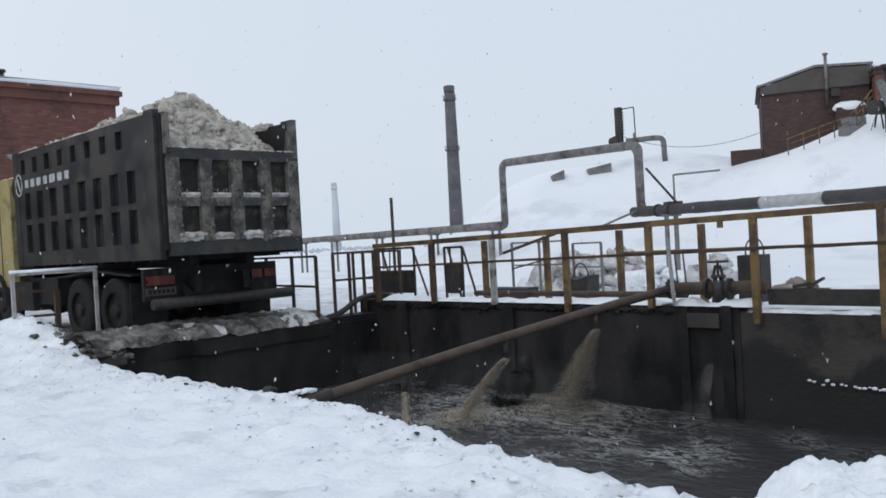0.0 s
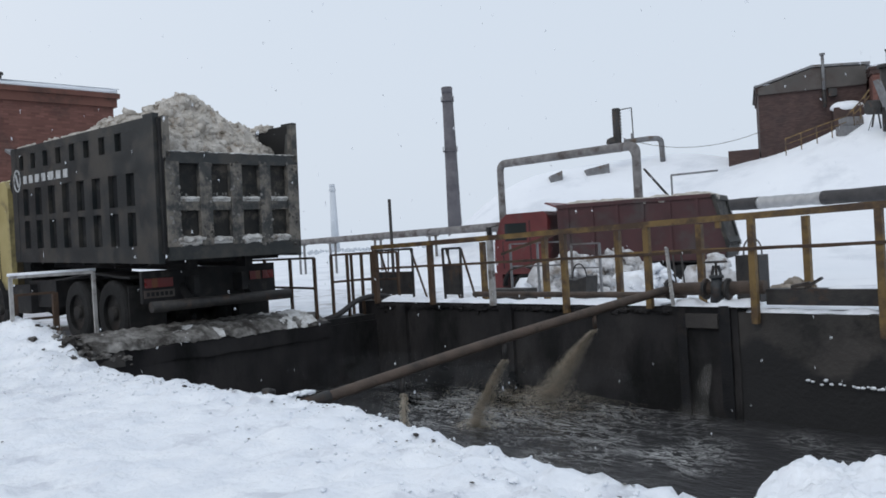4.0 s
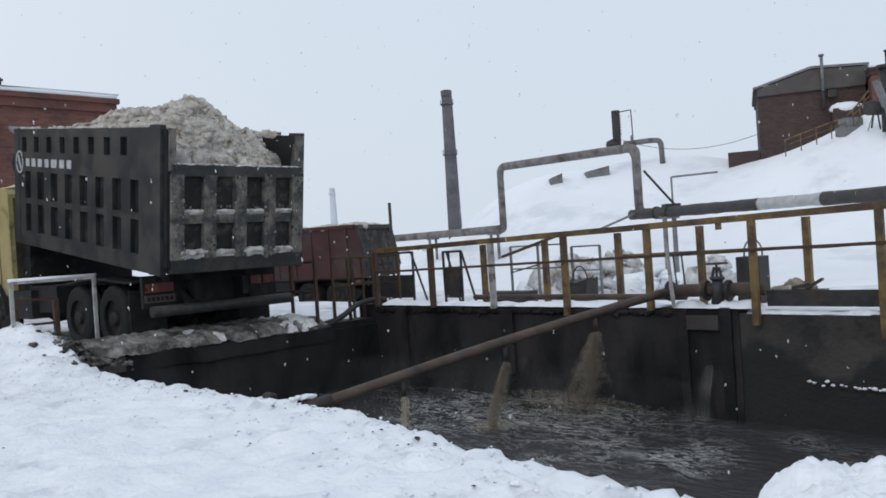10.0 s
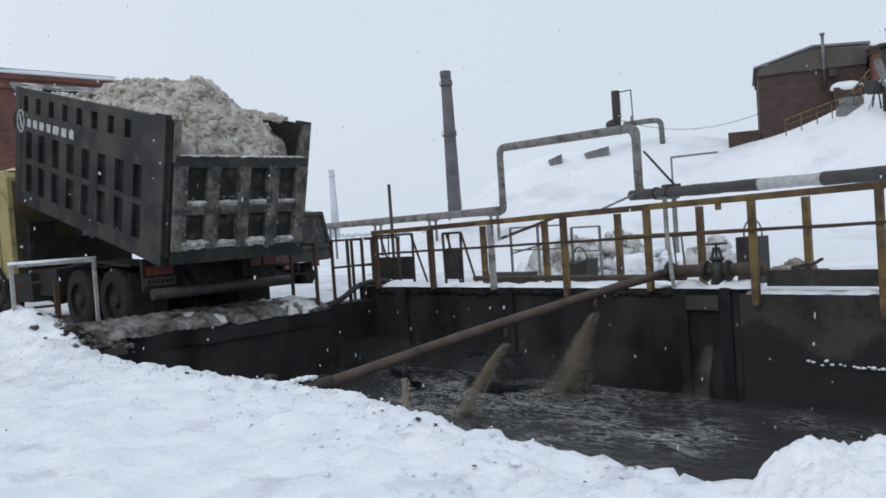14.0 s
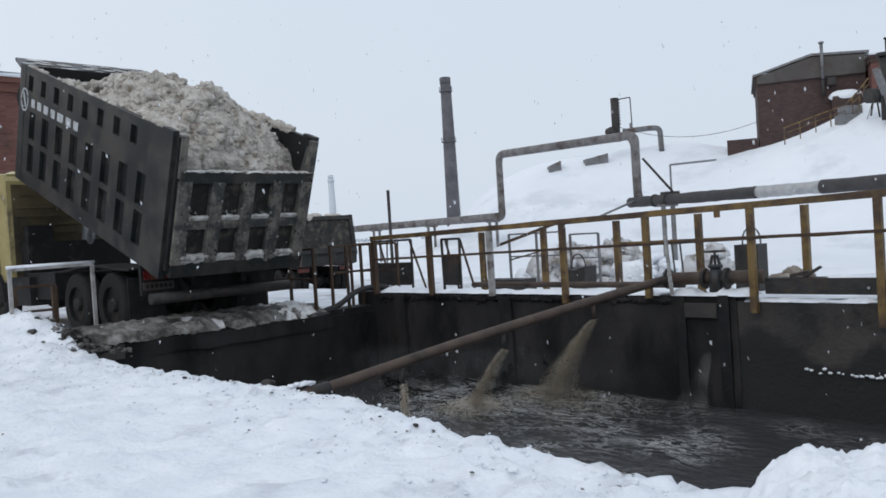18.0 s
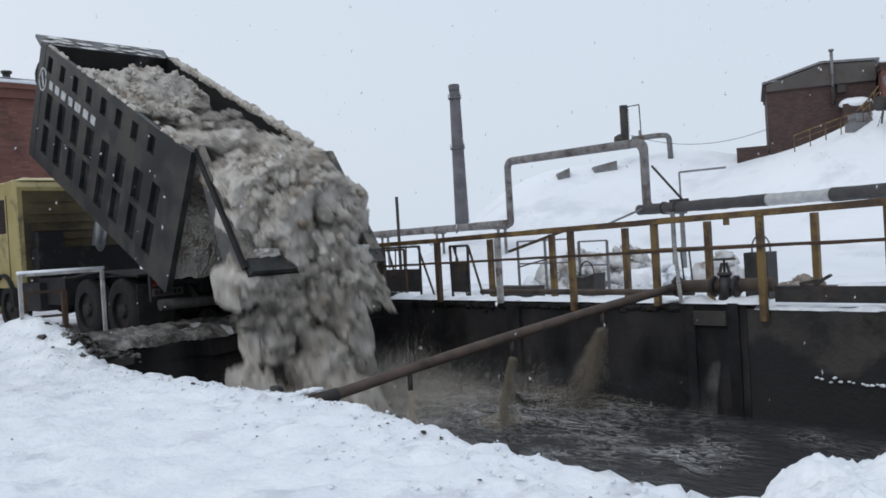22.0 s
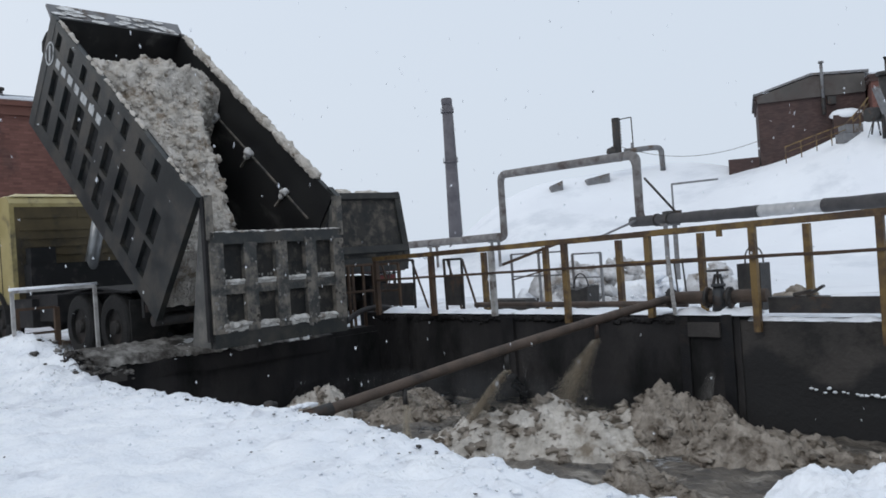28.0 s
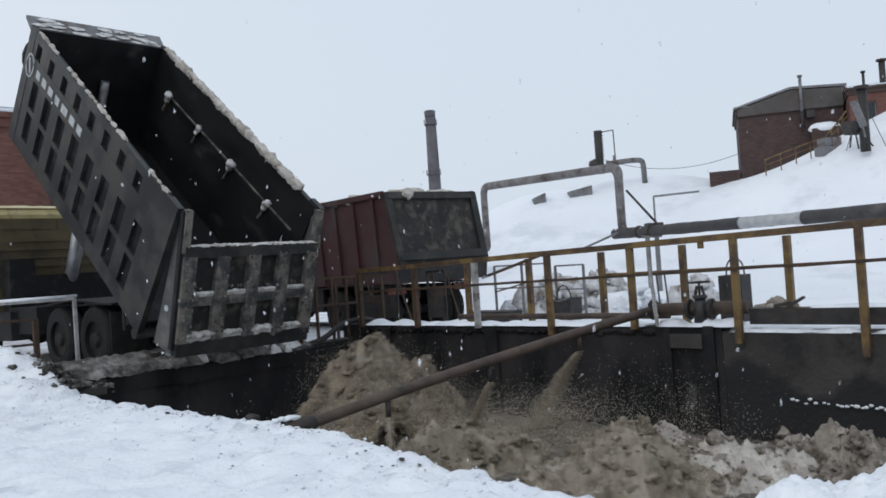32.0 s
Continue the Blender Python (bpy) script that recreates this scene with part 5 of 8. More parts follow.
    for i in range(70):
        x, y = rnd.uniform(0.5, L - 0.2), rnd.uniform(-W + 0.25, W - 0.25)
        add_lump(bm, (x, y, z1 - 0.06 + 0.12 * (1 - abs(y)) + 0.06 * bump_at(x, 0, 0.9, 4)), rnd.uniform(0.16, 0.3), i, 0.35, 2, (1.4, 1.2, 0.6))
    add_box(bm, 0.35, L - 0.08, -W + 0.18, W - 0.18, z1 - 0.5, z1 - 0.08)
    part("snow_load", bm, SNOW_DIRTY, bed, "heaped dirty snow in the bed", True)
    return truck, hubs


RED, RED_HUBS = red_truck()


# ---- behind the pit ----
def on_ground(wx, wy):
    p = PIT_INV @ Vector((wx, wy, 0))
    return ground_height(p.x, p.y)


def build_pipeline():
    line = thing("pipeline", "insulated heating pipeline with a raised arch on low posts", "pipeline", Matrix())
    A, B, Cc, D = Vector((19.5, 20.8, 2.12)), Vector((9.85, 41.0, 2.28)), Vector((3.75, 52.2, 2.15)), Vector((-13.5, 77.0, 2.1))
    d = (B - A).normalized()
    m1, m2 = A + (B - A) * 0.52, A + (B - A) * 0.66
    for nm, a, b, r, m, lb in (("tarred_run", A - d * 12, m1, 0.27, TARRED, "black tarred wrap"), ("foil_run", m1, m2, 0.24, FOIL, "silver foil wrap"), ("tarred_run", m2, B + d * 0.6, 0.255, TARRED, "black tarred wrap")):
        bm = bmesh.new()
        add_hose(bm, [a + (b - a) * i / 20 for i in range(21)], r, 14, wobble=0.12)
        part(nm, bm, m, line, lb)
    up1, up2 = B + Vector((0.10, 0.45, 0)), Cc + Vector((0.2, -0.3, 0))
    bm = bmesh.new()
    arch = bend([up1 - Vector((-0.5, 0.9, 0.0)), up1, up1 + Vector((0.0, 0, 3.35)), up2 + Vector((0, 0, 3.85)), up2, up2 + Vector((-0.3, 0.4, -0.02))], 0.55)
    add_hose(bm, [p for p in arch], 0.235, 14, wobble=0.2)
    part("arch", bm, WRAP, line, "ragged grey wrap")
    bm = bmesh.new()
    add_hose(bm, [Cc + (D - Cc) * i / 24 for i in range(25)], 0.26, 12, wobble=0.08)
    part("grey_run", bm, WRAP, line)
    rnd = random.Random(3)
    for p in [A + (B - A) * t for t in (-0.2, 0.905)] + [Cc + (D - Cc) * t for t in (0.02, 0.25, 0.5, 0.75, 0.95)]:
        g = on_ground(p.x, p.y)
        bm = bmesh.new()
        for s in (-0.22, 0.22):
            add_box(bm, p.x + s - 0.09, p.x + s + 0.09, p.y - 0.09, p.y + 0.09, min(g, -0.8) - 0.3, p.z - 0.2)
        add_box(bm, p.x - 0.45, p.x + 0.45, p.y - 0.12, p.y + 0.12, p.z - 0.32, p.z - 0.2)
        part("support", bm, GREY_STEEL, line)
    # struts and a clamp at the foot of the arch
    bm = bmesh.new()
    add_tube(bm, B + Vector((0.32, -0.1, 2.1)), B + Vector((1.35, -1.6, 0.25)), 0.06, 8)
    part("strut", bm, DARK_IRON, line)
    bm = bmesh.new()
    add_tube(bm, B + Vector((-0.1, 0, 0.1)), B + Vector((-2.4, -0.6, -0.72)), 0.055, 8)
    part("strut", bm, GREY_STEEL, line)
    bm = bmesh.new()
    add_box(bm, B.x + 0.75, B.x + 1.45, B.y - 2.1, B.y - 1.3, B.z - 0.1, B.z + 0.36)
    for k in (0.0, 0.9):
        add_tube(bm, B - d * (1.2 + k), B - d * (1.3 + k), 0.31, 14)
    soft(bm, 0.02)
    part("clamp", bm, DARK_IRON, line)


build_pipeline()


def build_chimney(label, x, y, z0, h, r0, r1, m, bands):
    c = thing("chimney", label, "chimney", pose(x, y, z0), "distant works chimneys")
    bm = bmesh.new()
    add_tube(bm, (0, 0, 0), (0, 0, h), r0, 28, r1)
    part("shaft", bm, m, c)
    bm = bmesh.new()
    add_tube(bm, (0, 0, h - 1.6), (0, 0, h - 0.2), r1 * 1.08, 24, r1 * 1.16)
    part("crown", bm, m, c)
    for b in bands:
        r = r0 + (r1 - r0) * b / h
        bm = bmesh.new()
        add_tube(bm, (0, 0, b), (0, 0, b + 0.25), r * 1.28, 20)
        for i in range(14):
            an = 2 * math.pi * i / 14
            p = Vector((math.cos(an) * r * 1.25, math.sin(an) * r * 1.25, b))
            add_tube(bm, p, p + Vector((0, 0, 1.3)), 0.05, 5)
        part("gallery", bm, m, c)
    bm = bmesh.new()
    add_bar(bm, (r0 * 1.05, -0.1, 1), (r1 * 1.05, -0.1, h - 1), 0.35, 0.12)
    part("ladder", bm, m, c)


build_chimney("tall sooty brick factory chimney with two galleries", 3.7, 208, -0.8, 40.6, 1.75, 1.22, CHIMNEY, (24.5, 37.0))
build_chimney("distant concrete chimney with snow haze painted into its colour", -62.2, 492, -0.8, 40.0, 2.4, 1.5, HAZED_FAR, (36,))


def brick_block(name, label, m, x0, x1, y0, y1, z0, z1, at, mat_brick, cornice, roof_snow=0.25, holes=(), parapet=None):
    """A brick building; the openings are recessed boxes with frame and panes in the front wall (y0)."""
    b = thing(name, label, "building", at)
    bm = bmesh.new()
    xs = sorted({x0, x1, *[h[0] for h in holes], *[h[1] for h in holes]})
    zs = sorted({z0, z1, *[h[2] for h in holes], *[h[3] for h in holes]})
    for xa, xb in zip(xs, xs[1:]):
        for za, zb in zip(zs, zs[1:]):
            if not any(h[0] <= xa and xb <= h[1] and h[2] <= za and zb <= h[3] for h in holes):
                add_box(bm, xa, xb, y0, y0 + 0.4, za, zb)
    bmesh.ops.recalc_face_normals(bm, faces=bm.faces)
    box_uv(bm)
    part("front_wall", bm, mat_brick, b)
    for nm, q in (("side_wall", (x0, x0 + 0.4, y0 + 0.4, y1)), ("side_wall", (x1 - 0.4, x1, y0 + 0.4, y1)), ("back_wall", (x0 + 0.4, x1 - 0.4, y1 - 0.4, y1))):
        bm = bmesh.new()
        add_box(bm, *q, z0, z1)
        bmesh.ops.recalc_face_normals(bm, faces=bm.faces)
        box_uv(bm)
        part(nm, bm, mat_brick, b)
    bm = bmesh.new()
    add_box(bm, x0 - 0.18, x1 + 0.18, y0 - 0.18, y1 + 0.18, z1 + 0.001, z1 + 0.16)
    add_box(bm, x0 - 0.10, x1 + 0.10, y0 - 0.10, y1 + 0.10, z1 - 0.28, z1 - 0.001)
    part("cornice", bm, cornice, b)
    if roof_snow:
        bm = bmesh.new()
        k = 30
        r = [[bm.verts.new((x0 - 0.19 + (x1 - x0 + 0.38) * i / k, y0 - 0.19 + (y1 - y0 + 0.38) * j / 6, z1 + 0.165 + (0.9 * roof_snow if j in (0, 6) or i in (0, k) else roof_snow * (0.8 + 0.5 * bump_at(i, j, 0.5, 2))))) for j in range(7)] for i in range(k + 1)]
        for i in range(k):
            for j in range(6):
                bm.faces.new((r[i][j], r[i + 1][j], r[i + 1][j + 1], r[i][j + 1]))
        part("roof_snow", bm, SNOW_FAR, b, "snow on the flat roof", True)
        bm = bmesh.new()
        pts = [(x0 - 0.1 + (x1 - x0 + 0.2) * i / 60, y0 + 0.02 * bump_at(i, 0, 0.9, 4), z1 + 0.165 + roof_snow * (0.35 + 0.25 * bump_at(i, 3, 0.5, 6))) for i in range(61)]
        add_strip(bm, pts, 0.34, roof_snow * 0.8)
        part("eaves_snow", bm, SNOW_FAR, b, "snow along the roof edge", True)
    for h in holes:
        w = new("window")
        w.parent = b
        bm = bmesh.new()
        for q in ((h[0], h[1], h[2], h[2] + 0.08), (h[0], h[1], h[3] - 0.08, h[3]), (h[0], h[0] + 0.08, h[2] + 0.08, h[3] - 0.08), (h[1] - 0.08, h[1], h[2] + 0.08, h[3] - 0.08), ((h[0] + h[1]) / 2 - 0.04, (h[0] + h[1]) / 2 + 0.04, h[2] + 0.08, h[3] - 0.08)):
            add_box(bm, q[0], q[1], y0 + 0.2, y0 + 0.28, q[2], q[3])
        part("window_frame", bm, GREY_STEEL, w)
        bm = bmesh.new()
        add_box(bm, h[0], h[1], y0 + 0.22, y0 + 0.24, h[2], h[3])
        part("pane", bm, GLASS, w)
    return b


# red brick hall behind the tipping truck: its long front faces the pit
brick_block("brick_hall", "red brick hall with snow on its flat roof", None, -30, 0, 0, 12, -1.0, 6.75, pose(-10.55, 27.6, 0, 0, 0, 45), BRICK_RED, BRICK_RED, 0.16)
bm = bmesh.new()
add_tube(bm, (0, 0, 0), (0, 0, 0.35), 0.11, 10)
add_tube(bm, (0, 0, 0.35), (0, 0, 0.42), 0.16, 10)
solo("roof_vent", bm, DARK_IRON, "small dark vent pipe on the brick hall roof", "vent", pose(-13.1, 25.3, 6.9))

# boiler house on the hill
HOUSE = pose(22.0, 56.4, 0.45, 0, 0, -20)
house = brick_block("boiler_house", "dark brick boiler house with a plastered gable on the hill", None, 0, 6.6, 0, 8, 3.0, 10.0, HOUSE, BRICK_DARK, BRICK_DARK, 0.08)
bm = bmesh.new()
add_prism(bm, [(0.0, 9.55), (6.6, 9.55), (6.6, 10.75), (3.4, 10.95), (0.0, 10.0)], -0.205, 0.36)
part("gable", bm, PLASTER, house, "stained plaster gable")
bm = bmesh.new()
add_prism(bm, [(-0.25, 10.02), (3.4, 11.0), (6.85, 10.8), (6.85, 10.95), (3.4, 11.15), (-0.25, 10.15)], -0.3, 8.2)
part("roof", bm, GREY_STEEL, house)
wing = brick_block("boiler_house_wing", "red brick wing of the boiler house with a grey window", None, 6.75, 13, -1.6, 7, 3.0, 10.2, HOUSE, BRICK_RED, BRICK_DARK, 0.1, holes=[(7.3, 8.3, 7.6, 9.4)])
low_wall = bmesh.new()
add_box(low_wall, -2.1, -0.1, 0.2, 4, 4.0, 6.0)
bmesh.ops.recalc_face_normals(low_wall, faces=low_wall.faces)
box_uv(low_wall)
solo("brick_annex", low_wall, BRICK_DARK, "low dark brick annex in front of the boiler house", "building", HOUSE)
for x, y, z, h, r in ((4.05, -0.35, 9.4, 2.3001, 0.10), (8.05, 1.0, 10.2, 1.5, 0.09), (9.0, -0.2, 9.8, 2.3, 0.2)):
    bm = bmesh.new()
    add_tube(bm, (x, y, z), (x, y, z + h), r, 10)
    add_tube(bm, (x, y, z + h), (x, y, z + h + 0.12), r * 1.7, 10)
    solo("flue_pipe", bm, DARK_IRON if h != 2.3001 else GREY_STEEL, "thin steel flue pipe on the boiler house", "flue pipe", HOUSE)
bm = bmesh.new()
add_box(bm, 4.3, 4.8, -0.5, -0.062, 8.95, 9.45)
add_tube(bm, (4.05, -0.3, 8.3), (4.05, -0.3, 9.4), 0.13, 10)
solo("wall_fan", bm, DARK_IRON, "dark fan box on the boiler house wall", "fan", HOUSE)
bm = bmesh.new()
add_box(bm, 4.5, 6.2, -1.1, -0.062, 6.0, 8.1)
solo("porch", bm, BRICK_DARK, "dark brick porch of the boiler house", "porch", HOUSE)
bm = bmesh.new()
add_lump(bm, (5.3, -0.6, 8.12), 0.95, 4, 0.12, 3, (1.05, 0.65, 0.42))
solo("porch_snow", bm, SNOW_FAR, "rounded cap of snow on the porch roof", "snow", HOUSE, smooth=True)
# yellow stair rail down the hill
stair = [Vector((21.0, 50.0, 6.35)), Vector((22.9, 50.0, 6.95)), Vector((24.75, 50.0, 7.5)), Vector((25.6, 50.0, 8.3)), Vector((26.2, 50.0, 9.0))]
rail = thing("stair_rail", "yellow stair rail climbing the snowy hill", "railing")
for p, q in zip(stair, stair[1:]):
    for k in range(2):
        c = p + (q - p) * k / 2
        bm = bmesh.new()
        add_bar(bm, c - Vector((0, 0, 1.0)), c, 0.05, 0.05)
        part("post", bm, YELLOW_RAIL, rail)
for nm, dz, w in (("top_rail", 0.0, 0.07), ("mid_rail", 0.35, 0.045)):
    bm = bmesh.new()
    add_strip(bm, [p - Vector((0, 0, dz)) for p in stair], w, w)
    part(nm, bm, YELLOW_RAIL, rail)

# stack and pipes on the near mound
bm = bmesh.new()
add_tube(bm, (0, 0, -0.6), (0, 0, 2.6), 0.30, 16)
for k in range(9):
    add_tube(bm, (0.28, 0, 0.7 + 0.22 * k), (0.36, 0, 0.7 + 0.22 * k), 0.06, 6)
add_lump(bm, (-0.35, 0, 0.1), 0.45, 3, 0.2, 2)
solo("steel_stack", bm, DARK_IRON, "short black steel stack on the snowy mound", "stack", pose(13.45, 61.5, 7.85))
bm = bmesh.new()
add_bar(bm, (0.3, 0, 2.5), (1.15, 0, 2.6), 0.07, 0.07)
add_bar(bm, (1.15, 0, 2.6), (1.2, 0, -0.4), 0.07, 0.07)
solo("stack_bracket", bm, DARK_IRON, "thin steel bracket beside the black stack", "bracket", pose(13.45, 61.5, 7.85))
bm = bmesh.new()
add_hose(bm, bend([(0.5, 0, 0.1), (2.4, 0, 0.25), (3.3, 0.3, 0.25), (3.35, 0.3, -1.5)], 0.4), 0.2, 12)
add_tube(bm, (1.1, 0, -0.1), (1.1, 0, 0.7), 0.1, 8)
solo("vent_pipe", bm, GREY_STEEL, "bent grey vent pipe on the snowy mound", "pipe", pose(13.45, 61.5, 7.85))
bm = bmesh.new()
add_bar(bm, (0, 0, 0), (0, 0, 1.6), 0.1, 0.1)
add_bar(bm, (0, 0, 1.6), (3.0, 0.3, 1.75), 0.12, 0.12)
solo("pipe_bracket", bm, GREY_STEEL, "thin bent steel pipe standing in snow", "pipe", pose(14.6, 52.0, 3.1))
for x, y, z, w in ((8.8, 62.0, 5.3, 0.9), (11.9, 62.0, 6.35, 1.7)):
    bm = bmesh.new()
    add_prism(bm, [(-w / 2, -0.5), (w / 2, -0.5), (w / 2, 0.35), (-w / 2, 0.0)], -0.5, 0.5)
    soft(bm, 0.04)
    solo("roof_hatch", bm, GREY_STEEL, "dark hatch half buried in the snowy mound", "hatch", pose(x, y, on_ground(x, y - 0.5) + 0.42))
# wire from the mound to the boiler house
bm = bmesh.new()
a, b = Vector((13.5, 61.5, 8.4)), Vector((22.1, 55.5, 7.6))
add_hose(bm, [a + (b - a) * i / 20 - Vector((0, 0, 1.0 * (1 - (i / 10 - 1) ** 2))) for i in range(21)], 0.018, 5)
solo("power_cable", bm, DARK_IRON, "thin sagging power cable over the mound", "cable")
bm = bmesh.new()
add_tube(bm, (-1.56, 26.5, -0.9), (-1.56, 26.5, 2.85), 0.05, 8)
solo("marker_pole", bm, DARK_IRON, "thin dark steel pole standing by the haul road", "pole")


# ---- things on and behind the walkway (in the pit's axes) ----
def steel_stand(x0, x1, y, low, mid, top, label):
    s = thing("steel_stand", label, "stand", PIT @ pose(x0, y, 0), "steel stands behind the walkway")
    w = x1 - x0
    bm = bmesh.new()
    add_box(bm, 0, w, -0.012, 0.012, low + 0.03, mid)
    soft(bm, 0.005)
    part("panel", bm, DARK_IRON, s, "dark sheet-steel panel")
    for x in (0.0, w):
        bm = bmesh.new()
        add_bar(bm, (x, 0.03, 0.0), (x + (0.02 if x else -0.02), 0.03, top), 0.035, 0.035)
        part("leg", bm, DARK_IRON, s)
        bm = bmesh.new()
        add_bar(bm, (x, 0.5, 0.0), (x * 0.9 + 0.05, 0.06, top - 0.01), 0.03, 0.03)
        part("brace", bm, RUST_RAIL, s)
    bm = bmesh.new()
    add_bar(bm, (-0.02, 0.03, top), (w + 0.02, 0.03, top), 0.04, 0.04)
    part("top_bar", bm, DARK_IRON, s)
    bm = bmesh.new()
    add_bar(bm, (w * 0.3, 0.03, mid), (w * 0.33, 0.03, top), 0.02, 0.02)
    part("inner_bar", bm, DARK_IRON, s)
    if w > 0.7:
        bm = bmesh.new()
        add_bar(bm, (w * 0.62, 0.03, mid), (w * 0.64, 0.03, top), 0.02, 0.02)
        part("inner_bar", bm, DARK_IRON, s)


steel_stand(-1.12, -0.10, 1.0, 0.40, 0.87, 1.30, "dark sheet-steel stand behind the pit corner")
steel_stand(0.78, 1.20, 1.0, 0.40, 0.98, 1.27, "narrow dark sheet-steel stand beside the walkway")

small_rail("thin grey steel frame in the snow behind the walkway", [(1.39, 2.2), (2.05, 2.2), (2.62, 2.2)], 1.28, 0.25, [0.86], GREY_STEEL, 0.018, r=0.014)
small_rail("thin grey steel frame beside a snow pile", [(2.78, 2.25), (3.38, 2.25)], 1.22, 0.25, [0.80], GREY_STEEL, 0.018, r=0.014)
bm = bmesh.new()
add_bar(bm, (1.25, 2.1, 1.10), (2.75, 2.1, 1.47), 0.03, 0.05)
add_bar(bm, (1.5, 2.05, 0.80), (2.4, 2.05, 0.98), 0.02, 0.025)
solo("loose_pole", bm, RUST_RAIL, "rusty pole leaning across the thin frame", "pole", PIT)
for x in (5.05, 5.2):
    bm = bmesh.new()
    add_tube(bm, (x - 0.3, 2.4, 0.2), (x - 0.36, 2.4, 1.05), 0.014, 6)
    solo("steel_stake", bm, DARK_IRON, "thin dark stake stuck in the snow", "stake", PIT)

# bucket with a hoop handle
b = thing("bucket", "dark metal trough with a thin hoop handle", "bucket", PIT @ pose(3.43, 1.6, 0.30))
bm = bmesh.new()
add_prism(bm, [(-0.24, 0.0), (0.2, 0.0), (0.23, 0.4), (0.16, 0.38), (0.0, 0.33), (-0.18, 0.36), (-0.26, 0.38)], -0.16, 0.16)
soft(bm, 0.02)
part("body", bm, DARK_IRON, b)
bm = bmesh.new()
add_hose(bm, [(-0.15 + 0.15 * (1 - math.cos(math.pi * i / 12)) - 0.02, 0, 0.35 + 0.25 * math.sin(math.pi * i / 12)) for i in range(13)], 0.012, 6)
part("handle", bm, DARK_IRON, b)

# long pipe lying on the walkway
bm = bmesh.new()
add_hose(bm, [(1.9 + 0.5 * i, 0.62 + 0.02 * bump_at(i, 0, 0.7, 1), 0.475) for i in range(9)], 0.045, 12)
solo("floor_pipe", bm, RUST_PIPE, "long rusty pipe lying along the walkway", "pipe", PIT)
bm = bmesh.new()
add_box(bm, 1.75, 2.65, 1.05, 1.4, 0.28, 0.52)
soft(bm, 0.03, 2)
solo("concrete_block", bm, CONCRETE_DRY, "low grey concrete block beside the walkway", "concrete block", PIT)


def build_valves():
    v = thing("valve_set", "rusty inlet pipe with a dark gate valve", "valve", PIT)
    bm = bmesh.new()
    add_tube(bm, (5.95, 0.06, 0.60), (7.25, 0.16, 0.62), 0.085, 14)
    part("pipe", bm, RUST_PIPE, v)
    for x in (6.0, 6.52, 6.82):
        bm = bmesh.new()
        add_tube(bm, (x - 0.018, 0.06, 0.605), (x + 0.018, 0.063, 0.605), 0.135, 16)
        for i in range(8):
            an = math.pi * i / 4
            add_tube(bm, (x - 0.035, 0.06 + 0.11 * math.cos(an), 0.605 + 0.11 * math.sin(an)), (x + 0.035, 0.06 + 0.11 * math.cos(an), 0.605 + 0.11 * math.sin(an)), 0.012, 6)
        part("flange", bm, DARK_IRON, v)
    for x, wheel in ((6.67, True),):
        bm = bmesh.new()
        add_tube(bm, (x, 0.06, 0.44), (x, 0.06, 0.76), 0.09, 14, 0.065)
        add_tube(bm, (x, 0.06, 0.74), (x, 0.06, 0.78), 0.09, 14)
        add_bar(bm, (x - 0.06, 0.06, 0.78), (x - 0.03, 0.06, 0.90), 0.025, 0.03)
        add_bar(bm, (x + 0.06, 0.06, 0.78), (x + 0.03, 0.06, 0.90), 0.025, 0.03)
        part("valve_body", bm, VALVE_BLUE, v, "dull blue valve body")
        bm = bmesh.new()
        add_tube(bm, (x, 0.06, 0.76), (x, 0.06, 0.95 if wheel else 1.02), 0.016 if wheel else 0.035, 8)
        part("stem", bm, DARK_IRON, v)
        if wheel:
            bm = bmesh.new()
            k = 18
            add_hose(bm, [(x + 0.13 * math.cos(2 * math.pi * i / k), 0.06 + 0.13 * math.sin(2 * math.pi * i / k), 0.945) for i in range(k + 1)], 0.012, 6)
            for i in range(4):
                add_bar(bm, (x, 0.06, 0.945), (x + 0.13 * math.cos(math.pi * i / 2), 0.06 + 0.13 * math.sin(math.pi * i / 2), 0.945), 0.014, 0.012)
            part("hand_wheel", bm, DARK_IRON, v)


build_valves()
bm = bmesh.new()
add_bar(bm, (6.12, -0.16, 1.15), (6.17, -0.16, 0.41), 0.035, 0.035)
for i in range(16):
    add_lump(bm, (6.12 + 0.0034 * i, -0.175, 1.15 - 0.0428 * i), 0.020 + 0.012 * (i > 10), i, 0.4, 1)
solo("frosted_stake", bm, PALE_RAIL, "frost-covered stake leaning at the inlet pipe", "stake", PIT)

# sheet-metal box with a hoop
c = thing("metal_box", "dark brown sheet-metal box with a wire hoop", "box", PIT @ pose(6.36, 1.2, 0.28))
bm = bmesh.new()
add_box(bm, 0, 0.33, 0, 0.3, 0, 0.69)
soft(bm, 0.012)
part("body", bm, DARK_IRON, c)
bm = bmesh.new()
add_hose(bm, [(0.10 + 0.13 * (1 - math.cos(math.pi * i / 12)), 0.05, 0.68 + 0.24 * math.sin(math.pi * i / 12) ** 0.7) for i in range(13)], 0.012, 6)
part("hoop", bm, GREY_STEEL, c)

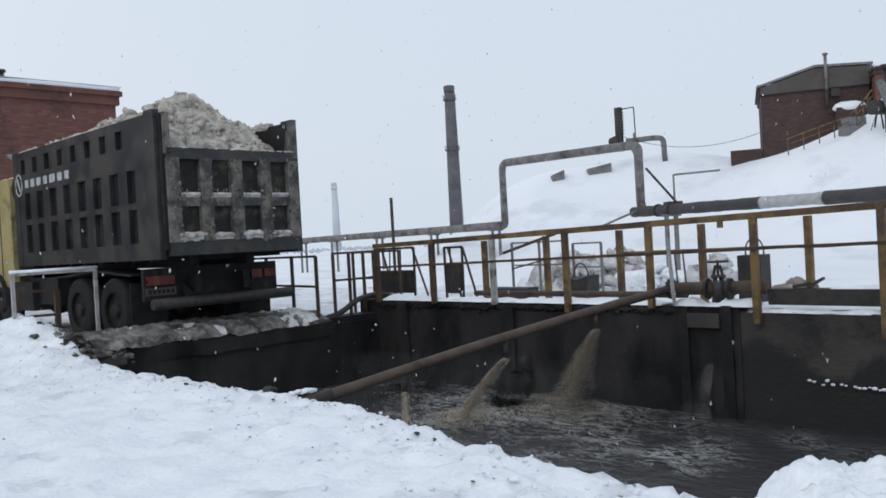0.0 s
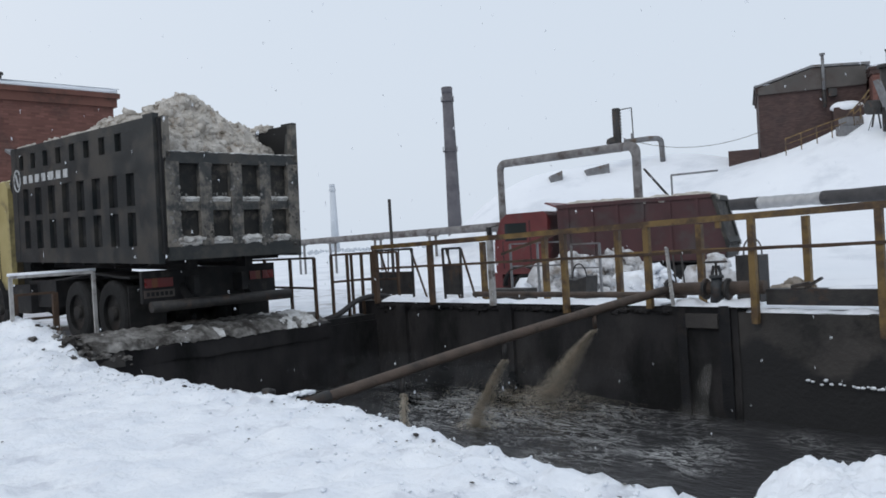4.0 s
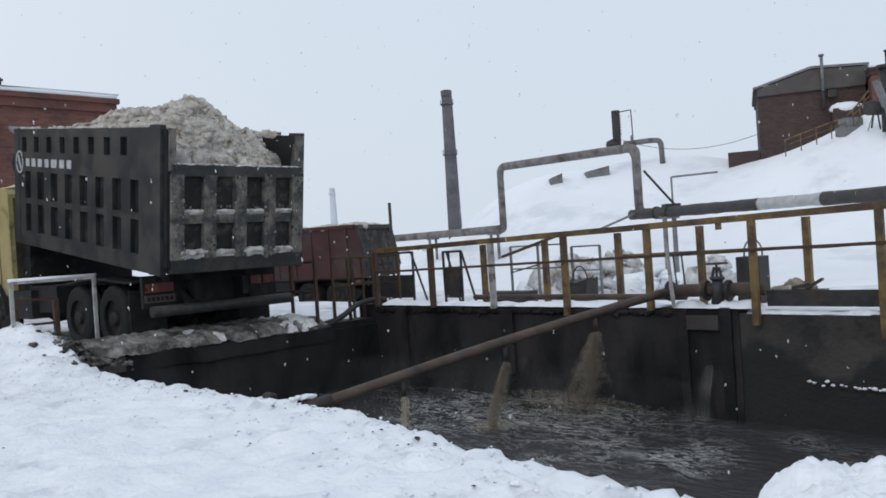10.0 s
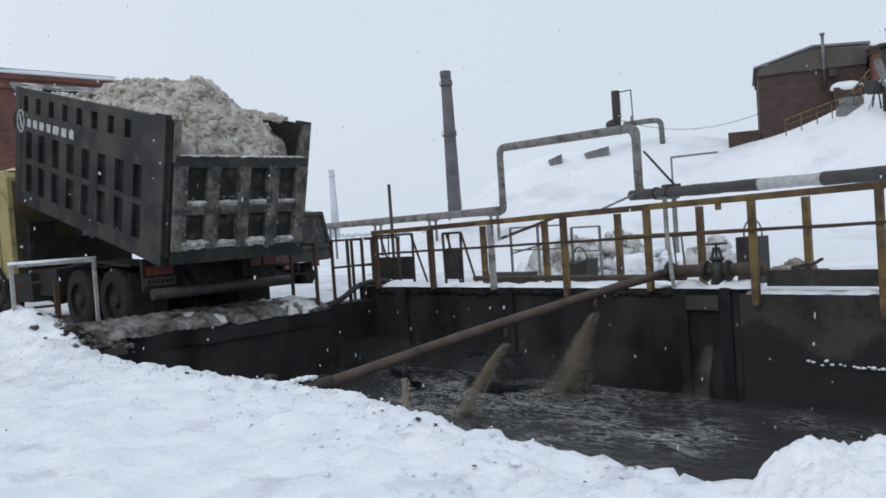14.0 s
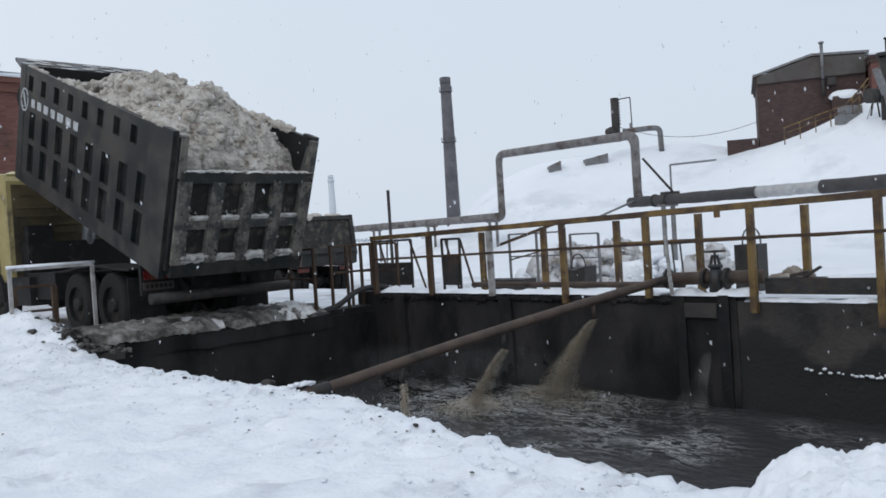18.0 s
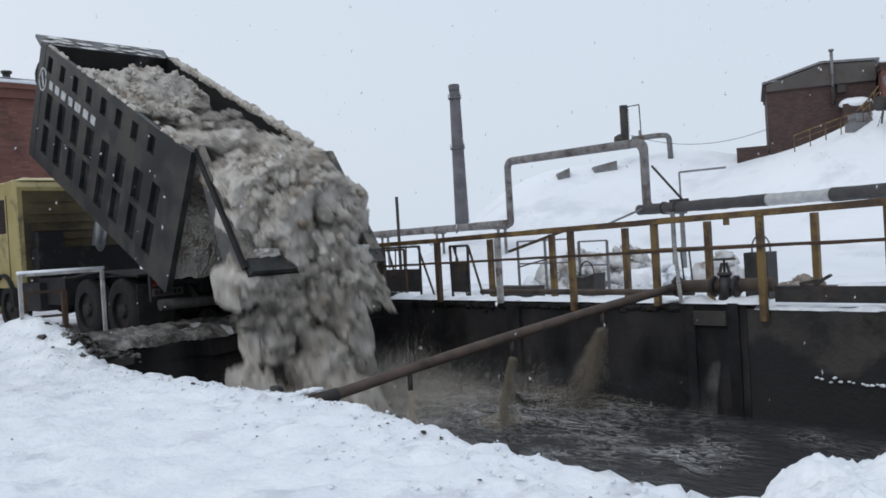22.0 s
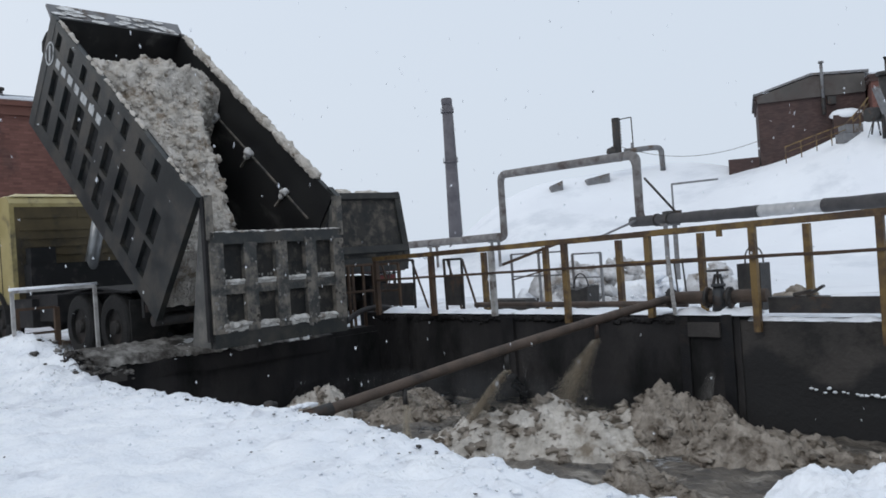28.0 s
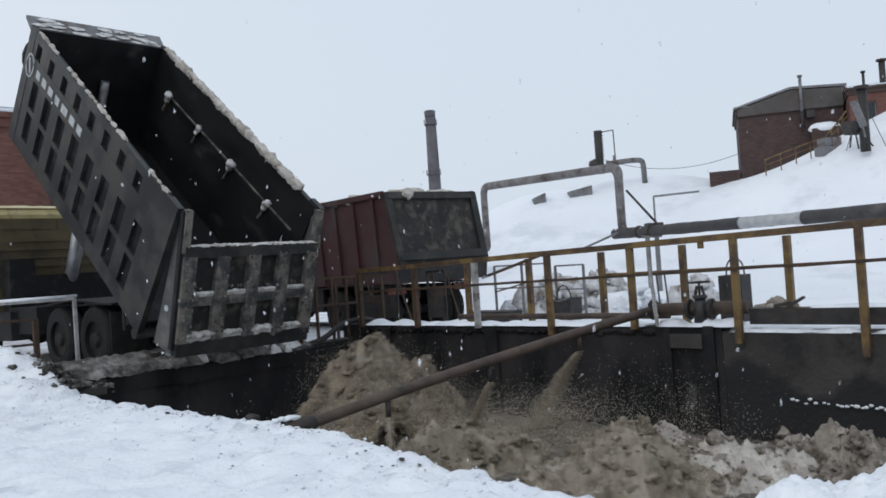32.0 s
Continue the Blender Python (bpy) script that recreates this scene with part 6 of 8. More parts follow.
# steel channel along the dry wall, with snow and scraps on it
bm = bmesh.new()
add_box(bm, 7.28, 16.2, 0.10, 0.12, 0.41, 0.60)
add_box(bm, 7.28, 16.2, 0.12, 0.32, 0.585, 0.60)
add_box(bm, 7.28, 16.2, 0.12, 0.30, 0.41, 0.425)
solo("steel_channel", bm, DARK_IRON, "long dark steel channel lying on the pit wall", "beam", PIT)
bm = bmesh.new()
add_bar(bm, (7.55, 0.2, 0.62), (7.75, 0.25, 0.66), 0.12, 0.04)
add_bar(bm, (7.72, 0.2, 0.61), (7.90, 0.22, 0.72), 0.1, 0.03)
solo("scrap_steel", bm, DARK_IRON, "bent dark scrap lying on the channel", "scrap", PIT)
snow_strip("snow_ridge", "thin snow lying on the steel channel", [(8.0 + 0.1 * i, 0.21, 0.598) for i in range(40)], 0.16, 0.035, 12.0)

# hose hung over the pit corner
bm = bmesh.new()
add_hose(bm, bend([(-0.35, -1.0, 0.12), (-0.15, -0.7, 0.22), (-0.1, -0.35, 0.46), (0.0, 0.1, 0.50), (0.1, 0.4, 0.40)], 0.25), 0.05, 10)
solo("rubber_hose", bm, TARRED, "thick dark hose hung over the pit corner", "hose", PIT)

# snow caught on the dry wall
ledge = [((7.78 + 1.5 * i / 30 + 0.02 * bump_at(i, 0, 1.3, 2), -0.02, -0.44 - 0.05 * min(1, i / 12) + 0.05 * bump_at(i, 3, 1.1, 2)), 0.014 + 0.026 * abs(bump_at(i, 7, 0.9, 4)), (1.5, 0.8, 0.9), 1, 0.4) for i in range(30) if bump_at(i, 5, 0.8, 9) > -0.25]
tagged(new("wall_snow", lumps_mesh("wall_snow", ledge, SNOW)), "small white snow crumbs stuck to the rough wall", "snow").matrix_basis = PIT

# ---- snow piles behind the walkway ----
def snow_pile(x, y, z, rx, ry, h, seed, label, m=PILE_SNOW, count=60):
    h, count = 0.85 * h, 3 * count
    rnd = random.Random(seed)
    l = [((0, 0, h * 0.2), 1.0, (rx * 0.7, ry * 0.7, h * 0.62), 3, 0.8)]
    for i in range(count):
        an, r = rnd.uniform(0, 6.283), rnd.random() ** 0.6
        l.append(((math.cos(an) * r * rx, math.sin(an) * r * ry, h * (1 - r ** 1.4) * 0.9), (0.03 + 0.15 * rnd.random() ** 2) * h ** 0.3, (1.1, 1.1, 0.8), 2, 0.7))
    ob = tagged(new("snow_pile", lumps_mesh("snow_pile", l, m)), label, "snow pile", "snow piles beside the haul road", "stuff")
    ob.matrix_basis = PIT @ pose(x, y, z)


snow_pile(-0.3, 8.2, -0.4, 1.5, 1.0, 1.75, 1, "large ploughed pile of greyish snow", PILE_SNOW, 80)
snow_pile(0.9, 7.8, -0.4, 1.2, 0.9, 1.2, 5, "ploughed pile of grey snow", SNOW, 50)
snow_pile(-0.05, 6.0, -0.2, 1.35, 0.8, 1.45, 2, "ploughed pile of dirty snow beside the road")
snow_pile(-1.05, 6.1, -0.2, 0.8, 0.6, 0.9, 6, "low pile of grey snow", SNOW, 40)
snow_pile(4.01, 5.0, -0.1, 0.7, 0.5, 1.15, 3, "small pile of brown snow", PILE_SNOW)
snow_pile(5.91, 4.2, 0.0, 0.55, 0.4, 0.52, 7, "small low pile of dirty brown snow", SLUSH, 60)

# clods and dirt on the near bank
rnd = random.Random(17)
bank = []
for i in range(1000):
    x = rnd.uniform(-2.5, 9.6)
    y = edge_line(x) - abs(rnd.gauss(0, 0.55)) - 0.02
    if y < -11:
        continue
    bank.append(((x, y, ground_height(x, y) + 0.004), rnd.uniform(0.004, 0.017) * (2.0 if rnd.random() < 0.05 else 1), (1.2, 1.1, 0.7), 2, 0.6))
tagged(new("snow_crumbs", lumps_mesh("snow_crumbs", bank, SNOW)), "loose white snow crumbs along the bank edge", "snow", kind="stuff").matrix_basis = PIT
dirt = []
for i in range(420):
    x = rnd.uniform(-1.8, 10)
    y = edge_line(x) - 0.03 - (abs(rnd.gauss(0, 0.20)) if i % 14 else rnd.random() ** 2 * 2.6)
    if i % 14 and bump_at(x, y, 1.6, 19) < 0.05:
        continue
    dirt.append(((x, y, ground_height(x, y) + 0.003), rnd.uniform(0.003, 0.012), (1.5, 1.2, 0.5), 1, 0.5))
tagged(new("bank_dirt", lumps_mesh("bank_dirt", dirt, KERB_CRUST)), "brown dirt crumbs scattered over the snow bank", "dirt", kind="stuff").matrix_basis = PIT
rubble = []
for i in range(170):
    x, y = rnd.gauss(-0.35, 0.5), rnd.gauss(-5.1, 0.28)
    rubble.append(((x, y, ground_height(x, y) + 0.01), rnd.uniform(0.012, 0.075) * (0.4 + 0.6 * rnd.random()), (1.3, 1.1, 0.7), 2, 0.8))
tagged(new("ice_rubble", lumps_mesh("ice_rubble", rubble, KERB_CRUST)), "broken grey ice and earth between bank and kerb", "ice rubble", kind="stuff").matrix_basis = PIT
for x, y, r in ((4.63, -5.22, 0.06), (3.62, -5.6, 0.022), (7.35, -5.72, 0.018)):
    o = tagged(new("dirt_clod", lumps_mesh("dirt_clod", [((0, 0, 0), r, (1.3, 1, 0.8), 2, 0.5)], DARK_IRON)), "dark frozen dirt clod in the snow", "clod")
    o.matrix_basis = PIT @ pose(x, y, ground_height(x, y) + 0.02)
# snow stuck to the lower end of the inlet pipe
o = tagged(new("pipe_snow", lumps_mesh("pipe_snow", [((-0.008 * i, -0.045 * i, 0.05 + 0.006 * (i % 2)), 0.042, (1, 1.2, 0.6), 2, 0.5) for i in range(5)], SNOW)), "snow cap on the lower pipe end", "snow")
o.matrix_basis = PIT @ pose(5.2, -5.12, 0.0)

# ---- small things on the hill ----
bm = bmesh.new()
add_tube(bm, (0, 0, 0), (0, 0, 3.6), 0.28, 14)
add_tube(bm, (0, 0, 3.6), (0, 0, 3.8), 0.42, 14)
for i in range(3):
    an = 2.1 * i
    add_tube(bm, (0, 0, 3.2), (1.2 * math.cos(an), 1.2 * math.sin(an), 0.2), 0.02, 5)
solo("steel_stack", bm, DARK_IRON, "black steel stack on the hill beside the boiler house", "stack", pose(25.85, 47.5, 6.2))
bm = bmesh.new()
add_tube(bm, (-0.45, 0, 0.9), (0.45, 0.2, 0.9), 0.42, 16)
for x, y in ((-0.4, -0.4), (0.5, -0.3), (0.4, 0.5)):
    add_bar(bm, (x * 0.5, y * 0.5, 0.8), (x * 1.6, y * 1.6, -0.3), 0.08, 0.08)
solo("steel_drum", bm, DARK_IRON, "dark steel drum on splayed legs in the snow", "drum", pose(25.4, 47.8, 6.75))
for x, z, w, h in ((23.85, 5.5, 0.6, 0.6), (24.0, 6.12, 0.55, 0.5)):
    bm = bmesh.new()
    add_box(bm, -w, w, -0.4, 0.4, 0, h)
    soft(bm, 0.06, 2)
    solo("concrete_box", bm, GREY_STEEL, "weathered grey box half buried on the hill", "box", pose(x * 1.05, 50.4, on_ground(25.0, 50.0) - 0.2 + (z - 5.5), 0, 0, 8))
bm = bmesh.new()
add_bar(bm, (0, 0, 0), (-0.5, 0, 1.5), 0.7, 0.08)
add_bar(bm, (0.1, 0.1, -0.6), (-0.1, 0.1, 0.5), 0.08, 0.08)
solo("tilted_panel", bm, GREY_STEEL, "tilted grey steel panel on the hill", "panel", pose(25.3, 46.5, 7.5))


# ---- far scrub on the plain ----
rnd = random.Random(5)
scrub = []
for i in range(500):
    x, y = rnd.uniform(-150, 10), rnd.uniform(330, 420)
    scrub.append(((x, y, -0.3 + rnd.random() * 2.0 * (0.4 + 0.6 * abs(bump_at(x, 0, 0.05, 4)))), rnd.uniform(0.3, 0.8), (1, 1, 1.2), 1, 0.6))
tagged(new("far_scrub", lumps_mesh("far_scrub", scrub, HAZED_FAR)), "leafless scrub on the snowy horizon, coloured pale for haze", "scrub", kind="stuff")


# ---- the load in the grey truck's bed (in the bed's axes, u from the rear edge) ----
FLOOR = 0.125


def load_top(u, v):
    z = 2.08 + 0.60 * math.exp(-math.hypot((u - 1.05) / 0.72, (v - 0.1) / 0.75) ** 1.25) + 0.44 * math.exp(-((u - 2.9) / 1.15) ** 2 - ((v - 0.1) / 0.85) ** 2)
    z -= 0.08 * max(0.0, -v) + 0.05 * v * v
    z = min(z, 1.70 + 0.92 * u + 0.16 * min(v, 0.6))
    z -= 0.95 * smooth_step(4.0, 5.3, u)
    z += 0.06 * bump_at(u, v, 1.6, 61) + 0.22 * (crumble(u, v, 1.9, 62.0) - 0.35)
    if v < -0.7 and u < 1.6:
        z -= 0.16 * smooth_step(-0.7, -1.1, v) * (1 - smooth_step(0.8, 1.6, u))
    return z


def shear_top(u, v):
    """Surface of what stays frozen in the bed after the first slide."""
    full = load_top(u, v)
    edge = -0.14 - 0.25 * u + 0.15 * bump_at(u, 0, 1.2, 71) - 0.6 * smooth_step(3.3, 4.1, u)
    left = 1.15 + 0.22 * u + 0.08 * bump_at(u, v, 2.0, 72) + 0.2 * (crumble(u, v, 2.2, 73.0) - 0.3)
    z = FLOOR + (left - FLOOR) * smooth_step(edge - 0.12, edge + 0.45, v)
    z = z + (full - z) * smooth_step(3.4, 3.9, u)
    return min(full, z)


def load_piece(name, u0, u1, v0, v1, low, high, label, group):
    n = max(8, round((u1 - u0) / 0.042))
    m = max(6, round((v1 - v0) / 0.042))
    co, fa = [], []

    def put(u, v, w):
        p = Vector((u, v, w))
        j = noise.noise_vector(p * 2.1) * 0.07 + noise.noise_vector(p * 5.3) * 0.055 + noise.noise_vector(p * 11.0) * 0.03
        if abs(v) > 1.12 or u < 0.02:
            j = j * 0.1
        q = p + j
        q.y = max(-1.145, min(1.145, q.y))
        q.z = max(FLOOR + 0.005, q.z)
        q.x = min(5.58, max(0.0, q.x))
        return (q.x - HINGE_X, q.y, q.z + 0.038)

    def sheet(fn, flip):
        base = len(co)
        for i in range(n + 1):
            for j in range(m + 1):
                u, v = u0 + (u1 - u0) * i / n, v0 + (v1 - v0) * j / m
                co.append(put(u, v, fn(u, v)))
        for i in range(n):
            for j in range(m):
                q = [base + i * (m + 1) + j, base + (i + 1) * (m + 1) + j, base + (i + 1) * (m + 1) + j + 1, base + i * (m + 1) + j + 1]
                fa.append(q[::-1] if flip else q)

    sheet(high, False)
    sheet(low, True)
    k = 8
    loop = [(u0 + (u1 - u0) * i / n, v0) for i in range(n)] + [(u1, v0 + (v1 - v0) * j / m) for j in range(m)] + [(u1 - (u1 - u0) * i / n, v1) for i in range(n)] + [(u0, v1 - (v1 - v0) * j / m) for j in range(m)]
    base = len(co)
    for u, v in loop:
        a, b = low(u, v), high(u, v)
        for s in range(k + 1):
            co.append(put(u, v, a + (b - a) * s / k))
    c = len(loop)
    for i in range(c):
        for s in range(k):
            fa.append([base + i * (k + 1) + s, base + ((i + 1) % c) * (k + 1) + s, base + ((i + 1) % c) * (k + 1) + s + 1, base + i * (k + 1) + s + 1])
    # loose crumbs on every open face
    rnd = random.Random(round(100 * (u0 + 3 * v0)) + len(group))
    spots = []
    for i in range(round(170 * (u1 - u0) * (v1 - v0))):
        u, v = rnd.uniform(u0 + 0.05, u1 - 0.05), rnd.uniform(v0 + 0.04, v1 - 0.04)
        if high(u, v) - low(u, v) > 0.15 and abs(v) < 1.03:
            spots.append((put(u, v, high(u, v) - 0.01), 1.0))
    for i in range(46):
        u, v = loop[rnd.randrange(len(loop))]
        a, b = low(u, v), high(u, v)
        if b - a > 0.2 and abs(v) < 1.0 and u > 0.08:
            spots.append((put(u, v, a + (b - a) * rnd.random()), 1.6))
    for i, (c, f) in enumerate(spots):
        c, r, k = Vector(c), rnd.uniform(0.018, 0.055) * (1.7 if rnd.random() < 0.1 else 1) * f, len(co)
        vs, fs = ICO[2 if r > 0.045 else 1]
        o = Vector((i * 1.3, i * 0.7, i * 0.9))
        for w in vs:
            co.append(c + w * r * (1 + 0.7 * noise.noise(w * 1.6 + o) - 0.5 * abs(noise.noise(w * 2.8 + o))))
        fa += [[k + q for q in f] for f in fs]
    me = bpy.data.meshes.new(name)
    me.from_pydata(co, [], fa)
    me.materials.append(SNOW_DIRTY)
    me.polygons.foreach_set("use_smooth", [True] * len(fa))
    return tagged(new(name, me), label, "snow", group, "stuff")


floor_fn = lambda u, v: FLOOR


def cut_load(us, vs, low, high, label, group):
    """The load cut into blocks, two layers deep."""
    out = []
    for u0, u1 in zip(us, us[1:]):
        for v0, v1 in zip(vs, vs[1:]):
            u, v = (u0 + u1) / 2, (v0 + v1) / 2
            deep = high(u, v) - low(u, v)
            if max(deep, high(u, v0) - low(u, v0), high(u, v1) - low(u, v1)) < 0.08:
                continue
            for f0, f1 in ((0.0, 0.5), (0.5, 1.0)) if deep > 0.5 else ((0.0, 1.0),):
                lo = lambda a, b, f=f0: low(a, b) + (high(a, b) - low(a, b)) * f
                hi = lambda a, b, f=f1: low(a, b) + (high(a, b) - low(a, b)) * f
                out.append((u, v, low(u, v) + deep * (f0 + f1) / 2, load_piece("snow_block", u0, u1, v0, v1, lo, hi, label, group)))
    return out


LOAD_A = cut_load((0.02, 0.5, 1.0, 1.5, 2.05, 2.6, 3.2, 3.95), (-1.145, -0.7, -0.25, 0.2, 0.68, 1.145), shear_top, load_top, "block of dirty packed snow heaped in the truck bed", "load that slides first")
LOAD_B = cut_load((0.02, 0.6, 1.2, 1.9, 2.6, 3.3, 4.0, 4.8, 5.58), (-1.145, -0.4, 0.1, 0.6, 1.145), floor_fn, shear_top, "block of dirty frozen snow stuck in the truck bed", "load that slides last")

CLOD_MESH = [lumps_mesh("clod", [((0, 0, 0), 1.0, (1.15, 1, 0.85), 3, 0.9), ((0.55, 0.2 - 0.2 * k, -0.1), 0.6, (1, 1, 0.9), 2, 0.9), ((-0.4, -0.4 + 0.3 * k, 0.2), 0.55, (1, 1, 0.9), 2, 0.9)], SNOW_DIRTY) for k in range(3)]


def clod(size, k, group):
    ob = tagged(new("snow_clod", CLOD_MESH[k % 3]), "rough clod of dirty snow tumbling from the bed", "snow clod", group)
    ob.scale = (size, size, size)
    return ob


def near_mound():
    """A shovelled heap of fresh snow on the bank, smooth with a few broken hollows."""
    n, rows = 110, []
    bm = bmesh.new()
    for i in range(n + 1):
        rows.append([])
        for j in range(n + 1):
            a, b = 2 * i / n - 1, 2 * j / n - 1
            x, y = 0.98 * a, 0.66 * b
            r = math.hypot(a, b) / (1 + 0.10 * bump_at(a, b, 1.7, 91))
            z = 0.47 * max(0.0, 1 - r ** 2.4) ** 0.62 - 0.36 * smooth_step(0.92, 1.3, r)
            z += (0.07 * bump_at(x, y, 3.2, 92) + 0.11 * (crumble(x, y, 3.6, 93.0) - 0.3) + 0.02 * bump_at(x, y, 11, 94) + 0.05 * (crumble(x, y, 9.0, 95.0) - 0.3) + 0.012 * bump_at(x, y, 24, 96)) * (1 - smooth_step(0.9, 1.1, r))
            z -= 0.06 * math.exp(-((x + 0.28) / 0.13) ** 2 - ((y + 0.30) / 0.14) ** 2)
            rows[-1].append(bm.verts.new((x, y, z)))
    for p, q in zip(rows, rows[1:]):
        for j in range(n):
            c = p[j].co
            if math.hypot(c.x / 0.98, c.y / 0.66) < 1.14:
                bm.faces.new((p[j], q[j], q[j + 1], p[j + 1]))
    solo("snow_mound", bm, SNOW, "rounded heap of clean shovelled snow on the bank", "snow mound", PIT @ pose(10.90, -5.90, -0.07), smooth=True)


near_mound()


# ---- spray, slush and froth: rigid pieces that rise out of the water and sink again ----
def spray_cluster(seed, r, count, lo, hi, m, name, label, category, group):
    rnd = random.Random(seed)
    l = []
    for i in range(count):
        p = Vector((rnd.gauss(0, 1), rnd.gauss(0, 0.8), rnd.gauss(0, 0.75))) * r * 0.5
        l.append((p, lo + (hi - lo) * rnd.random() ** 2.5, (1.2, 1, 1), 1, 0.4))
    return tagged(new(name, lumps_mesh(name, l, m)), label, category, group, "stuff")


def slush_floe(seed, rx, ry, h, m, label, group, count=120, top=None):
    """A raft of slush: a crumbly heap, hollow below the water, with loose clods on it."""
    rnd = random.Random(seed)
    f = thing("slush_floe", label, "slush", None, group)
    n = 96
    co, fa = [], []
    hgt = {}
    for i in range(n + 1):
        for j in range(n + 1):
            a, b = 2.3 * i / n - 1.15, 2.3 * j / n - 1.15
            r = math.hypot(a, b) / (1 + 0.3 * bump_at(a, b, 1.3, seed))
            x, y = a * rx, b * ry
            z = h * (1 - min(r, 1.3) ** 1.8) * (0.8 + 0.5 * bump_at(x, y, 1.5, seed)) + (0.17 + 0.22 * h) * (crumble(x, y, 2.6, seed * 3.7) - 0.35) + 0.10 * (crumble(x, y, 7.0, seed * 1.9) - 0.35) - 0.05
            z = max(z - 0.9 * smooth_step(0.95, 1.3, r), -1.1)
            k = noise.noise_vector(Vector((x * 5, y * 5, seed))) * 0.03
            co.append((x + k.x, y + k.y, z))
            hgt[i, j] = z
    for i in range(n):
        for j in range(n):
            if max(hgt[i, j], hgt[i + 1, j], hgt[i, j + 1], hgt[i + 1, j + 1]) > -1.05:
                fa.append((i * (n + 1) + j, (i + 1) * (n + 1) + j, (i + 1) * (n + 1) + j + 1, i * (n + 1) + j + 1))
    me = bpy.data.meshes.new("raft")
    me.from_pydata(co, [], fa)
    me.materials.append(top or m)
    me.polygons.foreach_set("use_smooth", [True] * len(fa))
    new("raft", me).parent = f
    crumbs = []
    for i in range(3 * count):
        p = co[rnd.randrange(len(co))]
        if p[2] < -0.2:
            continue
        crumbs.append((Vector(p) + Vector((rnd.uniform(-0.02, 0.02), rnd.uniform(-0.02, 0.02), 0.0)), 0.014 + 0.075 * rnd.random() ** 3, (1.2, 1.1, 0.85), 2, 1.0))
    o = tagged(new("crumbs", lumps_mesh("crumbs", crumbs, m)), kind="stuff")
    o.parent = f
    return f


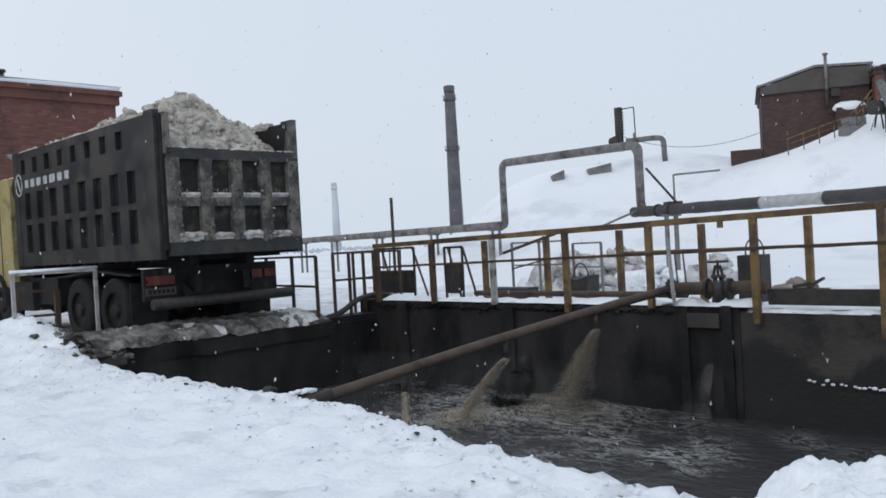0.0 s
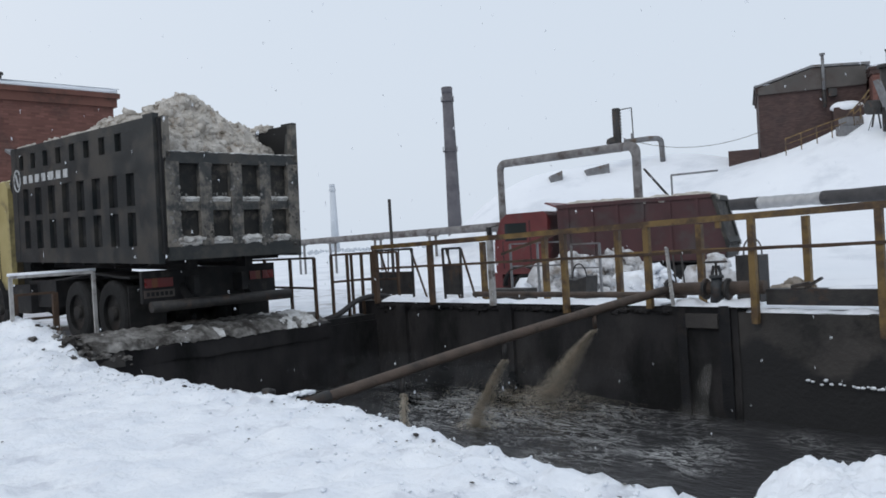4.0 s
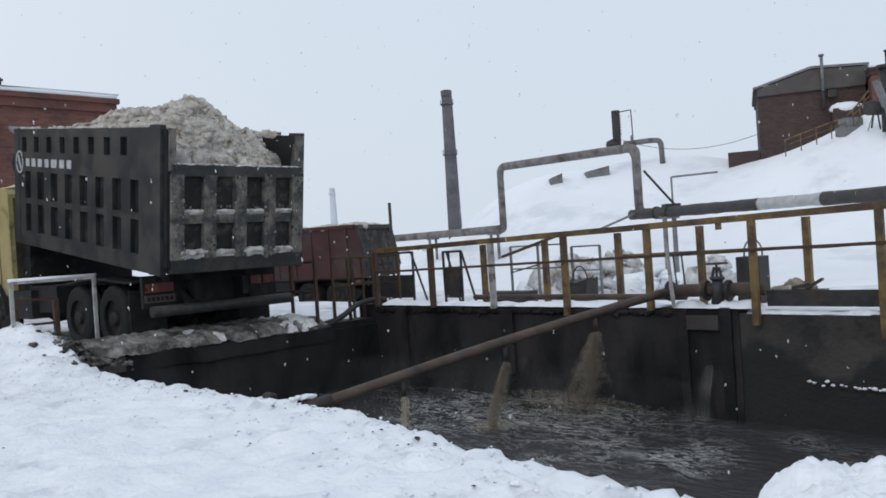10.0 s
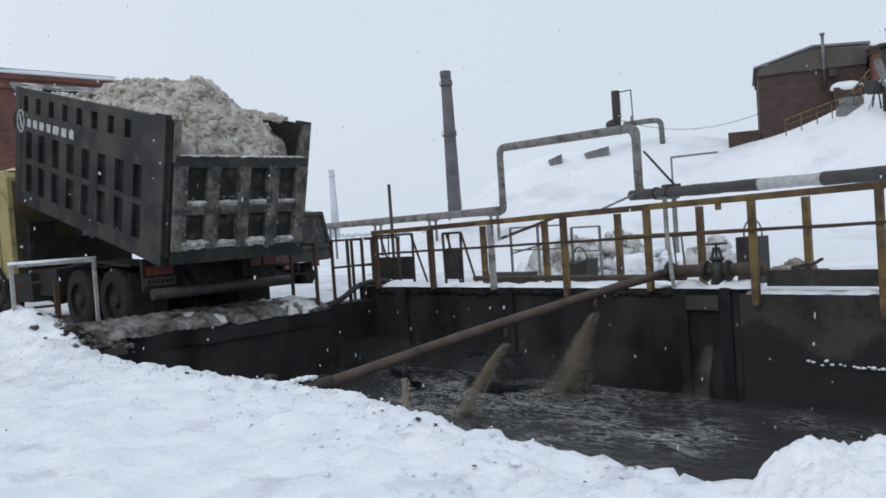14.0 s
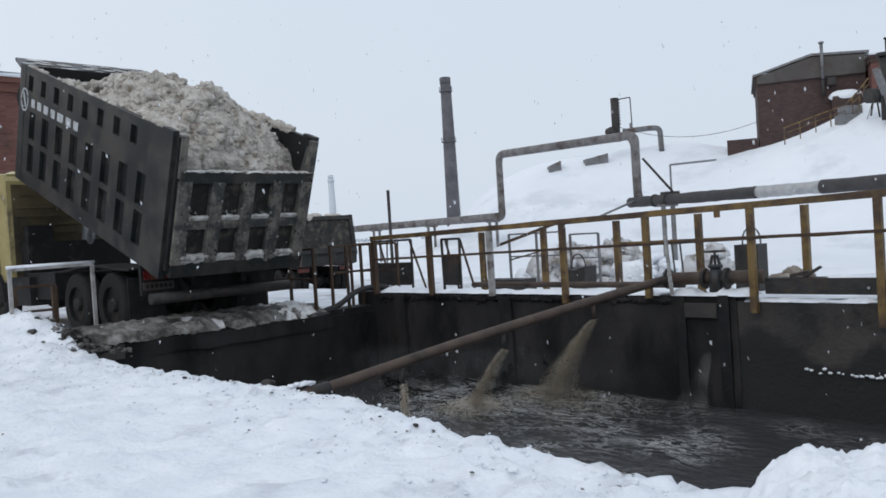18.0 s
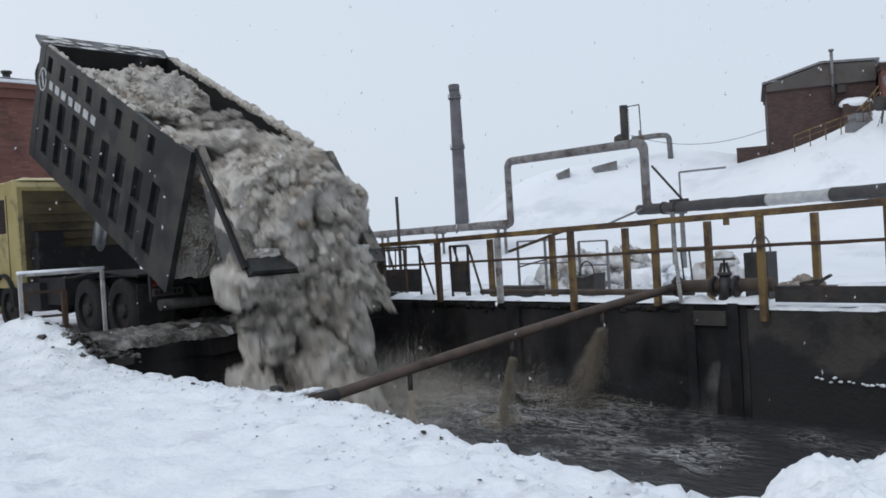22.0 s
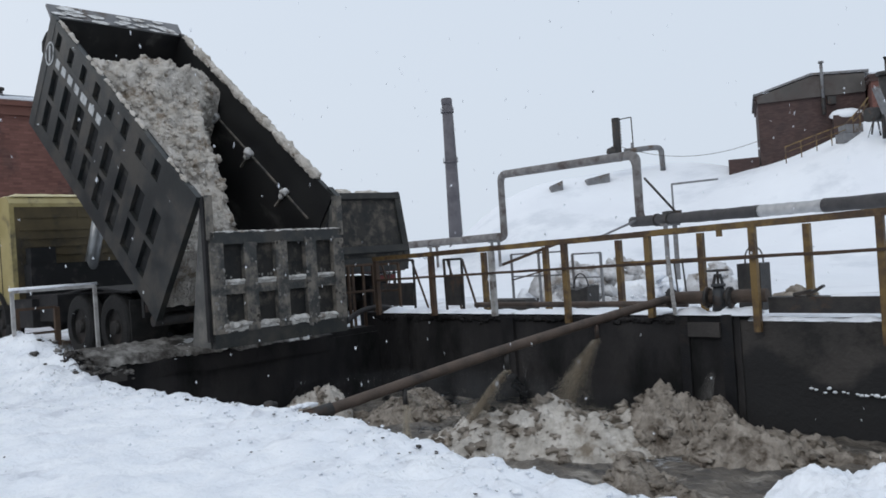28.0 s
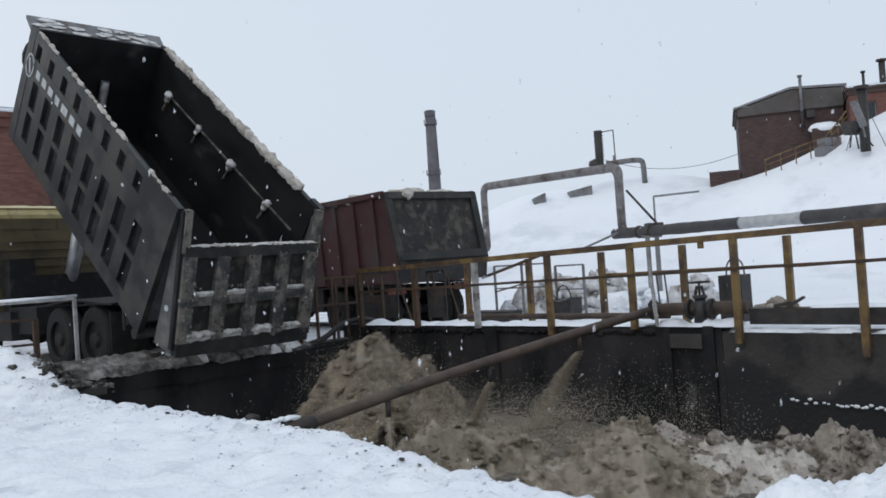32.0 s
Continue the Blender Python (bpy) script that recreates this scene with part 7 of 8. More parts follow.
FLOES = [
    (slush_floe(1, 1.75, 0.95, 0.62, SLUSH, "high floe of brown slush and dirty snow in the pit", "slush in the pit", 190, SLUSH_SNOW), [(0, 1.0, -2.2, -2.6), (22.3, 1.0, -2.2, -2.5), (23.2, 1.1, -2.0, -1.5), (24, 1.3, -2.0, -0.70), (25, 1.05, -1.7, -0.93), (25.5, 1.7, -1.65, -0.98), (27.5, 4.9, -1.75, -0.98), (28, 5.4, -1.75, -0.97), (29, 6.6, -1.7, -0.95), (30, 7.05, -1.65, -0.93), (31, 7.35, -1.6, -0.93), (31.7, 7.5, -1.6, -0.95), (32, 7.7, -1.6, -1.08)]),
    (slush_floe(2, 0.95, 0.7, 0.42, SLUSH, "low floe of brown slush in the pit", "slush in the pit", 110), [(0, 0.8, -1.4, -2.6), (23.0, 0.8, -1.4, -2.5), (24, 1.2, -1.5, -1.3), (25, 1.8, -1.6, -1.15), (27.5, 2.4, -1.5, -1.02), (29, 2.5, -1.5, -1.04), (30.5, 2.7, -1.5, -1.05), (31.2, 3.4, -1.5, -1.1), (32, 4.2, -1.4, -1.15)]),
    (slush_floe(3, 0.85, 0.7, 0.62, SLUSH, "floe of dark brown slush in the pit", "slush in the pit", 90), [(0, 2.5, -2.0, -2.6), (23.4, 2.8, -1.9, -2.4), (24.6, 3.6, -1.5, -1.5), (25.5, 4.6, -1.3, -1.25), (27.5, 6.2, -0.9, -0.95), (28, 6.5, -0.85, -0.88), (29, 7.3, -0.9, -0.97), (30, 8.3, -1.0, -0.96), (32, 8.8, -1.1, -0.96)]),
    (slush_floe(4, 0.8, 0.55, 0.3, SLUSH, "flat floe of grey slush in the pit", "slush in the pit", 80, SNOW_DIRTY), [(0, 1.5, -3.0, -2.6), (23.5, 1.6, -3.0, -2.4), (24.6, 2.0, -3.0, -1.1), (25.5, 2.6, -3.0, -1.0), (27.5, 4.0, -3.2, -1.03), (29, 5.2, -3.4, -1.03), (30, 5.7, -3.5, -1.03), (32, 6.6, -3.5, -1.05)]),
    (slush_floe(5, 0.9, 0.6, 0.5, SLUSH, "small floe of brown slush near the end wall", "slush in the pit", 70, SNOW_DIRTY), [(0, 0.8, -3.2, -2.6), (24.5, 0.8, -2.8, -2.5), (25.3, 0.9, -2.5, -1.1), (27.5, 1.3, -2.4, -0.95), (30, 1.4, -2.3, -0.98), (32, 1.8, -2.2, -1.2)]),
    (slush_floe(6, 1.1, 0.7, 0.42, SLUSH, "floe of brown slush in midwater", "slush in the pit", 80), [(0, 3.5, -1.2, -2.6), (23.8, 3.6, -1.2, -2.5), (25, 4.6, -1.1, -1.3), (27.5, 7.2, -1.1, -1.02), (28, 7.7, -1.1, -1.0), (29, 8.4, -1.2, -1.0), (30, 8.9, -1.3, -1.0), (32, 9.4, -1.4, -1.0)]),
    (slush_floe(7, 1.5, 1.05, 1.4, FROTH, "churning brown wave of slush and water", "waves of the second slide", 230, FROTH), [(0, 2.0, -2.6, -3.4), (30.6, 2.2, -2.6, -3.0), (30.8, 2.2, -3.2, -1.5), (31, 2.7, -3.4, -0.52), (31.2, 3.3, -3.1, -0.50), (31.4, 4.6, -2.6, -0.60), (31.6, 6.2, -2.4, -0.64), (31.7, 6.3, -2.4, -1.0), (31.85, 6.7, -2.4, -1.45), (32, 6.9, -2.4, -1.9)]),
    (slush_floe(8, 1.2, 0.9, 1.3, FROTH, "churning wave of brown froth near the end wall", "waves of the second slide", 180, FROTH), [(0, 0.6, -2.4, -3.4), (30.75, 0.7, -2.7, -2.4), (31, 0.95, -3.0, -0.98), (31.3, 1.3, -2.9, -1.15), (31.5, 1.6, -2.4, -1.5), (31.7, 2.0, -2.3, -1.1), (31.8, 2.3, -2.3, -0.92), (31.9, 2.6, -2.25, -0.72), (32, 2.9, -2.2, -0.56)]),
    (slush_floe(9, 2.1, 0.95, 0.75, TAN_FROTH, "spreading wave of brown slush and froth", "waves of the second slide", 220, TAN_FROTH), [(0, 2.5, -3.2, -3.4), (31.0, 3.2, -3.1, -2.6), (31.4, 5.4, -3.0, -1.6), (31.6, 6.3, -2.8, -1.08), (31.8, 6.8, -2.7, -0.95), (32, 7.2, -2.65, -0.92)]),
    (slush_floe(12, 1.7, 0.9, 0.6, TAN_FROTH, "low wave of tan froth along the bank", "waves of the second slide", 180, TAN_FROTH), [(0, 2.5, -3.0, -3.4), (31.2, 2.8, -3.0, -2.6), (31.6, 4.0, -2.9, -1.5), (31.8, 4.5, -2.8, -1.1), (32, 4.9, -2.75, -1.0)]),
    (slush_floe(10, 0.9, 0.6, 0.5, SLUSH, "floe of slush pressed along the far wall", "slush in the pit", 90, SNOW_DIRTY), [(0, 3.0, -1.0, -2.6), (24.5, 3.2, -0.9, -2.4), (27.5, 4.3, -0.9, -1.05), (29, 4.9, -0.9, -1.05), (30.5, 5.6, -1.0, -1.03), (32, 6.6, -1.1, -1.0)]),
    (slush_floe(11, 1.2, 0.8, 0.5, SLUSH, "wide floe of brown slush near the bank", "slush in the pit", 130), [(0, 5.0, -3.2, -2.6), (25, 5.5, -3.2, -2.3), (27.5, 7.0, -2.9, -1.3), (29, 8.2, -3.0, -1.12), (30.5, 8.9, -3.0, -1.03), (32, 9.5, -2.9, -1.02)]),
]


def slush_skin():
    bm = bmesh.new()
    nx, ny = 220, 95
    rows = []
    for j in range(ny + 1):
        rows.append([])
        for i in range(nx + 1):
            x, y = 0.02 + 12.0 * i / nx, -5.0 + 4.95 * j / ny
            h = 0.045 * bump_at(x, y, 1.2, 81) + 0.05 * abs(bump_at(x, y, 3.0, 82)) + 0.045 * abs(bump_at(x, y, 7.0, 83)) + 0.03 * abs(bump_at(x, y, 13.0, 84))
            rows[-1].append(bm.verts.new((x, y, h)))
    for a, b in zip(rows, rows[1:]):
        for i in range(nx):
            bm.faces.new((a[i], a[i + 1], b[i + 1], b[i]))
    return solo("slush_skin", bm, SCUM, "uneven skin of brown slush on the pit water", "slush", PIT, smooth=True)


SKIN = slush_skin()
rnd = random.Random(31)


def droplet_cloud(count, sx, sy, sz, lo, hi, m, seed):
    """A loose cloud of very fine drops, in wisps."""
    rnd = random.Random(seed)
    wisps = [(Vector((rnd.gauss(0, sx), rnd.gauss(0, sy), rnd.gauss(0, sz))) * 0.8, rnd.uniform(0.3, 0.75)) for i in range(9)]
    l = []
    for i in range(count):
        c, f = wisps[i % 9]
        l.append((c + Vector((rnd.gauss(0, sx), rnd.gauss(0, sy), rnd.gauss(0, sz))) * f, lo + (hi - lo) * rnd.random() ** 2))
    return dust_mesh("droplets", l, m)


CLOUDS = [droplet_cloud(24000, 0.60, 0.5, 0.38, 0.003, 0.0075, DROPLET if k < 3 else MUD_DROPLET, 300 + k) for k in range(6)]
PUFFS = []
for k in range(76):
    first = k < 40
    ob = tagged(new("spray_cloud", CLOUDS[k % 3 + (0 if first else 3)]), "fine cloud of brown drops over the pit", "spray", "spray of the first slide" if first else "spray of the last slide", "stuff")
    fast = rnd.random()
    if first:
        t0 = 21.72 + 0.42 * rnd.random() ** 1.2
        PUFFS.append((ob, t0, (rnd.uniform(0.6, 2.2), rnd.uniform(-3.4, -1.0), -2.4), (0.4 + 14.5 * fast ** 0.7, rnd.uniform(-0.6, 0.8), rnd.uniform(5.4, 7.8)), 11.5))
    else:
        t0 = 30.75 + 0.42 * rnd.random()
        PUFFS.append((ob, t0, (rnd.uniform(0.6, 2.6), rnd.uniform(-3.4, -1.2), -2.3), (0.8 + 8.6 * fast, rnd.uniform(-0.5, 0.6), rnd.uniform(4.8, 6.7)), 10.8))
DROPS = []
for k in range(26):
    first = k < 11
    ob = spray_cluster(100 + k, rnd.uniform(0.5, 0.95), 240, 0.004, 0.013 if first else 0.016, SPRAY if k % 3 else FROTH, "spray_drops", "cloud of muddy drops thrown up by the snow", "spray", "spray of the first slide" if first else "spray of the last slide")
    t0 = (21.95 + 0.5 * rnd.random()) if first else (30.85 + 0.5 * rnd.random())
    DROPS.append((ob, t0, (rnd.uniform(0.8, 2.8), rnd.uniform(-3.8, -1.0), -2.0), (rnd.uniform(1.0, 9.0) if first else rnd.uniform(0.5, 7.5), rnd.uniform(-0.8, 1.0), rnd.uniform(4.0, 6.0)), 8.5 if first else 10.8))
# thin steam that hangs over the water
VEIL = lumps_mesh("steam_veil", [((0, 0, 0), 1.0, (1.7, 0.8, 0.42), 3, 0.4)], STEAM)
HAZE = []
for x, y in ((1.2, -1.2), (2.6, -0.9), (3.9, -1.3), (5.2, -0.9)):
    HAZE.append((tagged(new("steam_veil", VEIL), "thin pale steam hanging over the water", "steam", "steam over the pit", "stuff"), x, y))


# showers of small clods that fall together
SHOWERS = []


def shower_mesh(wide, tall, count, big, specks, seed):
    """Crumbs of many sizes with finer grit between them."""
    r1 = random.Random(seed)
    near = lambda d: max(-1.25 * d, min(1.25 * d, r1.gauss(0, d)))
    l = []
    for i in range(count):
        r = 0.010 + big * r1.random() ** 2.6
        l.append(((near(wide), near(wide), near(tall)), r, (1.15, 1, 0.9), 2 if r > 0.03 else 1, 0.9))
    me = lumps_mesh("clod_shower", l, [SNOW_DIRTY])
    grit = drop_mesh("grit", [((near(wide * 1.2), near(wide * 1.2), near(tall * 1.2)), r1.uniform(0.003, 0.011), (r1.uniform(-0.006, 0.006), r1.uniform(-0.006, 0.006), r1.uniform(0.0, 0.012))) for i in range(specks)], SNOW_DIRTY)
    grit.polygons.foreach_set("material_index", [1] * len(grit.polygons))
    bm = bmesh.new()
    bm.from_mesh(me)
    bm.from_mesh(grit)
    return mesh_of("clod_shower", bm, [SNOW_DIRTY, GRIT_SNOW])


SHOWER_SLIDE = [shower_mesh(0.15, 0.18, 44, 0.075, 300, 500 + k) for k in range(6)]
SHOWER_CURTAIN = [shower_mesh(0.17, 0.24, 70, 0.055, 900, 520 + k) for k in range(6)]
SHOWER_FINE = [shower_mesh(0.17, 0.10, 46, 0.040, 1500, 540 + k) for k in range(6)]
for k in range(400):
    kind = 1 if k < 64 else (3 if k < 224 else (2 if k < 260 else 4))
    me = (SHOWER_CURTAIN if kind == 3 else (SHOWER_FINE if kind == 4 else SHOWER_SLIDE))[k % 6]
    ob = tagged(new("clod_shower", me), "shower of small dirty snow clods falling from the bed", "snow clods", "showers of clods", "stuff")
    if kind == 1:
        u, v = rnd.uniform(0.55, 3.2), rnd.uniform(-0.7, 0.7)
        t0 = 20.84 + 0.09 * u + 0.22 * rnd.random()
        w = max(shear_top(u, v) + 0.1, load_top(u, v) - 0.5 - 0.5 * rnd.random())
    elif kind == 3:
        u, w = rnd.uniform(0.32, 0.5), rnd.uniform(0.52, 0.8)
        if k < 124:
            v, t0 = rnd.uniform(-0.84, 0.84), 21.75 + 0.95 * rnd.random()
        elif k < 184:
            v, t0 = rnd.uniform(-0.84, 0.84), 22.65 + 1.2 * rnd.random()
        else:
            v, t0 = (0.70 if k % 3 else -0.35) + rnd.uniform(-0.14, 0.14), 23.7 + 1.9 * ((k - 184) / 40) ** 1.1
    else:
        u, v = rnd.uniform(0.6, 4.2) if kind == 2 else rnd.uniform(3.0, 4.7), rnd.uniform(0.05, 0.7)
        w = max(0.45, shear_top(u, v) - 0.45 - 0.5 * rnd.random())
        t0 = max(29.12, 30.2 + 0.4 * rnd.random() - math.sqrt(2 * (u + 0.25) / 4.9)) if kind == 2 else 29.12 + 0.36 * rnd.random()
    SHOWERS.append((ob, u, v, w, t0, kind))


# ---- falling snow ----
def falling_snow():
    rnd = random.Random(77)
    co, fa = [], []
    for i in range(5000):
        c = Vector((rnd.uniform(-9, 8.5), rnd.uniform(3.2, 15), rnd.uniform(-2, 44)))
        r = rnd.uniform(0.004, 0.011) * (0.6 + c.y / 14)
        b = len(co)
        q = Euler((rnd.uniform(0, 6), rnd.uniform(0, 6), rnd.uniform(0, 6))).to_matrix()
        for d in ((1.5, 0, 0), (-1.5, 0, 0), (0, 1, 0), (0, -1, 0), (0, 0, 0.6), (0, 0, -0.6)):
            co.append(c + q @ Vector(d) * r)
        for a, bb in ((0, 2), (2, 1), (1, 3), (3, 0)):
            fa.append((b + a, b + bb, b + 4))
            fa.append((b + bb, b + a, b + 5))
    me = bpy.data.meshes.new("falling_snow")
    me.from_pydata(co, [], fa)
    me.materials.append(SNOW)
    return tagged(new("falling_snow", me), "sparse white snowflakes drifting down", "snowflakes", kind="stuff")


FLAKES = falling_snow()
TUMBLE = []
rnd = random.Random(41)
for k in range(110):
    u, v = rnd.uniform(0.2, 3.7), rnd.uniform(-0.82, 0.82)
    lo, hi = shear_top(u, v), load_top(u, v)
    TUMBLE.append((clod(rnd.uniform(0.05, 0.15) * (1.5 if k % 9 == 0 else 1), k, "clods of the first slide"), u, v, lo + (hi - lo) * rnd.uniform(0.15, 0.75), 20.84 + 0.09 * u + 0.4 * rnd.random() ** 1.4, 1))
for k in range(50):
    TUMBLE.append((clod(rnd.uniform(0.04, 0.09), k, "clods that trickle out"), rnd.uniform(0.12, 0.3), rnd.uniform(0.1, 0.9), rnd.uniform(0.3, 0.9), 22.5 + 6.2 * rnd.random() ** 1.8, 3))
for k in range(110):
    u, v = rnd.uniform(0.2, 5.1), rnd.uniform(-0.82, 0.82)
    lo, hi = FLOOR, shear_top(u, v)
    if hi - lo < 0.3:
        v = abs(v)
        hi = shear_top(u, v)
    TUMBLE.append((clod(rnd.uniform(0.05, 0.15) * (1.5 if k % 9 == 0 else 1), k, "clods of the last slide"), u, v, lo + (hi - lo) * rnd.uniform(0.15, 0.8), max(29.12, 30.2 + 0.6 * rnd.random() - math.sqrt(2 * (u + 0.25) / 4.9)), 2))


# ---- everything that moves ----
TILT = [(0, 0.0), (1.5, 0.1), (2, 0.4), (3, 1.0), (3.5, 1.3), (5.5, 3.5), (6, 4.2), (6.5, 4.8), (7, 5.2), (8, 5.6), (9, 6.5), (10, 7.9), (11, 9.7), (12, 11.4), (13, 12.7), (14, 13.8), (14.5, 14.6), (16.5, 17.9), (17.5, 19.4), (18.5, 20.9), (19.5, 22.4), (20.5, 24.1), (21.5, 26.2), (22.5, 28.2), (23.5, 30.1), (24.5, 32.2), (25.5, 34.3), (27.5, 38.7), (28, 39.2), (30, 39.3), (32, 39.0)]
OPEN = [(0, 0), (21.1, 0), (21.35, 12), (21.5, 26), (21.7, 46), (21.9, 58), (22.1, 60), (22.3, 52), (22.5, 38), (22.7, 31), (23, 30), (24, 31), (25, 33), (25.5, 35), (27.5, 38.5), (30, 39), (30.2, 45), (30.4, 62), (30.6, 84), (30.8, 93), (31, 86), (31.2, 72), (31.4, 56), (31.6, 43), (31.8, 32), (32, 22)]


def between(rows, t):
    for (t0, a), (t1, b) in zip(rows, rows[1:]):
        if t <= t1:
            k = (t - t0) / (t1 - t0)
            return a + (b - a) * max(0, k)
    return rows[-1][1]


def bed_pose(t):
    return pose(HINGE_X, 0, HINGE_Z, 0, -between(TILT, t), 0)


GREY_AT = pose(-3.30, 13.12, 0, 0, 0, 135.8)


def red_rows():
    # forward along the haul road, then back towards the pit; rear edge x, y, ground height, heading
    rows = []
    h = radians(152.4)
    f = Vector((math.cos(h), math.sin(h), 0))
    for t, s in ((0, -15), (1, -6.4), (2, 0.6), (3, 5.45), (3.5, 8.0), (5.5, 13.2), (6, 14.55), (6.5, 15.8), (7, 16.9), (7.5, 18.1), (8, 18.9), (9, 20.8), (10, 22.7), (11, 24.2), (12, 25.3), (13, 25.9), (14.5, 26.0)):
        p = Vector((10.96, 25.0, 0)) + f * (s - 7.7)
        rows.append((t, p.x, p.y, -0.78, 152.4))
    rows += [(16.5, -4.7, 33.6, -0.78, 140), (18, -4.5, 33.4, -0.78, 122), (19, -4.3, 32.6, -0.75, 112), (20.5, -4.2, 30.5, -0.65, 110), (22.5, -4.2, 26.5, -0.45, 116), (24, -3.9, 23.0, -0.2, 124), (25, -3.7, 22.0, -0.15, 126), (25.5, -3.45, 21.7, -0.13, 126), (27.5, -2.14, 20.54, -0.13, 126), (28, -1.87, 20.22, -0.13, 126), (29, -1.23, 19.69, -0.13, 126), (30, -0.64, 19.10, -0.13, 126), (31, -0.05, 18.62, -0.13, 126), (32, 0.37, 18.24, -0.13, 126)]
    return rows


def slide_rows(u, v, w, t0, accel, seed, off, loose=(0.8, 1.0), aside=(0.0, 0.0), reach=0.25):
    """A piece rides in the bed, slides out from t0 on, then falls freely and sinks. off: the piece's own origin lies in the bed's axes."""
    rnd = random.Random(seed)
    rows = []
    for t, _ in TILT:
        if t < t0:
            rows.append((t, GREY_AT @ bed_pose(t) @ off))
    local = Vector((u - HINGE_X, v, w + 0.038))
    t, s, vel, pos, turn = t0, 0.0, None, None, 0.0
    axis = Vector((rnd.uniform(-0.4, 0.4), -1, rnd.uniform(-0.4, 0.4))).normalized()
    spin = radians(rnd.uniform(10, 80))
    kick = Vector((rnd.gauss(0, 0.35), rnd.gauss(0, 0.35), rnd.gauss(0, 0.3)))
    end = None
    while t <= 32.05:
        s = 0.5 * accel * (t - t0) ** 2
        m = GREY_AT @ bed_pose(t)
        part_way = min(1.0, s / (u + 0.25)) ** 2
        over = Vector((-s, aside[0] * part_way, aside[1] * part_way))
        if u - s > -reach:
            rows.append((t, m @ Matrix.Translation(over) @ off))
            t += 0.1
            continue
        if vel is None:
            vel = m.to_3x3() @ Vector((-accel * (t - t0), 0, 0)) * loose[0] + kick * loose[1]
            pos, tl, hold = m @ (local + over), t, m.to_3x3().to_4x4()
        k = t - tl
        p = pos + vel * k + Vector((0, 0, -4.9 * k * k))
        if p.z < -2.2:
            end = p
        turn = spin * k
        spun = Matrix.Translation(p) @ Matrix.Rotation(turn, 4, axis) @ hold @ Matrix.Translation(-local) @ off
        rows.append((t, spun))
        if end is not None:
            break
        t += 0.1
    if rows[-1][0] < 32:
        rows.append((32, rows[-1][1]))
    rows = [(min(t, 32), m) for t, m in rows]
    out = []
    for r in rows:
        if not out or frame(r[0]) > frame(out[-1][0]):
            out.append(r)
    return out


def throw_rows(t0, p, v, g, seed):
    """Thrown up out of the water, and back into it."""
    rnd = random.Random(seed)
    rest = PIT @ pose(*p)
    rows, t, spin = [(0, rest), (t0 - 0.05, rest)], t0, rnd.uniform(-70, 70)
    while t < 32:
        k = t - t0
        q = Vector((p[0] + v[0] * (1 - math.exp(-1.5 * k)) / 1.5, p[1] + v[1] * k, p[2] + v[2] * k - 0.5 * g * k * k))
        q.x, q.y = min(q.x, 12), max(-4.6, min(-0.6, q.y))
        sunk = k > 0.2 and q.z < -2.4
        if sunk:
            q.z = -2.5
        rows.append((t, PIT @ pose(*q, 0, 0, spin * min(k, 1.2))))
        if sunk:
            break
        t += 0.1
    rows.append((32.0, rows[-1][1]))
    return rows


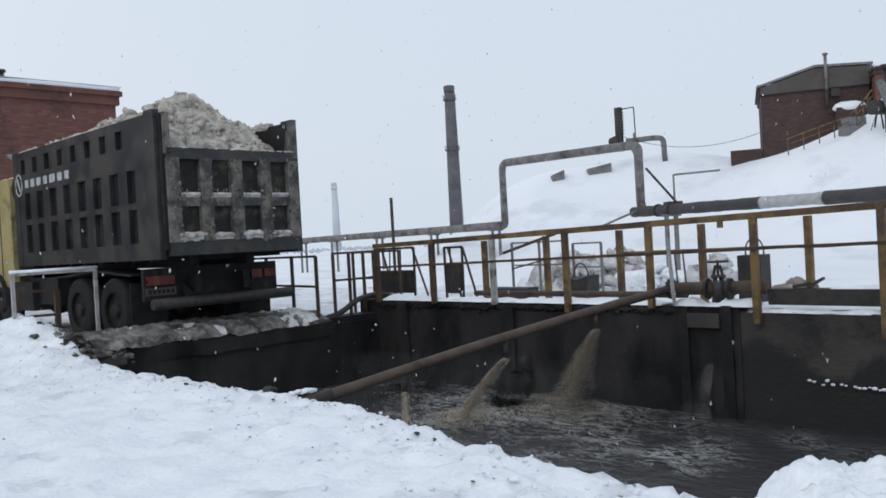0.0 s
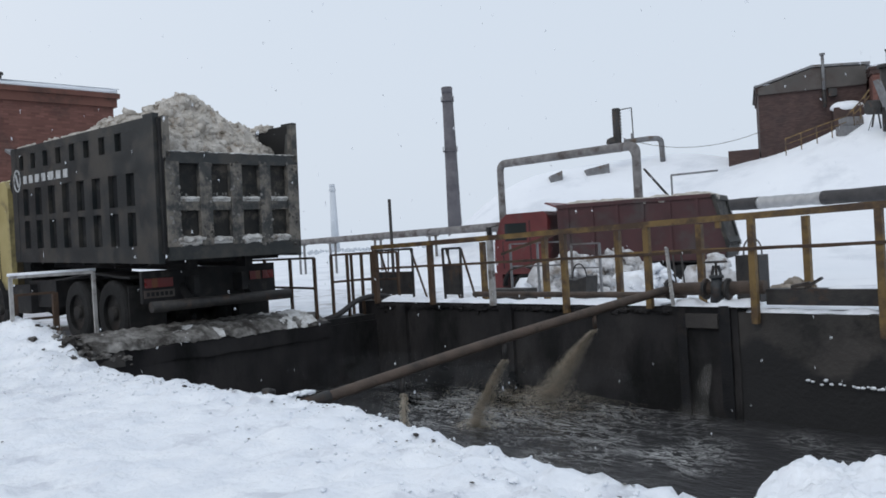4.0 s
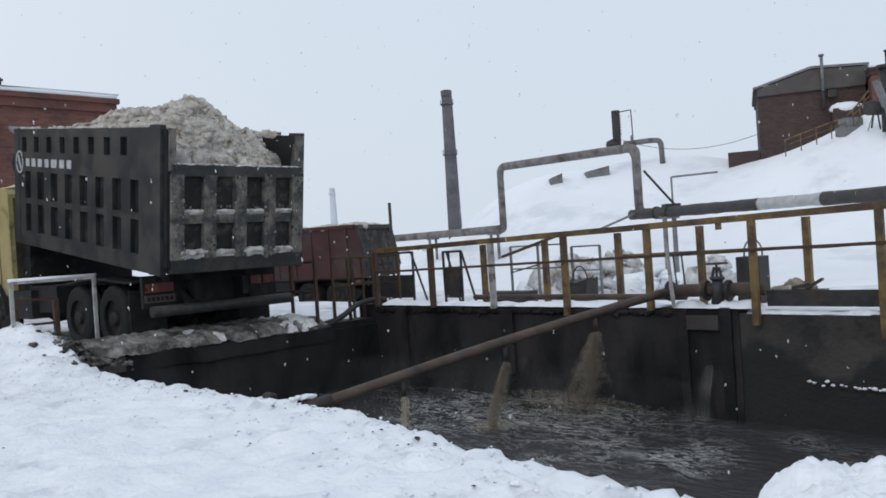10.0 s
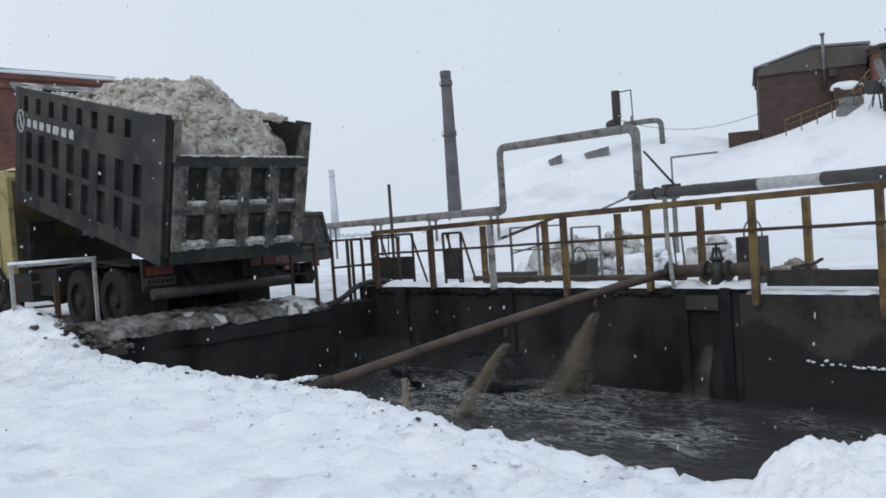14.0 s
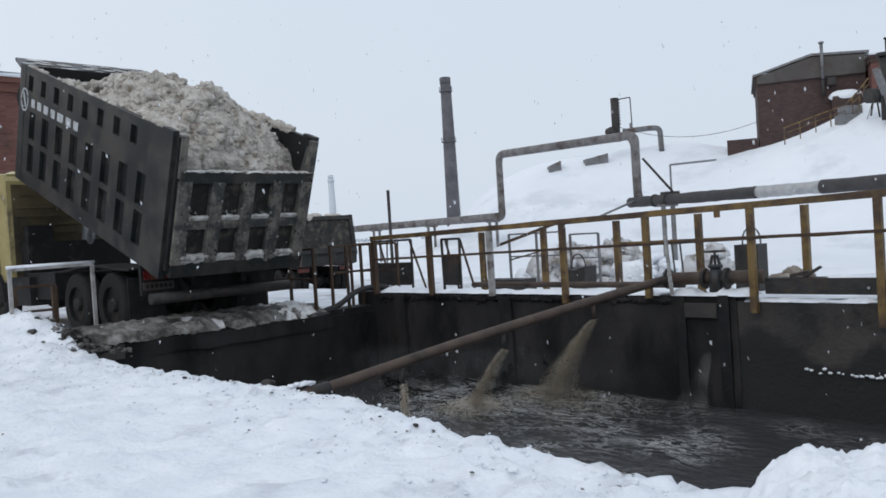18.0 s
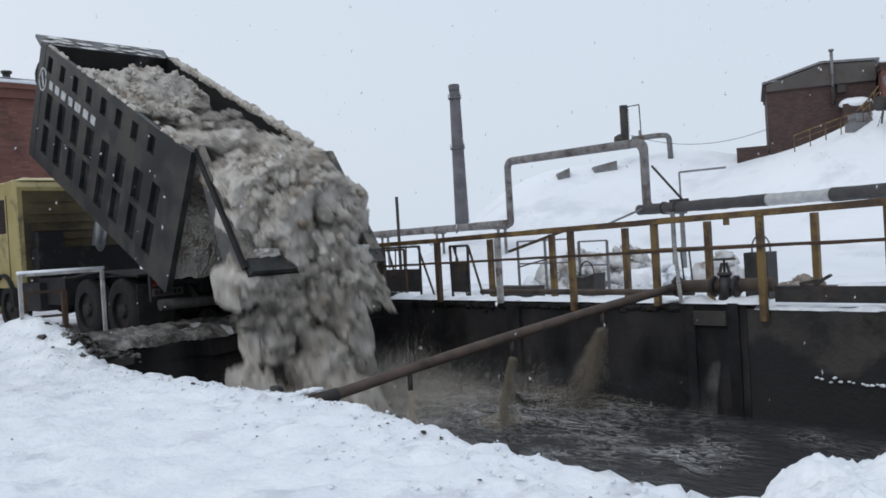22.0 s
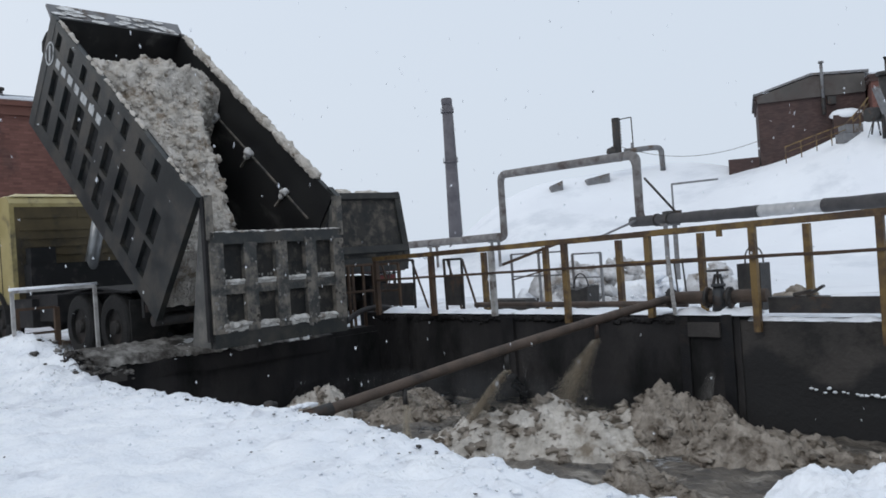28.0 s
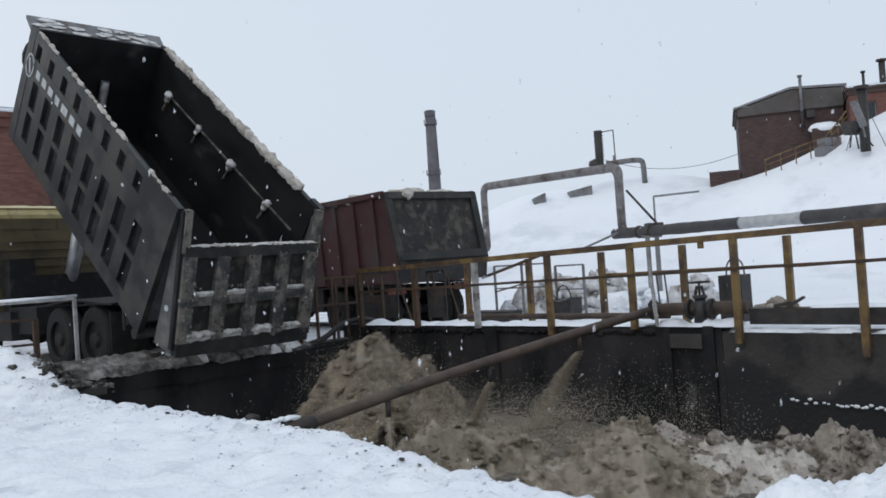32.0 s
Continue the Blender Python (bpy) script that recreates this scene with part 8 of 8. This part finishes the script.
def motions():
    walk(BED, [(t, bed_pose(t)) for t, _ in TILT])
    walk(GATE, [(t, pose(GATE_AT[0], 0, GATE_AT[1], 0, a, 0)) for t, a in OPEN])
    walk(RED, [(t, pose(x, y, z, 0, 0, h)) for t, x, y, z, h in red_rows()])
    # hoist stages follow the front of the bed
    for ob, share in zip(HOIST, (0.0, 0.5, 1.0)):
        rows = []
        for t, a in TILT:
            foot = Vector((5.82, -0.2, 1.45))
            head = bed_pose(t) @ Vector((5.55 - HINGE_X, -0.2, 1.35))
            d = head - foot
            lean = math.degrees(math.atan2(d.x, d.z))
            if share < 1:
                p = foot + d.normalized() * max(0, d.length - 1.25) * share
            else:
                p = head
            rows.append((t, pose(*p, 0, lean, 0)))
        walk(ob, rows)
    # the load: first slide, last slide
    for k, (u, v, w, ob) in enumerate(LOAD_A):
        walk(ob, slide_rows(u, v, w, 20.84 + 0.085 * u + 0.06 * abs(v), 9.2, k, Matrix(), (0.32, 1.3)))
    for k, (u, v, w, ob) in enumerate(LOAD_B):
        walk(ob, slide_rows(u, v, w, max(29.12 + 0.02 * u, 30.22 - math.sqrt(2 * (u + 0.25) / 5.5)), 5.5, 50 + k, Matrix(), (0.6, 2.0), (-0.45 * (1.1 - v), 0.0)))
    for k, (ob, u, v, w, t0, kind) in enumerate(TUMBLE + SHOWERS):
        at_bed = Matrix.Translation((u - HINGE_X, v, w + 0.038))
        pick = random.Random(900 + k)
        aside, reach = (0.0, 0.0), 0.25
        if kind == 2:
            aside = (pick.uniform(-1.0, 1.0) - v, 0.0)
        if kind == 4:
            # over the top of the open tailgate and down its outer face
            aside, reach = (pick.uniform(-1.05, 1.05) - v, pick.uniform(1.95, 2.2) - w), pick.uniform(1.5, 2.6)
        walk(ob, slide_rows(u, v, w, t0, {1: 8.6, 2: 4.9, 3: 5.0, 4: pick.uniform(3.5, 4.5)}[kind], 200 + k, at_bed, {1: (0.34, 1.5), 2: (0.6, 1.8), 3: (0.28, 0.7), 4: (0.8, 1.2)}[kind], aside, reach))
    for k, (ob, x, y) in enumerate(HAZE):
        walk(ob, [(t, PIT @ pose(x + 0.35 * math.sin(0.5 * t + k), y + 0.1 * math.sin(0.8 * t), -0.72 + 0.06 * math.sin(0.6 * t + 2 * k), 0, 0, 12 * math.sin(0.3 * t + k))) for t in range(0, 33, 2)])
    for k, (ob, t0, p, v, g) in enumerate(PUFFS + DROPS):
        walk(ob, throw_rows(t0, p, v, g, 700 + k))
    for k, (ob, rows) in enumerate(FLOES):
        walk(ob, [(t, PIT @ pose(x, y, z, 3 * math.sin(t * 1.7 + k), 3 * math.cos(t * 1.3 + k), 25 * k + (6 + 2 * (k % 3)) * max(0, t - 22))) for t, x, y, z in rows])
    walk(SKIN, [(t, PIT @ Matrix.Translation((dx, 0, z))) for t, dx, z in ((0, 0, -1.45), (22.1, 0, -1.45), (22.7, 0.1, -1.10), (23.3, 0.2, -1.0), (24.5, 0.3, -1.0), (25.5, 0.4, -1.0), (27.5, 0.6, -1.005), (30.9, 0.9, -1.005), (31.3, 1.0, -1.02), (32, 1.2, -0.99))])
    walk(FLAKES, [(t, pose(-0.02 * t * 1.0 + 0.12 * math.sin(0.7 * t), -0.012 * t, -1.25 * t)) for t in (0, 4, 8, 12, 16, 20, 24, 28, 32)])
    for k, ob in enumerate(JETS):
        home = ob.matrix_basis.copy()
        walk(ob, [(0.25 * i, home @ pose(0, 0, 0, 2.2 * math.sin(i * 2.1 + k), 2.2 * math.sin(i * 1.3 + 2 * k), 9 * math.sin(i * 0.9 + k))) for i in range(129)])


motions()
